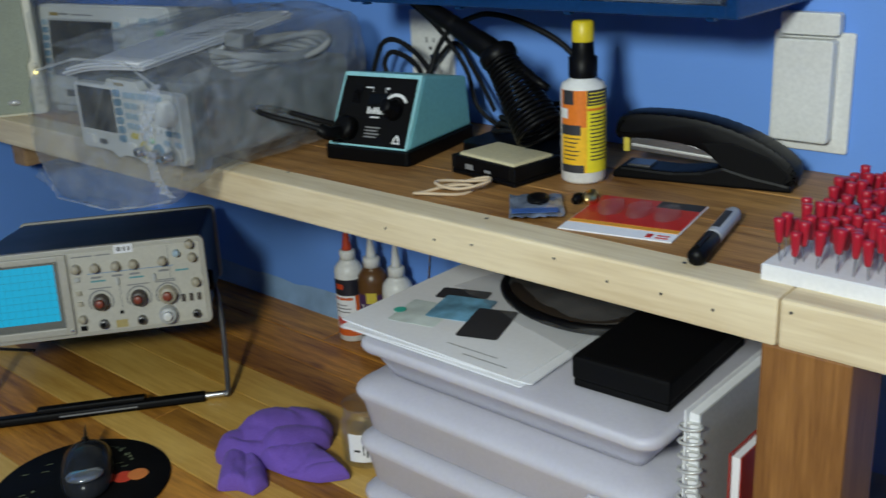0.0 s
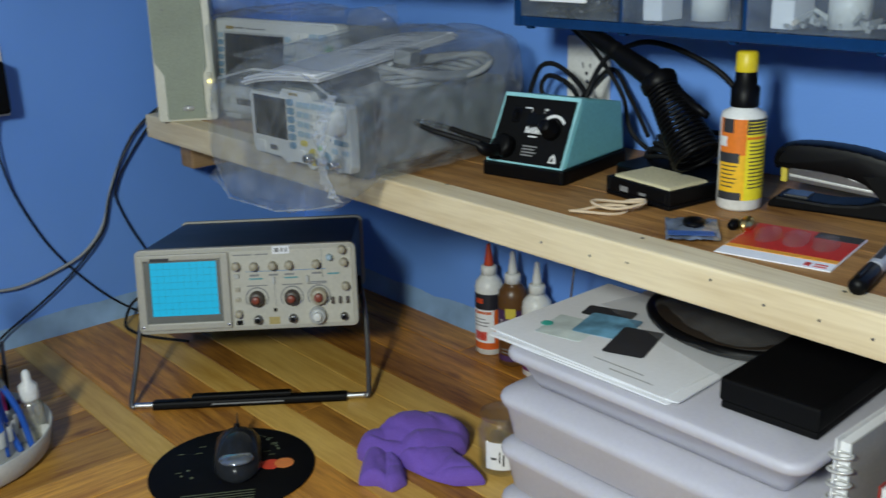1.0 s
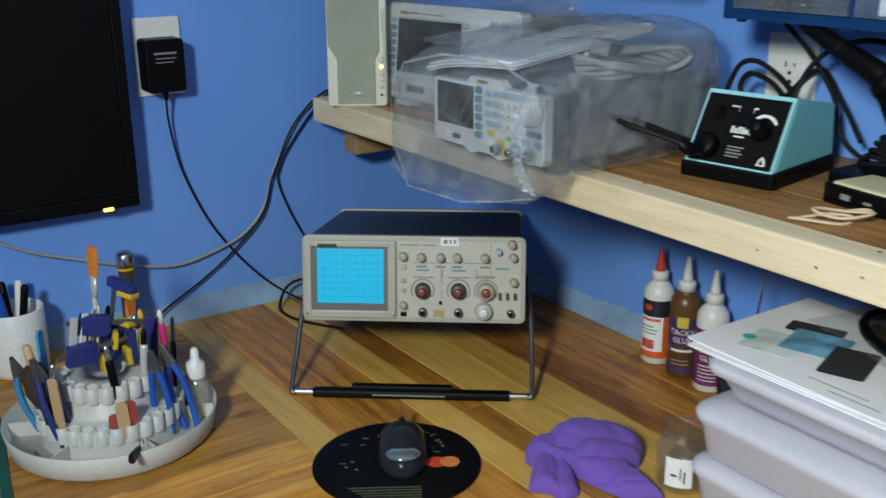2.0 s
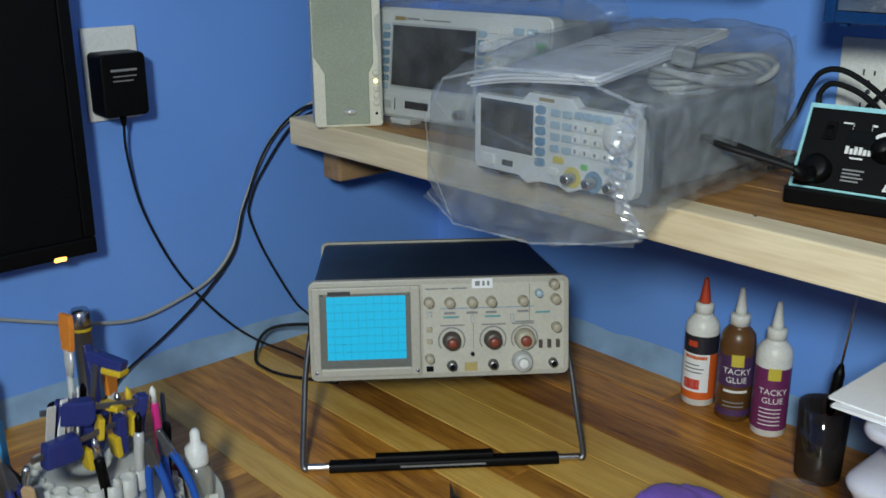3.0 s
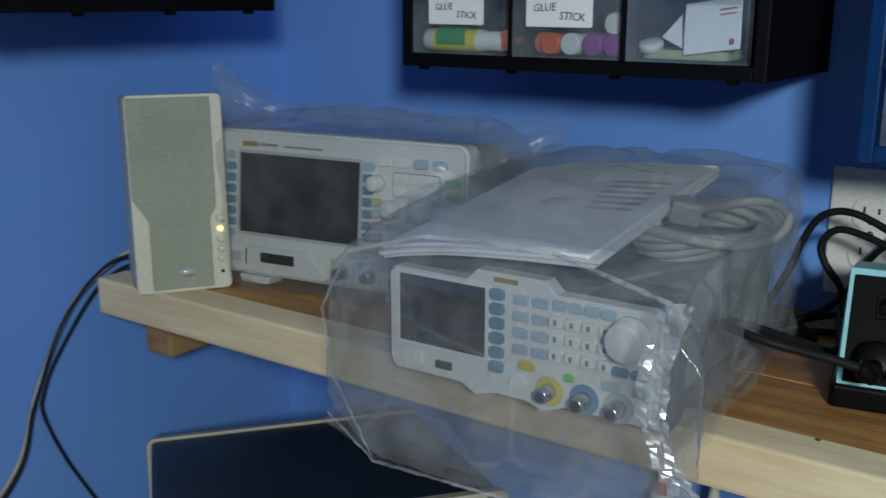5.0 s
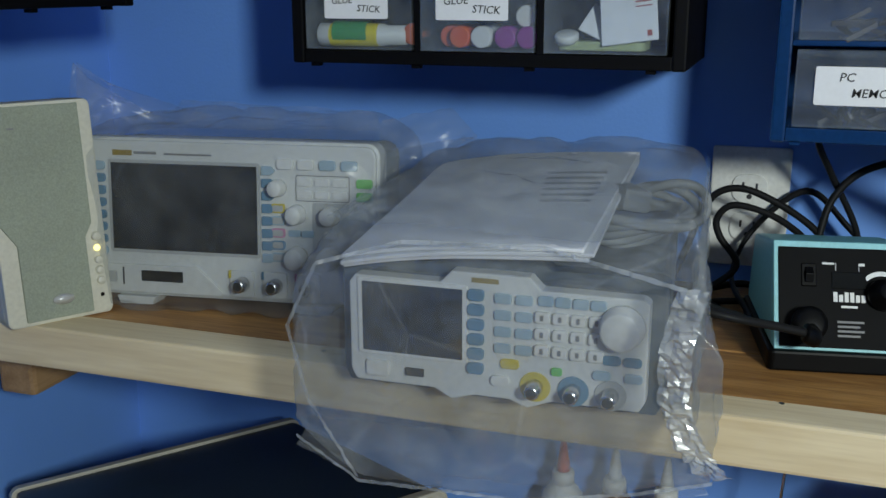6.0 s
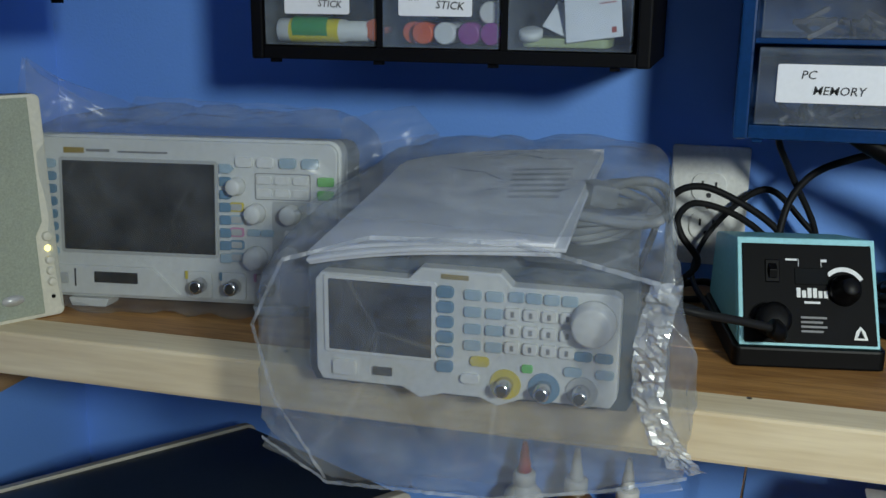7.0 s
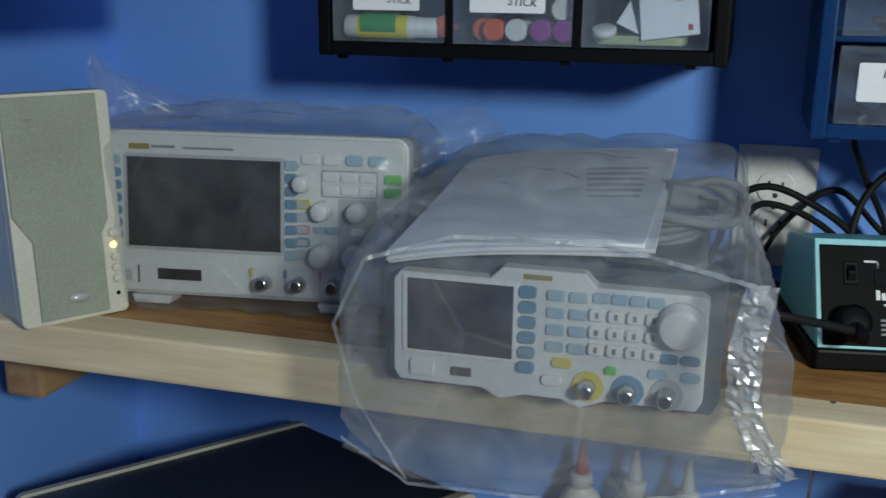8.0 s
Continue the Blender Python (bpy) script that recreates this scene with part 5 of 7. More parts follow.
part("film_corner", sheet([(-0.155, 0.0, 0.155), (-0.055, 0.03, 0.172), (-0.128, 0.012, 0.215), (-0.142, 0.008, 0.232)], 16, 16, 0.01, 15, 0.004), SOFT_FILM, bag2, "raised corner of film", True)
part("film_corner", sheet([(-0.155, 0.02, 0.15), (-0.02, 0.05, 0.178), (-0.118, 0.03, 0.208), (-0.141, 0.012, 0.232)], 16, 16, -0.012, 18, 0.004), SOFT_FILM, bag2, "", True)
part("film_tail", sheet([(0.145, 0.02, 0.115), (0.235, 0.06, 0.165), (0.205, 0.09, 0.187), (0.145, 0.05, 0.178)], 18, 16, 0.014, 21, 0.005), SOFT_FILM, bag2, "loose tail of film", True)
part("film_tail", sheet([(0.150, 0.05, 0.06), (0.195, 0.085, 0.09), (0.235, 0.062, 0.165), (0.150, 0.05, 0.15)], 18, 16, -0.014, 24, 0.005), SOFT_FILM, bag2, "", True)
part("film_ridge", sheet([(-0.06, 0.02, 0.170), (0.15, 0.03, 0.172), (0.14, 0.05, 0.186), (-0.05, 0.04, 0.196)], 26, 8, 0.008, 27, 0.004), SOFT_FILM, bag2, "", True)

man = grouped("manual", GEN @ pose(-0.020, 0.100, 0.134) @ pose(0, 0, 0, 8, -5, -2), "white printed manuals on top of the generator in the bag", "manual")
for k, (w, l, z, a) in enumerate(((0.184, 0.225, -0.0045, 0), (0.188, 0.23, -0.001, 1.2), (0.182, 0.225, 0.0025, -0.8))):
    bm = box(-w / 2, w / 2, -l / 2, l / 2, z, z + 0.003, 0.0006, 1)
    bmesh.ops.subdivide_edges(bm, edges=[e for e in bm.edges if abs((e.verts[0].co - e.verts[1].co).x) > 0.1], cuts=10)
    for v in bm.verts:
        v.co.z -= 0.007 * (v.co.x / (w / 2)) ** 2 * (1 if v.co.x < 0 else 0.3)
    bk = part("booklet", bm, PAPER, man, "", False, pose(0, 0, 0, 0, 0, a))
for k in range(6):
    part("print", box(0.035 - 0.002 * k, 0.075, -0.02 + 0.014 * k, -0.014 + 0.014 * k, 0.0062, 0.0068), plain("pale_print", (0.42, 0.42, 0.44), 0.7, relief=0) if k == 0 else bpy.data.materials["pale_print"], man, "", False, pose(0, 0, -0.001, 0, 1.0, 0))
coil = grouped("coiled_lead", GEN @ pose(0.083, 0.160, 0.110), "grey mains lead coiled inside the bag", "cable")
for k in range(5):
    part("loop", tube([(0.030 * math.cos(a) + 0.004 * k - 0.008, (0.062 + 0.003 * k) * math.sin(a), 0.004 * k + 0.006 * math.sin(a * 2 + k)) for a in np.linspace(0, 2 * math.pi, 15)[:-1]], 0.0042, 8, 5, True), GREY_CORD, coil, "", True, pose(0, 0, 0, 0, 14, -25))
part("tie", tube([(0.0, -0.058, -0.006), (0.0, -0.066, 0.008), (0.0, -0.056, 0.022)], 0.004, 8), WHITE_PL, coil, "white cable tie", True, pose(0, 0, 0, 0, 14, -25))
part("plug", box(-0.012, 0.012, -0.02, 0.02, 0.016, 0.034, 0.004), GREY_CORD, coil, "grey moulded plug", False, pose(-0.01, -0.04, 0.004, 0, 10, 30))


# ---- soldering iron in its coiled holder, with sponge tray ----
holder = grouped("iron_holder", pose(0, 0, 0), "black soldering iron resting in its coiled holder", "soldering iron")
A, B = Vector((1.057, -0.166, 1.166)), Vector((0.991, -0.154, 1.243))
way = (B - A).normalized()
n1 = way.orthogonal().normalized()
n2 = way.cross(n1)
part("spring", tube([A + (B - A) * (k / 144) * 0.95 + (0.016 + 0.011 * (1 - k / 144)) * (math.cos(k * 2 * math.pi / 8) * n1 + math.sin(k * 2 * math.pi / 8) * n2) for k in range(145)], 0.0023, 6, 2), BLACK, holder, "black coil spring", True)
turn = (B - A).to_track_quat("Z", "Y").to_matrix().to_4x4()
part("collar", lathe([(0.019, 0), (0.021, 0.004), (0.021, 0.012), (0.017, 0.016)], 22, False), BLACK, holder, "", True, Matrix.Translation(B - way * 0.01) @ turn)
C = Vector((0.777, -0.147, 1.339))
turn2 = (C - B).to_track_quat("Z", "Y").to_matrix().to_4x4()
part("iron_handle", lathe([(0.006, -0.05), (0.010, 0.0), (0.0135, 0.012), (0.0125, 0.03), (0.0115, 0.055), (0.0095, 0.07), (0.0105, 0.085), (0.0085, 0.12), (0.006, 0.135), (0.0035, 0.15)], 20), BLACK, holder, "black foam-gripped iron handle", True, Matrix.Translation(B) @ turn2)
part("iron_ring", lathe([(0.0100, 0.066), (0.0108, 0.068), (0.0108, 0.072), (0.0100, 0.074)], 18, False), BLACK_MATT, holder, "", True, Matrix.Translation(B) @ turn2)
part("iron_barrel", lathe([(0.004, -0.075), (0.005, -0.06), (0.005, 0.0)], 14), BLACK, holder, "", True, Matrix.Translation(B) @ turn2)
E_ = B + (C - B).normalized() * 0.145
part("iron_cord", tube([E_, E_ + Vector((-0.03, 0.015, 0.012)), E_ + Vector((-0.045, 0.045, -0.012)), E_ + Vector((-0.03, 0.08, -0.05)), Vector((0.855, -0.05, 1.20)), Vector((0.87, -0.045, 1.15)), Vector((0.92, -0.045, 1.126)), Vector((0.99, -0.04, 1.123))], 0.003, 8), RUBBER, holder, "black rubber cord", True)
part("base", prism(rounded(0.13, 0.085, 0.02, 0.975, -0.095), SHELF, SHELF + 0.014, 0.003, "z"), BLACK, holder, "black cast base")
part("bracket", tube([(0.985, -0.11, SHELF + 0.012), (0.983, -0.12, 1.18), (0.995, -0.152, 1.228)], 0.004, 8), BLACK, holder, "", True)
for k in range(5):
    part("cord_turn", tube([(0.955 + 0.045 * math.cos(a) + 0.006 * k, -0.06 + 0.028 * math.sin(a), SHELF + 0.018 + 0.0065 * k + 0.004 * math.sin(3 * a + k)) for a in np.linspace(0, 2 * math.pi, 13)[:-1]], 0.0032, 7, 5, True), RUBBER, holder, "", True)
tray = grouped("sponge_tray", pose(1.015, -0.175, SHELF) @ pose(0, 0, 0, 0, 0, -8), "black tray with a pale yellow cleaning sponge", "sponge tray")
part("tray", join(box(-0.050, 0.050, -0.036, 0.036, 0.0, 0.005, 0.001, 1), box(-0.050, -0.044, -0.036, 0.036, 0.005, 0.021, 0.0012, 1), box(0.044, 0.050, -0.036, 0.036, 0.005, 0.021, 0.0012, 1), box(-0.044, 0.044, -0.036, -0.030, 0.005, 0.021, 0.0012, 1), box(-0.044, 0.044, 0.030, 0.036, 0.005, 0.021, 0.0012, 1)), BLACK, tray)
part("sponge", box(-0.0435, 0.0435, -0.0295, 0.0295, 0.005, 0.0235, 0.003), plain("pale_sponge", (0.62, 0.55, 0.34), 0.95, vary=0.2, grain=120, relief=0.7), tray, "pale yellow damp sponge")
part("print", join(box(-0.026, -0.014, -0.0364, -0.0358, 0.008, 0.014), box(0.004, 0.014, -0.0364, -0.0358, 0.009, 0.012)), GREY_INK, tray)

# ---- spray bottle ----
can = grouped("spray_bottle", pose(1.100, -0.150, SHELF) @ pose(0, 0, 0, 0, 0, 38) @ Matrix.Diagonal((1, 1, 1.05, 1)), "white bottle with an orange and yellow label and yellow cap", "bottle")
part("body", lathe([(0.021, 0), (0.0235, 0.003), (0.0235, 0.092), (0.022, 0.098), (0.013, 0.103), (0.013, 0.106)], 36), WHITE_PL, can, "", True)
part("collar", lathe([(0.0145, 0.104), (0.0148, 0.106), (0.0148, 0.123), (0.0115, 0.125), (0.011, 0.139), (0.0105, 0.140)], 28), BLACK, can, "black pump collar", True)
part("cap", lathe([(0.0112, 0.138), (0.0115, 0.139), (0.011, 0.156), (0.009, 0.158)], 24), plain("yellow_cap", (0.72, 0.56, 0.02), 0.4), can, "yellow cap", True)


def wrap(name, parent, r, z0, z1, a0, a1, mat, n=14):
    bm = bmesh.new()
    lo = [bm.verts.new((r * math.cos(radians(a0 + (a1 - a0) * k / n)), r * math.sin(radians(a0 + (a1 - a0) * k / n)), z0)) for k in range(n + 1)]
    hi = [bm.verts.new((v.co.x, v.co.y, z1)) for v in lo]
    for k in range(n):
        bm.faces.new((lo[k], lo[k + 1], hi[k + 1], hi[k]))
    return part(name, bm, mat, parent, "", True)


ORANGE_L = plain("orange_label", (0.78, 0.20, 0.02), 0.4)
AMBER_L = plain("amber_label", (0.88, 0.50, 0.02), 0.4)
wrap("label", can, 0.0237, 0.058, 0.094, -160, -85, ORANGE_L)
wrap("label", can, 0.0237, 0.012, 0.058, -160, -85, AMBER_L)
wrap("label", can, 0.0237, 0.012, 0.094, -85, 20, YELLOW_LABEL)
wrap("label_bar", can, 0.0239, 0.050, 0.060, -160, -100, INK)
wrap("label_bar", can, 0.0239, 0.012, 0.020, -160, -92, INK)
wrap("label_bar", can, 0.0239, 0.066, 0.076, -160, -135, WHITE_INK)
wrap("label_bar", can, 0.0239, 0.080, 0.094, -150, -118, INK)
wrap("label_bar", can, 0.0239, 0.079, 0.094, -84, -14, INK)
for k in range(6):
    wrap("label_bar", can, 0.0239, 0.046 - 0.0042 * k, 0.0472 - 0.0042 * k, -150, -104 - 5 * (k % 3), INK)
for k in range(4):
    wrap("label_bar", can, 0.0241, 0.0905 - 0.0033 * k, 0.0915 - 0.0033 * k, -80, -22 - 4 * (k % 2), YELLOW_LABEL)
for k in range(13):
    wrap("label_bar", can, 0.0239, 0.070 - 0.0038 * k, 0.0713 - 0.0038 * k, -76, -12 - 5 * (k % 3), INK)
wrap("label_bar", can, 0.0239, 0.074, 0.0765, -84, 0, ORANGE_L)

# ---- stapler ----
def smooth_outline(points):
    return [(q.x, q.y) for q in smooth_line([(a, b, 0) for a, b in points], 3, True)]


stp = grouped("stapler", pose(1.210, -0.090, SHELF) @ pose(0, 0, 0, 0, 0, 12), "black desktop stapler with a bright steel magazine", "stapler")
top = [(-0.092, 0.048), (-0.091, 0.058), (-0.084, 0.066), (-0.065, 0.070), (-0.03, 0.070), (0.005, 0.066), (0.04, 0.056), (0.068, 0.043), (0.087, 0.030), (0.094, 0.018), (0.090, 0.006), (0.076, 0.003), (0.045, 0.011), (0.018, 0.022), (-0.004, 0.037), (-0.05, 0.043), (-0.086, 0.043)]
part("arm", prism(smooth_outline(top), -0.018, 0.018, 0.006), BLACK, stp, "black plastic top arm", True)
part("cheek", prism([(0.02, 0.021), (0.05, 0.012), (0.082, 0.006), (0.086, 0.018), (0.066, 0.034), (0.03, 0.046), (0.0, 0.044)], -0.0192, 0.0192, 0.001), BLACK_MATT, stp, "matt side cheek")
part("magazine", prism([(-0.078, 0.029), (-0.078, 0.0425), (-0.03, 0.0425), (0.012, 0.032), (0.018, 0.021)], -0.010, 0.010, 0.001), DARK_STEEL, stp, "steel staple magazine")
part("rail", prism([(-0.076, 0.0335), (-0.076, 0.0365), (0.012, 0.0285), (0.014, 0.0255)], -0.0112, 0.0112, 0.0008), SILVER, stp, "bright steel rail")
part("tip", box(-0.085, -0.0785, -0.011, 0.011, 0.027, 0.044, 0.001), BTN_YELLOW, stp)
part("base", prism([(-0.094, 0.0), (-0.095, 0.005), (-0.086, 0.013), (-0.03, 0.011), (0.0, 0.014), (0.022, 0.021), (0.05, 0.014), (0.088, 0.008), (0.090, 0.0)], -0.020, 0.020, 0.003), BLACK, stp, "black base")
part("anvil", box(-0.080, -0.055, -0.012, 0.012, 0.0110, 0.0142, 0.0005, 1), DARK_STEEL, stp)

# ---- small things lying on the shelf ----
rb = grouped("rubber_bands", pose(1.015, -0.260, SHELF), "three pale rubber bands lying on the shelf", "rubber band")
for k, (x, y, a, rx, ry) in enumerate(((-0.012, 0.0, 48, 0.031, 0.013), (0.012, 0.004, 62, 0.027, 0.013), (0.008, 0.0, 40, 0.026, 0.014))):
    part("band", tube([(x + rx * math.cos(t) * (1 + 0.1 * math.sin(2 * t + k)), y + ry * math.sin(t), 0.0024 + 0.0035 * k + 0.002 * math.sin(t * 2 + k)) for t in np.linspace(0, 2 * math.pi, 15)[:-1]], 0.0017, 7, 5, True), plain("tan_rubber", (0.62, 0.48, 0.32), 0.6), rb, "", True, pose(0, 0, 0, 0, 0, a))
RED_CARD = plain("red_card", (0.52, 0.02, 0.015), 0.35)
card = grouped("blister_card", pose(1.214, -0.234, SHELF) @ pose(0, 0, 0, 0, 0, 11) @ Matrix.Diagonal((0.92, 1.5, 1, 1)), "red and white blister card lying on the shelf", "package")
part("card", box(-0.058, 0.058, -0.036, 0.036, 0.0, 0.0012), PAPER, card)
part("print", box(-0.057, 0.057, -0.016, 0.035, 0.0012, 0.0017), RED_CARD, card)
part("print", box(-0.057, 0.057, -0.022, -0.0162, 0.0012, 0.0016), plain("orange_fade", (0.8, 0.35, 0.04), 0.4), card)
part("print", box(0.01, 0.057, 0.022, 0.0345, 0.0017, 0.0021), INK, card)
part("print", join(box(0.030, 0.036, -0.033, -0.027, 0.0012, 0.0016), box(0.040, 0.052, -0.033, -0.0315, 0.0012, 0.0016), box(0.040, 0.052, -0.029, -0.0275, 0.0012, 0.0016)), RED_CARD, card)
bl = part("blister", join(*[moved(lathe([(0.013, 0), (0.0125, 0.006), (0.008, 0.008)], 18), Matrix.Translation((-0.03 + 0.03 * k, 0.008, 0.0018))) for k in range(3)]), BLISTER, card, "clear blister", True)
part("bead", lathe([(0.006, -0.005), (0.0085, 0), (0.006, 0.005)], 16), BRASS, card, "gold coloured metal piece", True, pose(-0.060, 0.018, 0.0065, 20, 30, 0))
part("bead", lathe([(0.004, -0.006), (0.006, 0), (0.004, 0.006)], 14), BLACK, card, "", True, pose(-0.072, 0.014, 0.0058, 80, 40, 0))
pk = grouped("small_packet", pose(1.121, -0.262, SHELF) @ pose(0, 0, 0, 0, 0, 38) @ Matrix.Diagonal((1, 1.4, 1, 1)), "small silver and blue packet with a black disc", "package")
part("packet", sheet([(-0.026, -0.026, 0.0045), (0.026, -0.026, 0.0045), (0.026, 0.026, 0.0045), (-0.026, 0.026, 0.0045)], 16, 16, 0.003, 31, 0.0022), plain("silver_blue_film", (0.28, 0.33, 0.42), 0.25, 0.4, vary=0.5, grain=20), pk, "", True)
part("disc", lathe([(0.011, 0), (0.011, 0.0035), (0.006, 0.0045)], 20), BLACK, pk, "", True, Matrix.Translation((0.002, 0.006, 0.0068)))
part("strip", box(-0.024, 0.02, -0.024, -0.014, 0.0075, 0.0079), plain("packet_blue", (0.05, 0.12, 0.35), 0.4), pk)
mk = grouped("marker", pose(1.321, -0.318, SHELF + 0.0082) @ pose(0, 0, 0, 0, 0, 102.5) @ Matrix.Diagonal((1.08, 1.15, 1.15, 1)), "black and silver felt marker lying on the shelf", "marker")
part("cap", lathe([(0.0045, 0), (0.0068, 0.004), (0.0068, 0.046), (0.0062, 0.048)], 20), BLACK, mk, "black cap with a clip", True, pose(0, 0, 0, 0, 90, 0))
part("clip", box(0.004, 0.040, -0.0015, 0.0015, 0.0062, 0.0092, 0.0008, 1), BLACK, mk)
part("barrel", lathe([(0.0062, 0.0482), (0.0066, 0.052), (0.0066, 0.110), (0.0055, 0.116), (0.004, 0.118)], 20), plain("grey_marker_barrel", (0.42, 0.43, 0.45), 0.35), mk, "silver grey barrel", True, pose(0, 0, 0, 0, 90, 0))
part("print", box(0.058, 0.1, -0.0028, 0.0028, 0.0062, 0.0068), INK, mk)

# foam block with red-capped pins
pins = grouped("pin_block", pose(1.374, -0.312, SHELF), "white foam block stuck with red-capped test pins", "pin block")
part("foam", box(0.0, 0.24, 0.0, 0.19, 0.0, 0.014, 0.001, 1), plain("white_foam", (0.74, 0.74, 0.76), 0.9, vary=0.06), pins)
REDCAP = plain("red_plastic_cap", (0.42, 0.012, 0.03), 0.35)
cap_mesh = wire_mesh = None
rng = random.Random(12)
for i in range(17):
    for j in range(14):
        x, y = 0.010 + 0.0138 * i + rng.uniform(-0.003, 0.003), 0.010 + 0.0131 * j + rng.uniform(-0.003, 0.003)
        z = rng.uniform(0.006, 0.020)
        tip = pose(x, y, 0.014, rng.uniform(-5, 5), rng.uniform(-5, 5), 0)
        if cap_mesh is None:
            c = part("pin_cap", lathe([(0.0021, 0), (0.0029, 0.0025), (0.0043, 0.0155), (0.0046, 0.0185), (0.0037, 0.0195)], 10), REDCAP, pins, "", True, tip @ Matrix.Translation((0, 0, z)))
            w = part("pin", lathe([(0.0006, -0.01), (0.0006, 0.026)], 6), STEEL, pins, "", False, tip)
            cap_mesh, wire_mesh = c.data, w.data
        else:
            for nm, me, mm in (("pin_cap", cap_mesh, tip @ Matrix.Translation((0, 0, z))), ("pin", wire_mesh, tip)):
                o = new(nm, me)
                o.parent = pins
                o.matrix_local = mm


# ---- translucent drawer stack with papers ----
FROST = plain("frosted_plastic", (0.555, 0.545, 0.61), 0.45, vary=0.05, relief=0.02)
FROST.node_tree.nodes["Principled BSDF"].inputs["Subsurface Weight"].default_value = 0.6
FROST.node_tree.nodes["Principled BSDF"].inputs["Subsurface Radius"].default_value = (0.02, 0.02, 0.024)
FROST.node_tree.nodes["Principled BSDF"].inputs["Subsurface Scale"].default_value = 1.0


def rect_loft(w, d, r, rings):
    """Stacked rounded rectangles: (inset, z)."""
    bm = bmesh.new()
    loops = [[bm.verts.new((x, y, z)) for x, y in rounded(w - 2 * i, d - 2 * i, max(r - i * 0.5, 0.004), 0, 0, 6)] for i, z in rings]
    for a, b in zip(loops, loops[1:]):
        for k in range(len(a)):
            bm.faces.new((a[k], a[(k + 1) % len(a)], b[(k + 1) % len(a)], b[k]))
    bm.faces.new(loops[0][::-1])
    bm.faces.new(loops[-1])
    return bm


stack = grouped("drawer_stack", pose(1.131, -0.207, DESK), "stack of frosted translucent plastic drawers on the desk", "drawers")
tops = [0.0, 0.047, 0.112, 0.176, 0.222]
for lo, hi in zip(tops, tops[1:]):
    if hi > 0.2:
        rings = [(0.036, lo + 0.0005), (0.032, lo + 0.008), (0.020, hi - 0.017), (0.010, hi - 0.012), (0.008, hi - 0.008), (0.009, hi - 0.002), (0.013, hi - 0.0003)]
    else:
        rings = [(0.016, lo + 0.0005), (0.012, lo + 0.005), (0.006, hi - 0.026), (0.0015, hi - 0.019), (0.0, hi - 0.014), (0.0012, hi - 0.010), (0.005, hi - 0.0065), (0.012, hi - 0.0035), (0.024, hi - 0.0005)]
    part("drawer", rect_loft(0.380, 0.328, 0.026, rings), FROST, stack, "", True)
part("catch", box(0.120, 0.145, -0.1645, -0.158, 0.146, 0.154, 0.002), FROST, stack)
Z = DESK + 0.222
pap = grouped("paper_sheets", pose(1.039, -0.246, Z) @ pose(0, 0, 0, 0, 0, 0.5), "white printed sheets with blue pictures lying on the drawers", "papers")
for k, (a, dx) in enumerate(((0, 0.0), (2.0, 0.004), (-1.2, -0.004))):
    part("sheet", prism(rounded(0.245, 0.205, 0.003), 0.0004 + 0.0022 * k, 0.002 + 0.0022 * k, 0.0, "z"), PAPER, pap, "", False, pose(dx, 0.002 * k, 0, 0, 0, a))
T_ = 0.0065
PICT_B, PICT_T = plain("picture_blue", (0.16, 0.38, 0.55), 0.5, vary=0.7, grain=12), plain("picture_teal", (0.62, 0.70, 0.68), 0.5, vary=0.35, grain=10)
for at, wd, dp, turn, mat in (((-0.062, -0.034), 0.058, 0.060, 12, PICT_T), ((-0.058, 0.030), 0.060, 0.030, 18, INK), ((-0.034, -0.002), 0.062, 0.062, 16, PICT_B), ((0.015, -0.018), 0.046, 0.074, 19, INK)):
    T_ += 0.0003
    part("picture", prism(rounded(wd, dp, 0.004), T_, T_ + 0.0002, 0, "z"), mat, pap, "", False, pose(*at, 0, 0, 0, turn))
part("picture", lathe([(0.007, T_ + 0.0005), (0.007, T_ + 0.0009)], 16), plain("teal_dot", (0.05, 0.45, 0.36), 0.5), pap, "", False, Matrix.Translation((-0.088, -0.044, 0)))
for k in range(2):
    part("print", box(0.01 + 0.03 * k, 0.075 + 0.02 * k, -0.078 - 0.011 * k, -0.0770 - 0.011 * k, T_, T_ + 0.0003), GREY_INK, pap)
pouch = grouped("clear_pouch", pose(1.10, -0.165, Z + 0.008) @ pose(0, 0, 0, 0, 0, -18), "clear plastic pack with a dark brown disc inside", "package")
part("disc", lathe([(0.020, 0.004), (0.066, 0.003), (0.068, 0.007), (0.064, 0.012), (0.022, 0.010)], 40), plain("brown_disc", (0.022, 0.016, 0.012), 0.5), pouch, "dark brown disc", True, Matrix.Diagonal((1.38, 0.95, 1, 1)))
part("ring", tube([(0.10 * math.cos(a), 0.066 * math.sin(a), 0.008) for a in np.linspace(0, 2 * math.pi, 21)[:-1]], 0.006, 8, 4, True), BLACK, pouch, "", True)
part("film", sheet([(-0.12, -0.085, 0.004), (0.12, -0.085, 0.004), (0.12, 0.085, 0.012), (-0.12, 0.085, 0.012)], 26, 20, 0.012, 41, 0.004), glass("thin_pouch_film", (0.93, 0.93, 0.93), 0.2, 0.06, gloss=0.08), pouch, "crumpled clear film", True)
bb = grouped("black_box", pose(1.243, -0.228, Z) @ pose(0, 0, 0, 0, 0, 3), "flat matt black box on the drawers", "box")
part("base", box(-0.0485, 0.0485, -0.083, 0.083, 0.0005, 0.008, 0.002), BLACK_MATT, bb)
part("lid", box(-0.050, 0.050, -0.0845, 0.0845, 0.0084, 0.032, 0.0035), BLACK_MATT, bb)
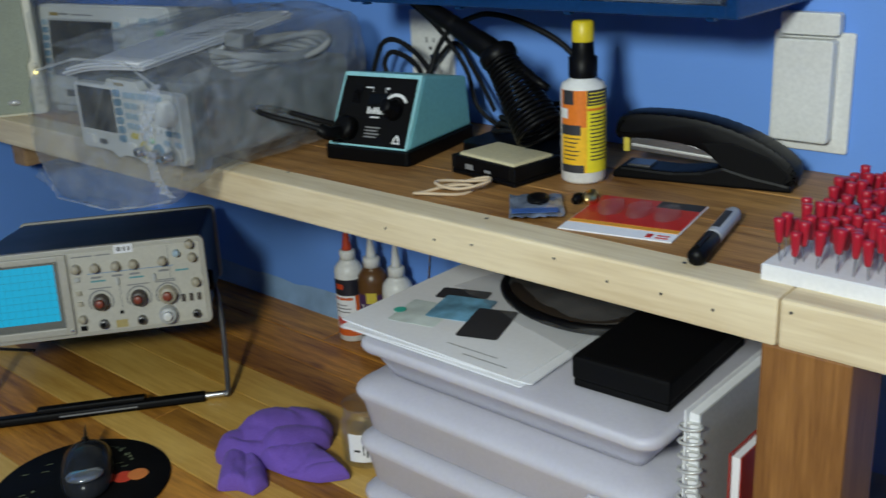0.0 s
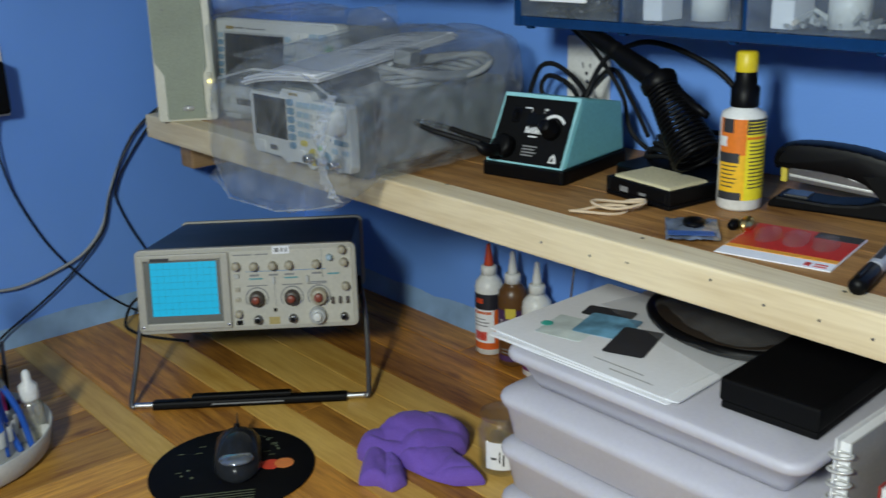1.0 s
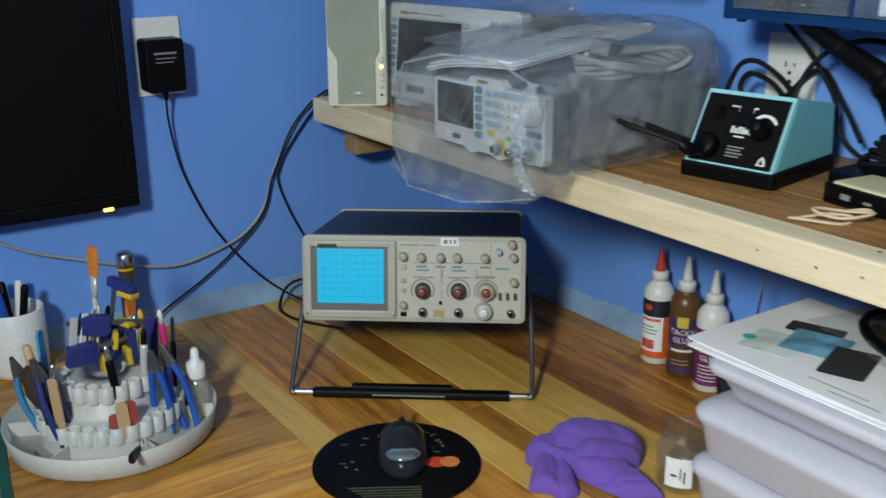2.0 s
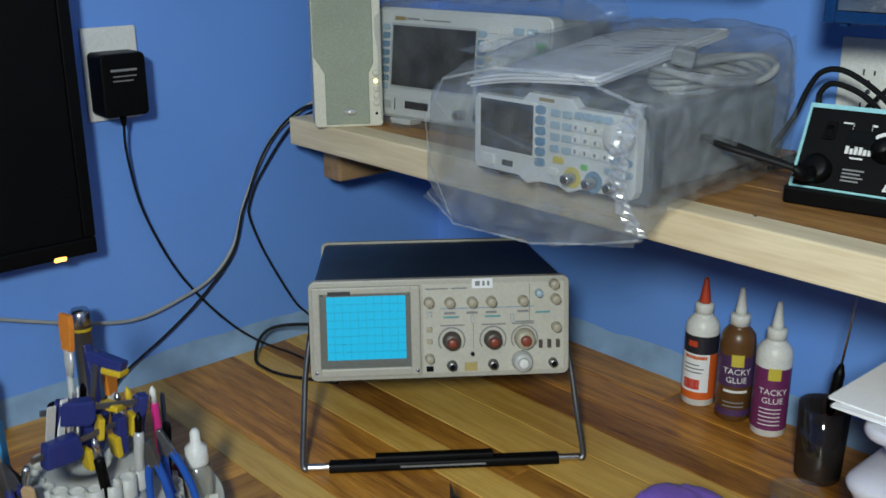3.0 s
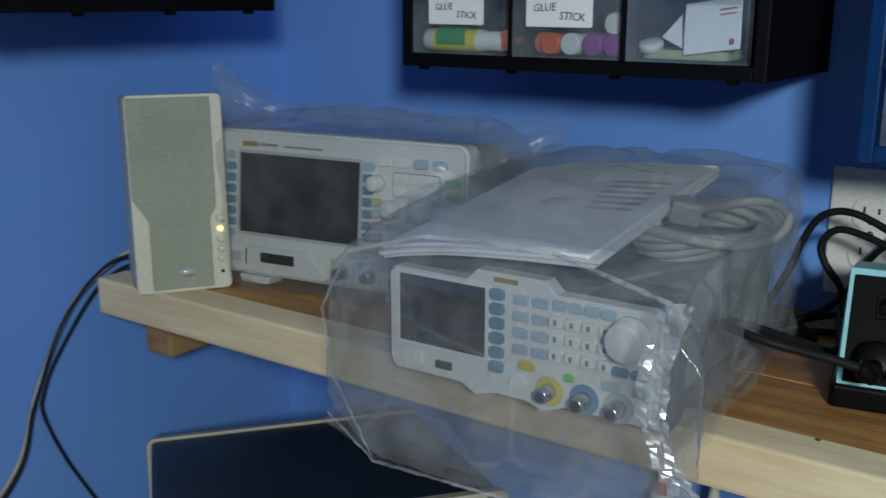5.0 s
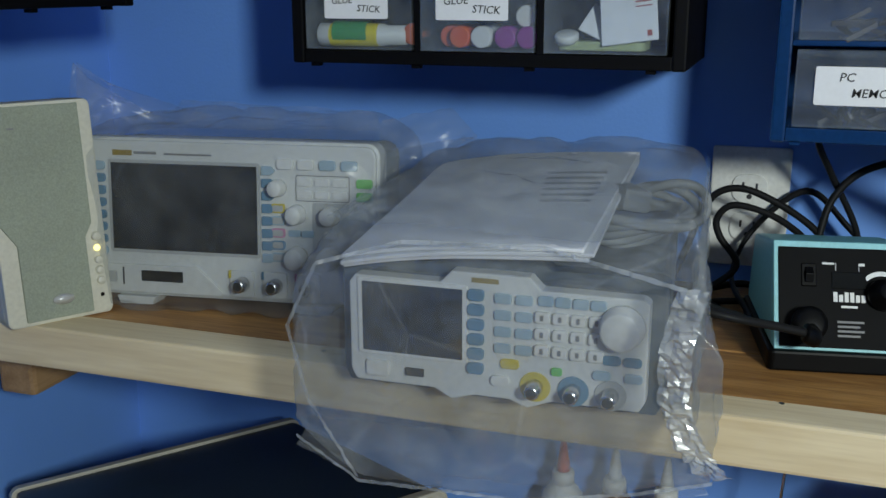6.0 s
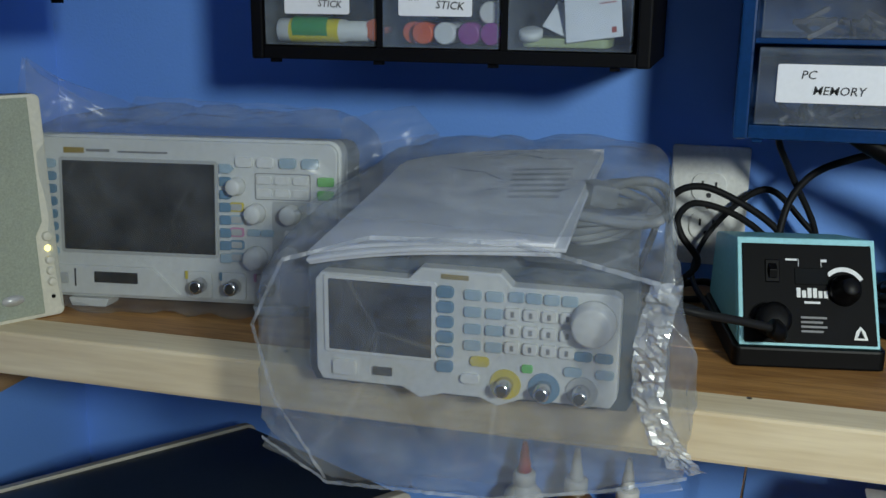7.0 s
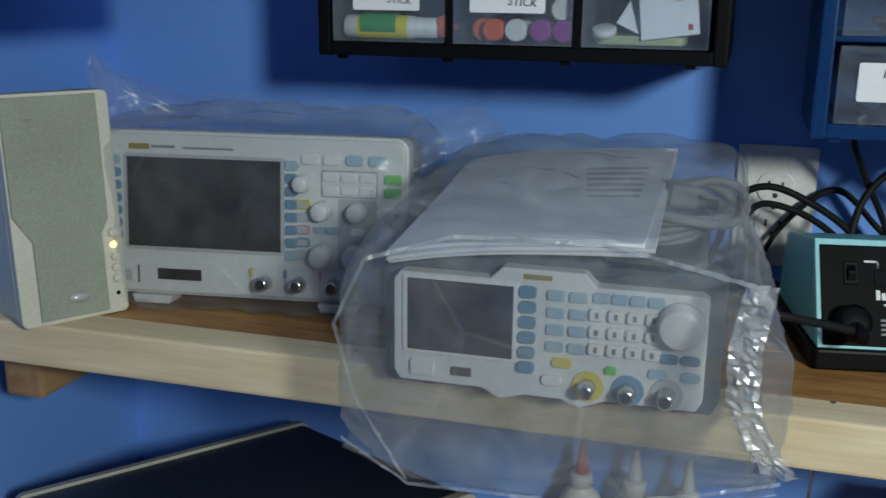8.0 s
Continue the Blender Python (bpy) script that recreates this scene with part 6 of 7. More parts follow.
nb = grouped("notebook", pose(1.330, -0.330, DESK + 0.0005) @ Matrix.Diagonal((1, 1, 1.035, 1)), "white spiral notebook standing beside the drawers", "notebook")
part("cover", box(-0.007, -0.0055, 0.0, 0.28, 0.0, 0.236), PAPER, nb)
part("page_block", box(-0.005, 0.006, 0.006, 0.276, 0.003, 0.232), PAPER, nb)
part("cover", box(0.0065, 0.008, 0.0, 0.28, 0.0, 0.236), LIGHT_GREY, nb)
for k in range(17):
    part("spiral_ring", tube([(0.010 * math.cos(a), -0.001 + 0.007 * math.sin(a), 0.012 + 0.0132 * k + 0.0015 * math.cos(a)) for a in np.linspace(0, 2 * math.pi, 9)[:-1]], 0.0016, 6, 3, True), SILVER, nb, "", True)
rbk = grouped("red_book", pose(1.362, -0.312, DESK + 0.0005), "thin red covered book with white pages standing upright", "book")
part("cover", join(box(-0.006, -0.0045, 0.0, 0.21, 0.0, 0.205), box(0.0045, 0.006, 0.0, 0.21, 0.0, 0.205), box(-0.006, 0.006, 0.21, 0.2115, 0.0, 0.205)), plain("red_book_cover", (0.33, 0.02, 0.012), 0.45), rbk)
part("page_block", box(-0.0042, 0.0042, 0.003, 0.2095, 0.003, 0.202), PAPER, rbk)


# ---- glue bottles by the wall ----
def glue_bottle(x, y, body, tip, bands, label, rot=-55, s=0.94):
    t = grouped("glue_bottle", pose(x, y, DESK) @ pose(0, 0, 0, 0, 0, rot + 90) @ Matrix.Diagonal((s, s, s, 1)), label, "glue bottle", "glue bottles by the wall")
    part("body", lathe([(0.021, 0.0), (0.0245, 0.003), (0.0245, 0.118), (0.023, 0.128), (0.017, 0.136), (0.0135, 0.139), (0.0135, 0.142)], 32), body, t, "", True)
    part("collar", lathe([(0.0135, 0.141), (0.0135, 0.155), (0.0125, 0.157), (0.006, 0.158)], 26), WHITE_PL, t, "", True)
    part("nozzle", lathe([(0.0085, 0.1575), (0.0075, 0.165), (0.0035, 0.192), (0.0025, 0.195)], 18), tip, t, "pointed nozzle", True)
    for z0, z1, a0, a1, m in bands:
        wrap("label", t, 0.0247 if m not in (INK, WHITE_INK, BTN_YELLOW, GREY_INK) else 0.0250, z0, z1, a0, a1, m, 18)
    return t


RED_TIP = plain("red_orange_tip", (0.55, 0.06, 0.02), 0.4)
BROWN_B = plain("amber_brown_plastic", (0.12, 0.055, 0.018), 0.35)
PURPLE_L = plain("purple_label", (0.07, 0.03, 0.10), 0.45)
PLUM_L = plain("plum_label", (0.16, 0.025, 0.11), 0.45)
ORANGE_B = plain("orange_band", (0.68, 0.12, 0.02), 0.4)
glue_bottle(0.583, -0.036, WHITE_PL, RED_TIP, [(0.084, 0.112, -200, 20, plain("black_label", (0.02, 0.02, 0.03), 0.4)), (0.012, 0.024, -200, 20, ORANGE_B), (0.024, 0.084, -60, 20, ORANGE_B), (0.024, 0.084, -200, -60, PAPER), (0.076, 0.081, -150, -70, ORANGE_B), (0.028, 0.044, -150, -90, plain("red_panel", (0.6, 0.05, 0.03), 0.4)), (0.060, 0.062, -150, -80, GREY_INK), (0.054, 0.056, -150, -85, GREY_INK), (0.066, 0.068, -150, -95, GREY_INK), (0.095, 0.104, -140, -105, RED_TIP)], "white glue bottle with black and orange label, red tip")
g2 = glue_bottle(0.641, -0.040, BROWN_B, WHITE_PL, [(0.055, 0.100, -200, 20, PURPLE_L), (0.010, 0.020, -200, 20, PURPLE_L), (0.086, 0.104, -110, -70, BTN_YELLOW), (0.046, 0.050, -130, -50, WHITE_INK), (0.024, 0.026, -130, -60, GREY_INK), (0.030, 0.032, -130, -60, GREY_INK)], "amber brown glue bottle with a purple label", s=0.95)
g3 = glue_bottle(0.697, -0.044, WHITE_PL, WHITE_PL, [(0.012, 0.104, -200, 20, PLUM_L), (0.088, 0.106, -110, -70, BTN_YELLOW), (0.044, 0.0455, -130, -60, WHITE_INK), (0.038, 0.0395, -130, -60, WHITE_INK), (0.032, 0.0335, -130, -60, WHITE_INK), (0.026, 0.0275, -130, -60, WHITE_INK), (0.02, 0.0215, -130, -60, WHITE_INK)], "white glue bottle with a plum label", s=0.935)


def wrapped_letters(parent, body, z, size, r, a_mid):
    """Lettering bent round a bottle."""
    ob = letters("lettering", body, size, WHITE_INK, parent, Matrix.Identity(4), 0.0001)
    for v in ob.data.vertices:
        a = radians(a_mid) + v.co.x / r
        v.co = Vector(((r + v.co.z) * math.cos(a), (r + v.co.z) * math.sin(a), z + v.co.y))
    ob.matrix_local = Matrix.Identity(4)


wrapped_letters(g2, "TACKY", 0.078, 0.0125, 0.0252, -90)
wrapped_letters(g2, "GLUE", 0.065, 0.0125, 0.0252, -90)
wrapped_letters(g3, "TACKY", 0.070, 0.0125, 0.0252, -90)
wrapped_letters(g3, "GLUE", 0.057, 0.0125, 0.0252, -90)

# ---- mouse mat and mouse ----
mat = grouped("mouse_mat", pose(0.622, -0.535, DESK), "round black mouse mat with faint print and red dots", "mouse mat")
part("pad", lathe([(0.106, 0.0003), (0.107, 0.0015), (0.1055, 0.0032)], 64), BLACK_MATT, mat, "", True)
FR = pose(0, 0, 0, 0, 0, 58)
for x, c in ((0.050, plain("red_dot", (0.62, 0.05, 0.02), 0.5)), (0.067, plain("orange_dot", (0.72, 0.22, 0.05), 0.5))):
    part("dot", lathe([(0.0125, 0.0033), (0.0125, 0.0037 if x < 0.06 else 0.0040)], 24), c, mat, "", False, FR @ Matrix.Translation((x, -0.004, 0)) @ Matrix.Diagonal((1, 1, 1, 1)))
rng = random.Random(8)
for k in range(26):
    a, r = rng.uniform(20, 200), rng.uniform(0.045, 0.085)
    x, y = r * math.cos(radians(a)), r * math.sin(radians(a))
    part("print", box(x - 0.004, x + 0.004, y - 0.0006, y + 0.0006, 0.0033, 0.0036) if k % 3 else lathe([(0.0022, 0.0033), (0.0022, 0.0036)], 8), plain("faint_green_print", (0.14, 0.16, 0.09), 0.6, relief=0) if k == 0 else bpy.data.materials["faint_green_print"], mat, "", False, FR if k % 3 else FR @ Matrix.Translation((x, y, 0)))
for k in range(6):
    part("print", box(-0.06 + 0.006 * k, 0.03, -0.062 - 0.006 * k, -0.0608 - 0.006 * k, 0.0033, 0.0036), bpy.data.materials["faint_green_print"], mat, "", False, FR)
ms = grouped("computer_mouse", pose(0.611, -0.519, DESK + 0.0036) @ pose(0, 0, 0, 0, 0, -31) @ Matrix.Diagonal((1.22, 1.22, 1.15, 1)), "dark grey computer mouse on the mat", "mouse")
bm = bmesh.new()
bmesh.ops.create_uvsphere(bm, u_segments=36, v_segments=22, radius=1)
for v in bm.verts:
    x, y, z = v.co
    w = 0.029 * (1 - 0.10 * math.exp(-((x - 0.0) / 0.4) ** 2))
    v.co = Vector((x * 0.052, y * w, max(z, -0.15) * 0.030 * (1 - 0.25 * max(-x, 0)) + 0.0045))
part("shell", bm, plain("dark_grey_gloss", (0.02, 0.022, 0.026), 0.2), ms, "glossy dark grey shell", True)
part("wheel", lathe([(0.010, -0.003), (0.011, 0), (0.010, 0.003)], 20), BLACK, ms, "", True, pose(-0.026, 0, 0.020, 90))
part("seam", box(-0.05, -0.010, -0.0004, 0.0004, 0.012, 0.0325), INK, ms)
bm = bmesh.new()
bmesh.ops.create_uvsphere(bm, u_segments=28, v_segments=16, radius=1)
for v in bm.verts:
    v.co = Vector((0.036 + v.co.x * 0.014, v.co.y * 0.018, 0.022 + v.co.z * 0.005))
part("palm_plate", bm, plain("silver_gloss", (0.3, 0.33, 0.36), 0.15, 0.7), ms, "shiny silver palm plate", True)


# ---- folded purple cloth ----
def cloth_patch(outline, ridges, seed, thick=0.007):
    """Folded cloth: an outline of (x, y) corners filled with a fine net, lifted along ridges (ax, ay, bx, by, width, height)."""
    n, rings = 120, 34
    step = n // len(outline)
    soft = smooth_line([(x, y, 0) for x, y in outline], step, True)
    hard = [Vector((ax + (bx - ax) * k / step, ay + (by - ay) * k / step, 0)) for (ax, ay), (bx, by) in zip(outline, outline[1:] + outline[:1]) for k in range(step)]
    pts = [a.lerp(b, 0.6) for a, b in zip(soft, hard)]
    n = len(pts)
    mid = sum(pts, Vector()) / n

    def lift(x, y, u):
        z = thick * (1.0 + 0.3 * noise.noise((x * 18, y * 18, seed)))
        for ax, ay, bx, by, w, h in ridges:
            d = Vector((bx - ax, by - ay))
            t = max(0, min(1, ((x - ax) * d.x + (y - ay) * d.y) / d.length_squared))
            off = math.hypot(x - ax - d.x * t, y - ay - d.y * t)
            z = max(z, thick + h * (1 - (off / w) ** 2) ** 0.9 * (1 - 0.25 * t)) if off < w else z
        z += 0.0012 * noise.noise((x * 90, y * 60, seed + 2)) - 0.005 * max(0.0, 0.35 - abs(noise.noise((x * 16 + y * 12 + seed, y * 26 - x * 9, 9))) * 2.2)
        return max(0.0030, z * (1 - u**10 * 0.6))

    bm = bmesh.new()
    tip = bm.verts.new((mid.x, mid.y, lift(mid.x, mid.y, 0)))
    prev = None
    for i in range(1, rings + 1):
        u = i / rings
        ring = [bm.verts.new((*(mid + (q - mid) * u).xy, lift(*(mid + (q - mid) * u).xy, u))) for q in pts]
        for j in range(n):
            bm.faces.new((tip, ring[j], ring[(j + 1) % n]) if prev is None else (prev[j], ring[j], ring[(j + 1) % n], prev[(j + 1) % n]))
        prev = ring
    low = [bm.verts.new((v.co.x * 0.99 + mid.x * 0.01, v.co.y * 0.99 + mid.y * 0.01, 0.0003)) for v in prev]
    for j in range(n):
        bm.faces.new((prev[j], low[j], low[(j + 1) % n], prev[(j + 1) % n]))
    return bm


PURPLE = plain("purple_microfibre", (0.165, 0.085, 0.43), 0.95, vary=0.18, grain=150, relief=0.6)
PURPLE.node_tree.nodes["Principled BSDF"].inputs["Sheen Weight"].default_value = 0.08
# local x runs to the viewer's right, y away from the viewer
cl = grouped("cloth", pose(0.762, -0.345, DESK) @ pose(0, 0, 0, 0, 0, 52) @ Matrix.Diagonal((1, 1, 1.1, 1)), "crumpled purple microfibre cloth on the desk", "cloth")
part("fold", cloth_patch([(-0.074, 0.002), (-0.068, 0.026), (-0.036, 0.042), (-0.012, 0.058), (0.018, 0.078), (0.054, 0.068), (0.077, 0.030), (0.070, 0.0), (0.040, -0.022), (0.010, -0.030), (-0.020, -0.020), (-0.055, -0.016)],
                         [(-0.062, 0.010, -0.012, 0.036, 0.030, 0.026), (-0.012, 0.036, 0.056, 0.036, 0.050, 0.036), (0.01, 0.0, 0.055, 0.01, 0.036, 0.028), (-0.058, 0.002, -0.030, -0.010, 0.018, 0.026), (-0.026, -0.006, 0.024, -0.012, 0.020, 0.018)], 3.1), PURPLE, cl, "", True)
part("fold", cloth_patch([(-0.062, -0.008), (-0.034, -0.002), (-0.014, -0.030), (-0.010, -0.070), (-0.028, -0.086), (-0.046, -0.070), (-0.070, -0.064)],
                         [(-0.052, -0.008, -0.052, -0.060, 0.024, 0.018), (-0.028, -0.008, -0.026, -0.074, 0.016, 0.012)], 7.7), PURPLE, cl, "loose corner of cloth", True, pose(0, 0, 0.0006))
part("fold", cloth_patch([(-0.020, -0.020), (0.012, -0.006), (0.050, -0.010), (0.072, -0.044), (0.088, -0.080), (0.050, -0.080), (0.018, -0.060)],
                         [(-0.005, -0.020, 0.045, -0.020, 0.026, 0.017), (0.030, -0.022, 0.072, -0.070, 0.030, 0.014)], 11.3), PURPLE, cl, "loose corner of cloth", True, pose(0, 0, 0.0012))

# ---- cutting mat beside the carousel ----
cm = grouped("cutting_mat", pose(0.200, -0.9225, DESK) @ pose(0, 0, 0, 0, 0, -8.2), "dark green cutting mat with a pale printed border", "cutting mat")
part("mat", prism(rounded(0.34, 0.24, 0.006, 0.17, -0.12), 0.0004, 0.0032, 0.0008, "z"), plain("dark_green_vinyl", (0.006, 0.075, 0.055), 0.55), cm)
for x0, x1, y0, y1 in ((0.012, 0.328, -0.0130, -0.0122), (0.012, 0.328, -0.2278, -0.2270), (0.0120, 0.0128, -0.227, -0.013), (0.3272, 0.3280, -0.227, -0.013)):
    part("border_line", box(x0, x1, y0, y1, 0.0032, 0.0035), GREY_INK, cm)

# ---- glass jar ----
jar = grouped("glass_jar", pose(0.860, -0.276, DESK), "small open glass jar with a white paper label", "jar")
part("glass", lathe([(0.0, 0.0005), (0.027, 0.0005), (0.031, 0.004), (0.0315, 0.055), (0.027, 0.064), (0.0265, 0.076), (0.0285, 0.079), (0.0265, 0.080), (0.0245, 0.076), (0.0245, 0.064), (0.029, 0.054), (0.0285, 0.006), (0.0, 0.004)], 36, False), glass("jar_glass", (0.975, 0.985, 0.975), 0.05, 0.03, (0.55, 0.6, 0.58), gloss=0.12), jar, "", True)
wrap("label", jar, 0.0318, 0.012, 0.050, -85, -25, PAPER)
wrap("label_bar", jar, 0.0320, 0.026, 0.029, -72, -58, INK)
wrap("label_bar", jar, 0.0320, 0.022, 0.038, -52, -49, INK)
wrap("label_bar", jar, 0.0320, 0.018, 0.034, -44, -40, INK)

# ---- dark cup with a pick behind the drawers ----
cup = grouped("tool_cup", pose(0.800, -0.105, DESK) @ Matrix.Diagonal((1, 1, 1.3, 1)), "small dark glass cup holding an awl", "cup")
part("cup", lathe([(0.024, 0.0005), (0.027, 0.004), (0.030, 0.075), (0.0285, 0.075), (0.0255, 0.006), (0.0, 0.005)], 28, False), glass("smoky_glass", (0.35, 0.33, 0.32), 0.06, 0.25, (0.08, 0.07, 0.07), gloss=0.1), cup, "", True)
part("awl_handle", lathe([(0.003, 0), (0.006, 0.01), (0.0065, 0.045), (0.003, 0.055)], 14), BLACK, cup, "", True, pose(0.004, 0.004, 0.06, -6, 5))
part("awl_blade", lathe([(0.0016, 0.0), (0.0014, 0.055), (0.0003, 0.075)], 8), STEEL, cup, "", True, pose(0.0085, 0.0095, 0.114, -6, 5))
part("stub", box(0.002, 0.014, -0.016, -0.004, 0.006, 0.068, 0.002), plain("dull_red_plastic", (0.2, 0.03, 0.02), 0.5), cup)
bc = grouped("small_container", pose(1.475, -0.05, DESK), "small blue capped container in the corner under the shelf", "container")
part("body", lathe([(0.022, 0.0005), (0.024, 0.004), (0.024, 0.04), (0.02, 0.045)], 24), LIGHT_GREY, bc, "", True)
part("cap", lathe([(0.0255, 0.042), (0.0255, 0.062), (0.023, 0.065)], 24), plain("blue_cap", (0.02, 0.06, 0.4), 0.4), bc, "blue cap", True)


# ---- tool carousel ----
CX, CY, CK = 0.335, -0.805, 0.765
car = grouped("tool_carousel", pose(CX, CY, DESK) @ Matrix.Diagonal((CK, CK, 1, 1)), "round pale grey desk carousel with tool holes", "tool carousel")
TRAYM = plain("pale_grey_plastic", (0.50, 0.50, 0.47), 0.45)
part("tray", lathe([(0.0, 0.001), (0.165, 0.001), (0.172, 0.006), (0.180, 0.036), (0.1775, 0.037), (0.169, 0.010), (0.0, 0.008)], 72, False), TRAYM, car, "", True)
for k in range(6):
    part("partition", box(0.120, 0.172, -0.001, 0.001, 0.009, 0.030), TRAYM, car, "", False, pose(0, 0, 0, 0, 0, 60 * k + 8))
part("inner_drum", lathe([(0.119, 0.008), (0.119, 0.032), (0.116, 0.044), (0.108, 0.049), (0.104, 0.050), (0.086, 0.050), (0.079, 0.052), (0.077, 0.088), (0.066, 0.094), (0.03, 0.094), (0.03, 0.086), (0.0, 0.086)], 64, False), TRAYM, car, "stepped inner drum", True)
hole = None
for r, n, z in ((0.112, 30, 0.052), (0.074, 20, 0.096)):
    for k in range(n):
        a = 2 * math.pi * k / n
        mm = Matrix.Translation((r * math.cos(a), r * math.sin(a), z - 0.022))
        if hole is None:
            o = part("tool_sleeve", lathe([(0.0122, 0), (0.0122, 0.022), (0.0105, 0.022), (0.0105, 0.004), (0.0, 0.004)], 16, False), TRAYM, car, "", True, mm)
            hole = o.data
        else:
            o = new("tool_sleeve", hole)
            o.parent = car
            o.matrix_local = mm
BLUE_H = plain("blue_handle", (0.015, 0.09, 0.42), 0.35)
NAVY_H = plain("navy_handle", (0.02, 0.03, 0.16), 0.4)
YELLOW_H = plain("yellow_handle", (0.62, 0.42, 0.02), 0.4)
RED_H = plain("brick_red_handle", (0.34, 0.06, 0.045), 0.5)
WOOD_H = plain("bare_wood_stick", (0.52, 0.34, 0.18), 0.6)
PINK_H = plain("pink_pen", (0.62, 0.03, 0.22), 0.35)
ORANGE_H = plain("orange_bristle", (0.7, 0.22, 0.02), 0.7)
TEAL_H = plain("light_blue_handle", (0.05, 0.28, 0.55), 0.35)


def placed(a, r, z, lean_r=0.0, lean_t=0.0):
    return pose(CX, CY, DESK) @ pose(0, 0, 0, 0, 0, a) @ pose(r * CK, 0, z) @ pose(0, 0, 0, lean_t, lean_r, 0)


def pliers(m, c1, label):
    t = grouped("pliers", m, label, "pliers", "tools in the carousel")
    for s in (-1, 1):
        part("handle", tube([(s * 0.004, 0, 0.072), (s * 0.009, 0, 0.05), (s * 0.011, 0, 0.02), (s * 0.008, 0, -0.02)], 0.0044, 10), c1, t, "", True)
    part("plier_head", prism([(-0.008, 0.068), (0.008, 0.068), (0.007, 0.080), (0.0025, 0.100), (-0.0025, 0.100), (-0.007, 0.080)], -0.004, 0.004, 0.001), DARK_STEEL, t, "dark steel jaws")
    return t


def stick(name, m, r, l, mat, label, top=None, top_len=0.03, top_r=None):
    t = grouped(name, m, label, name.replace("_", " "), "tools in the carousel")
    part("shaft", lathe([(r * 0.8, 0), (r, 0.002), (r, l - 0.004), (r * 0.7, l)], 14), mat, t, "", True)
    if top:
        tr = top_r or r * 0.8
        part("tip", lathe([(tr, l - 0.003), (tr, l + top_len * 0.7), (tr * 0.3, l + top_len)], 12), top, t, "", True)
    return t


def brush(m, hmat, label):
    t = grouped("paint_brush", m, label, "paint brush", "tools in the carousel")
    part("handle", lathe([(0.002, 0), (0.004, 0.03), (0.0035, 0.075)], 12), hmat, t, "", True)
    part("ferrule", lathe([(0.0038, 0.074), (0.0055, 0.084), (0.0055, 0.097)], 12), SILVER, t, "silver ferrule", True, Matrix.Diagonal((1.3, 0.7, 1, 1)))
    part("bristles", prism([(-0.008, 0.096), (0.008, 0.096), (0.0105, 0.116), (0.009, 0.126), (-0.009, 0.126), (-0.0105, 0.116)], -0.003, 0.003, 0.001), ORANGE_H, t, "orange bristles")


# angles: about 40 degrees looks towards the desk corner's viewer
pliers(placed(40, 0.104, 0.032, -4, 4), BLUE_H, "small pliers with bright blue handles")
pliers(placed(54, 0.132, 0.030, -16, -6), BLUE_H, "blue handled cutters leaning out of the carousel")
pliers(placed(-62, 0.108, 0.045, 6, 15), NAVY_H, "dark handled pliers in the carousel")
pliers(placed(-100, 0.116, 0.045, 14, -12), TEAL_H, "light blue handled pliers in the carousel")
stick("pen", placed(86, 0.106, 0.046, -4, 5), 0.0046, 0.104, PINK_H, "bright pink pen standing in the carousel", WHITE_PL, 0.018)
stick("tweezers", placed(92, 0.118, 0.04, 6, -10), 0.0028, 0.100, DARK_STEEL, "long steel tweezers standing in the carousel")
for a, r, l, c, lab in ((2, 0.112, 0.050, RED_H, "brick red emery stick in the carousel"), (-5, 0.116, 0.052, WOOD_H, "bare wooden stick in the carousel"), (-14, 0.112, 0.036, RED_H, "brick red emery stick in the carousel"), (-60, 0.112, 0.085, WOOD_H, "bare wooden stick in the carousel"), (90, 0.112, 0.08, BLACK, "black handled tool in the carousel"), (120, 0.110, 0.10, NAVY_H, "navy handled tool in the carousel"), (150, 0.112, 0.09, YELLOW_H, "yellow handled tool in the carousel"), (-100, 0.112, 0.10, LIGHT_GREY, "grey handled tool in the carousel"), (-130, 0.112, 0.11, TEAL_H, "light blue tool in the carousel"), (175, 0.11, 0.1, BLACK, "black handled tool in the carousel")):
    t = grouped("craft_stick", placed(a, r, 0.034, 3, 4 * math.sin(a)), lab, "craft stick", "tools in the carousel")
    part("blade", prism(rounded(0.015, l, 0.006, 0, l / 2), -0.0018, 0.0018, 0.0006), c, t, "", False, pose(0, 0, 0, 0, 0, 90))
for k in range(5):
    stick("screwdriver", placed(-5 + 42 * k, 0.074, 0.076, 5 * math.sin(k * 2.1), 6 * math.cos(k * 1.7)), 0.0055, 0.055 + 0.008 * (k % 3), (BLACK, SILVER, NAVY_H, WHITE_PL, BLACK, LIGHT_GREY, TEAL_H)[k], ("black", "silver", "navy", "white", "black", "grey", "light blue")[k] + " handled precision screwdriver in the carousel", (STEEL, BLACK, YELLOW_H)[k % 3], 0.022, 0.004)
rbr = grouped("round_brush", placed(-74, 0.110, 0.038, 4, 12), "round brush with dark brown bristles and wooden handle", "brush", "tools in the carousel")
part("handle", lathe([(0.006, 0), (0.0065, 0.004), (0.0065, 0.04), (0.005, 0.045)], 14), BLACK, rbr, "", True)
bm = lathe([(0.004, 0.03), (0.013, 0.038), (0.017, 0.055), (0.016, 0.078), (0.011, 0.090), (0.003, 0.094)], 30)
for v in bm.verts:
    v.co += 0.004 * noise.noise_vector(v.co * 160)
part("bristles", bm, plain("dark_brown_bristle", (0.035, 0.022, 0.014), 0.9, vary=0.5, grain=90, relief=0.6), rbr, "dark brown bristles")
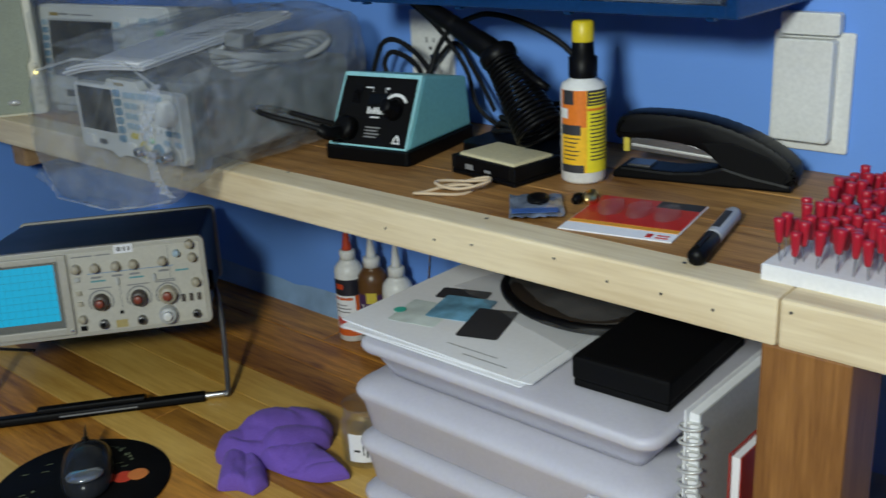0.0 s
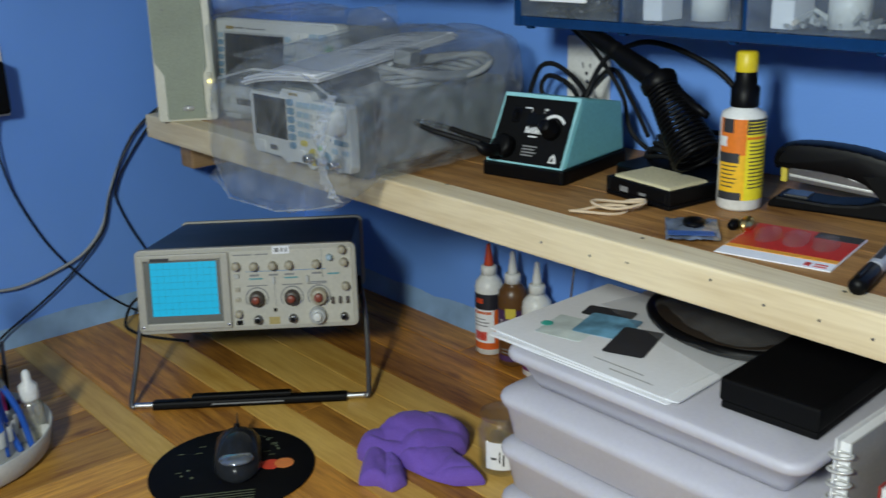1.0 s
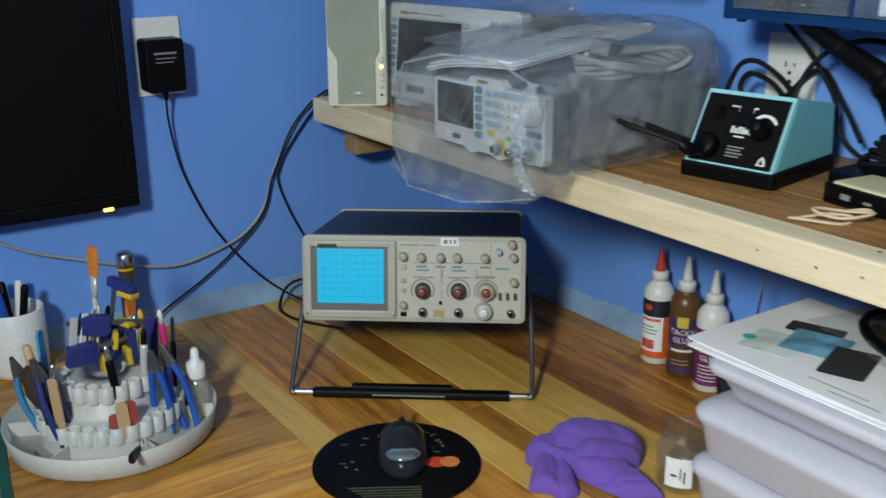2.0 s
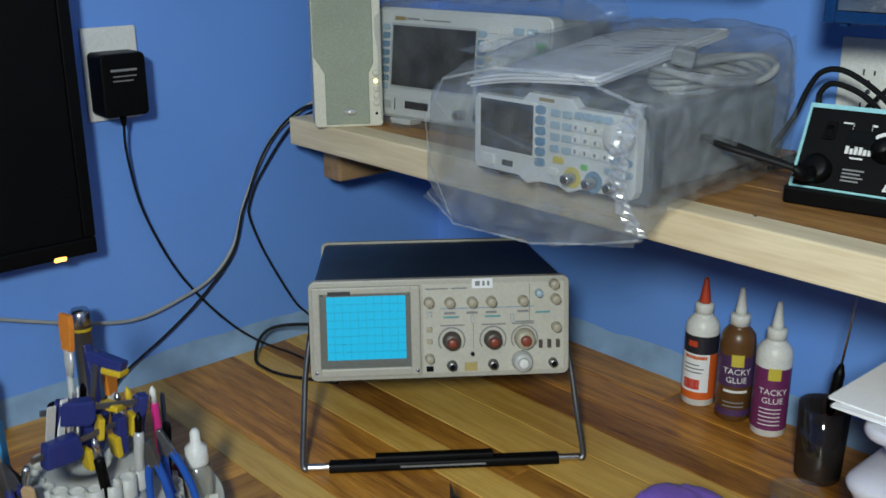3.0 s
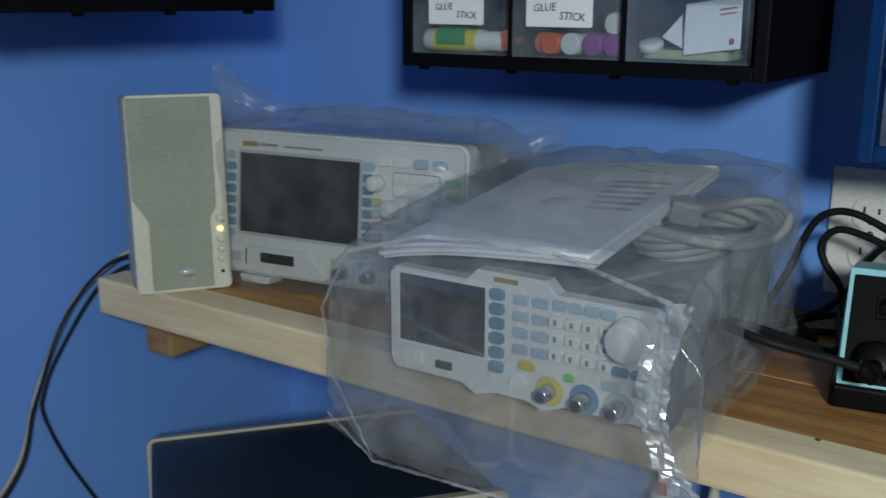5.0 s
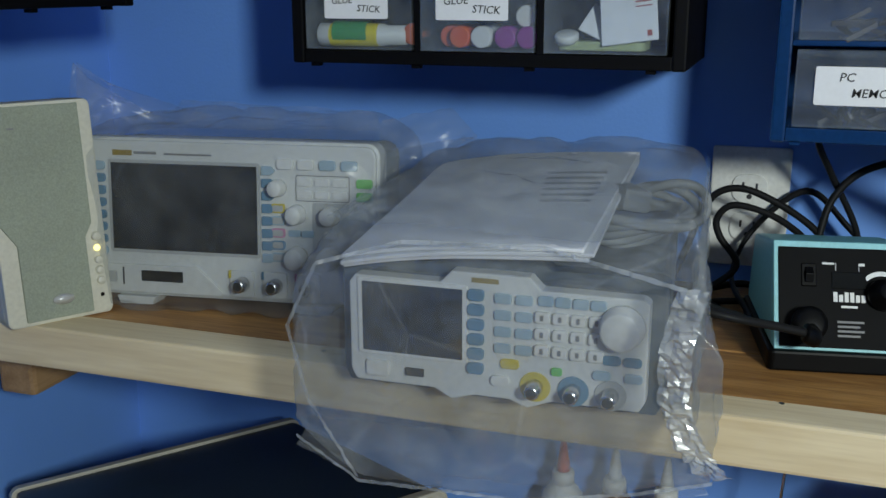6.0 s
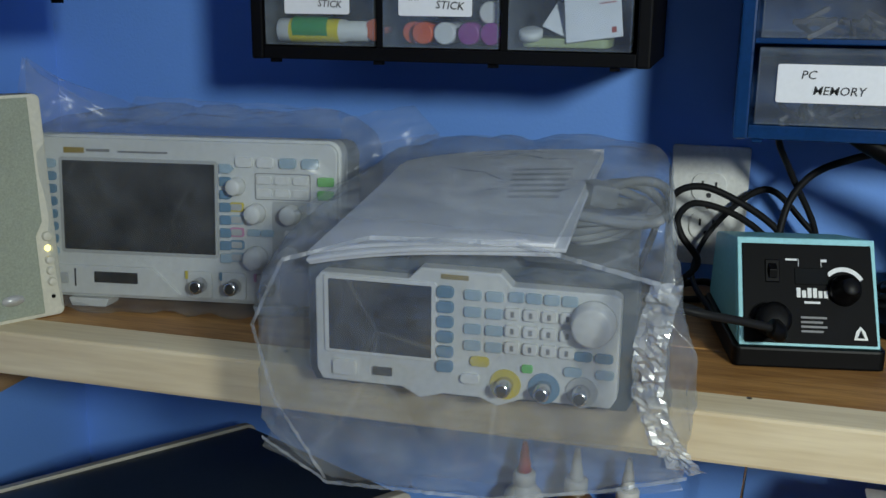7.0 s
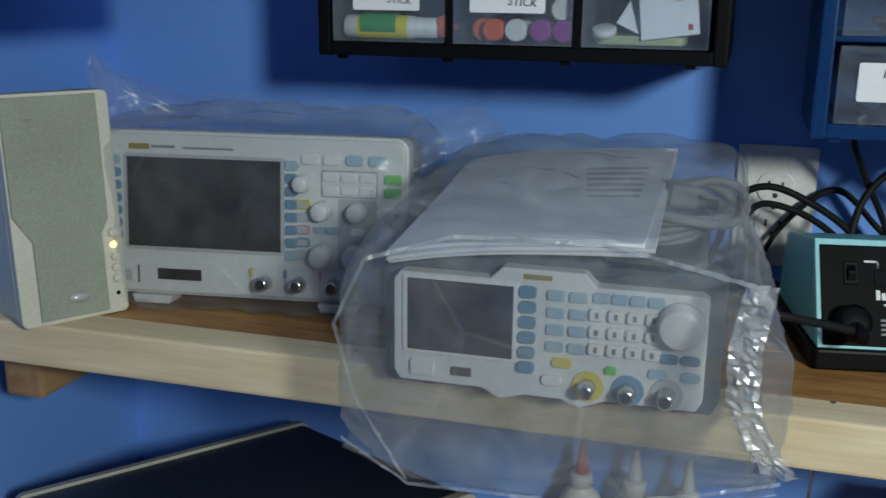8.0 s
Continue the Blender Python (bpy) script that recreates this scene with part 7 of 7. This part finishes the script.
part("stem", lathe([(0.005, 0.088), (0.0055, 0.09), (0.0055, 0.115), (0.004, 0.118)], 12), WOOD_H, rbr, "bare wooden stem", True)
stick("tube_tool", placed(-86, 0.108, 0.05, -6, -16), 0.004, 0.085, STEEL, "bright steel tube tool in the carousel")
brush(placed(190, 0.030, 0.088, 2, 4) @ Matrix.Diagonal((1, 1, 1.33, 1)), LIGHT_GREY, "flat brush with orange bristles")
brush(placed(125, 0.076, 0.05, 4, -3), BLACK, "small flat brush with orange bristles")


def bar_clamp(m, l, label):
    t = grouped("bar_clamp", m, label, "clamp", "clamps on the carousel")
    part("bar", box(-0.003, 0.003, -0.0015, 0.0015, 0.0, l, 0.0004, 1), DARK_STEEL, t)
    part("grip", prism([(-0.012, l * 0.15), (0.014, l * 0.1), (0.018, l * 0.45), (0.010, l * 0.5), (-0.010, l * 0.48)], -0.008, 0.008, 0.003), NAVY_H, t, "navy plastic grip")
    part("jaw", prism([(-0.008, l * 0.9), (0.034, l * 0.86), (0.036, l * 0.96), (-0.008, l)], -0.007, 0.007, 0.002), NAVY_H, t, "navy jaw")
    for z in (0.52, 0.83):
        part("pad", box(0.012, 0.036, -0.0085, 0.0085, l * z, l * z + 0.007, 0.002), YELLOW_H, t, "yellow rubber pad")
    return t


FLAT = pose(0, 0, 0, -90) @ pose(0, 0, 0, 0, 0, 90)  # a clamp lying with its jaws down
bar_clamp(pose(0.362, -0.872, 0.884) @ pose(0, 0, 0, 3, 0, 6) @ FLAT, 0.105, "small navy and yellow bar clamp across the carousel")
bar_clamp(pose(0.340, -0.850, 0.921) @ pose(0, 0, 0, -8, 0, -8) @ FLAT, 0.110, "small navy and yellow bar clamp across the carousel")
bar_clamp(pose(0.322, -0.800, 0.842) @ pose(0, 0, 0, -8, 6, 30), 0.125, "small navy and yellow bar clamp standing in the carousel")
for k in range(4):
    t = grouped("file_strip", pose(0.352 - 0.004 * k, -0.852 + 0.012 * k, 0.868) @ pose(0, 0, 0, -8 - 3 * k, 4, 20 * k), "pale metal file standing in the carousel", "file", "tools in the carousel")
    part("strip", box(-0.0012, 0.0012, -0.0048, 0.0048, 0.0, 0.066, 0.0008, 1), WHITE_PL if k % 2 else SILVER, t)
pump = grouped("steel_punch", pose(0.058, -0.689, DESK) @ Matrix.Diagonal((1, 1, 1.1, 1)), "upright dull steel tool with a bright cap by the wall", "tool")
part("barrel", lathe([(0.015, 0.0005), (0.016, 0.006), (0.0125, 0.012), (0.0125, 0.125), (0.0135, 0.127)], 24), DARK_STEEL, pump, "", True)
part("band", lathe([(0.0137, 0.120), (0.0137, 0.124)], 24, False), YELLOW_H, pump, "", True)
part("cap", lathe([(0.0138, 0.126), (0.0142, 0.130), (0.0142, 0.142), (0.011, 0.146)], 24), STEEL, pump, "bright steel cap", True)
part("handle", prism([(0.010, 0.03), (0.022, 0.02), (0.026, 0.07), (0.014, 0.105), (0.010, 0.10)], -0.006, 0.006, 0.002), NAVY_H, pump, "navy handle")
drop = grouped("dropper_bottle", placed(74, 0.148, 0.009), "small clear bottle with a white dropper cap", "bottle")
part("body", lathe([(0.013, 0), (0.0155, 0.003), (0.0155, 0.048), (0.011, 0.056), (0.009, 0.058)], 24), glass("milky_bottle", (0.9, 0.88, 0.8), 0.15, 0.45, (0.62, 0.6, 0.52), gloss=0.08), drop, "", True)
part("cap", lathe([(0.0125, 0.057), (0.013, 0.060), (0.0125, 0.078), (0.006, 0.084), (0.0055, 0.096), (0.003, 0.100)], 22), WHITE_PL, drop, "white dropper cap", True)
redc = grouped("small_bottle", placed(96, 0.142, 0.009), "small dark red bottle in the carousel tray", "bottle")
part("body", lathe([(0.009, 0), (0.010, 0.002), (0.010, 0.035), (0.006, 0.04)], 18), plain("dark_red", (0.2, 0.015, 0.02), 0.3), redc, "", True)
clip = grouped("black_clip", placed(-2, 0.166, 0.036, 80, 30), "black spring clip hooked over the carousel rim", "clip")
part("body", prism([(-0.004, 0), (0.004, 0), (0.006, 0.035), (0.0, 0.04), (-0.006, 0.035)], -0.003, 0.003, 0.001), BLACK, clip)
part("wire", tube([(0.008 * math.cos(t), 0.0, -0.010 + 0.010 * math.sin(t)) for t in np.linspace(0, 2 * math.pi, 11)[:-1]], 0.001, 6, 4, True), STEEL, clip, "", True)
for a, r in ((-60, 0.145), (-66, 0.152), (-80, 0.14)):
    s = grouped("small_screw_bit", placed(a, r, 0.013, 85, a), "small dark screwdriver bit in the carousel tray", "bit", "tools in the carousel")
    part("bit", lathe([(0.003, 0), (0.003, 0.012), (0.0015, 0.02)], 6), DARK_STEEL, s)

# white mug with pens behind the carousel
mug = grouped("mug", pose(0.056, -0.862, DESK) @ Matrix.Diagonal((1, 1, 0.94, 1)), "plain white mug holding pens and a blue brush", "mug")
part("cup", lathe([(0.034, 0.0005), (0.040, 0.004), (0.0425, 0.012), (0.0435, 0.110), (0.042, 0.112), (0.040, 0.110), (0.039, 0.012), (0.0, 0.010)], 40, False), plain("white_ceramic", (0.74, 0.74, 0.72), 0.25), mug, "", True)
part("handle", tube([(-0.042, 0, 0.085), (-0.062, 0, 0.08), (-0.068, 0, 0.055), (-0.06, 0, 0.03), (-0.042, 0, 0.025)], 0.005, 10), bpy.data.materials["white_ceramic"], mug, "", True)
for k, (c, lx, ly, lab) in enumerate(((BLUE_H, 14, 10, "blue"), (BLACK, -12, 8, "black"), (BLACK, 5, -14, "black"), (WHITE_PL, -10, -10, "white"), (TEAL_H, 18, -4, "light blue"))):
    p = grouped("pen", pose(0.056, -0.862, DESK + 0.013) @ pose(0, 0, 0, lx * 0.7, ly * 0.7, 0), lab + " pen standing in the white mug", "pen", "pens in the mug")
    part("barrel", lathe([(0.0035, 0), (0.0058, 0.004), (0.0058, 0.125), (0.004, 0.13)], 12), c, p, "", True)
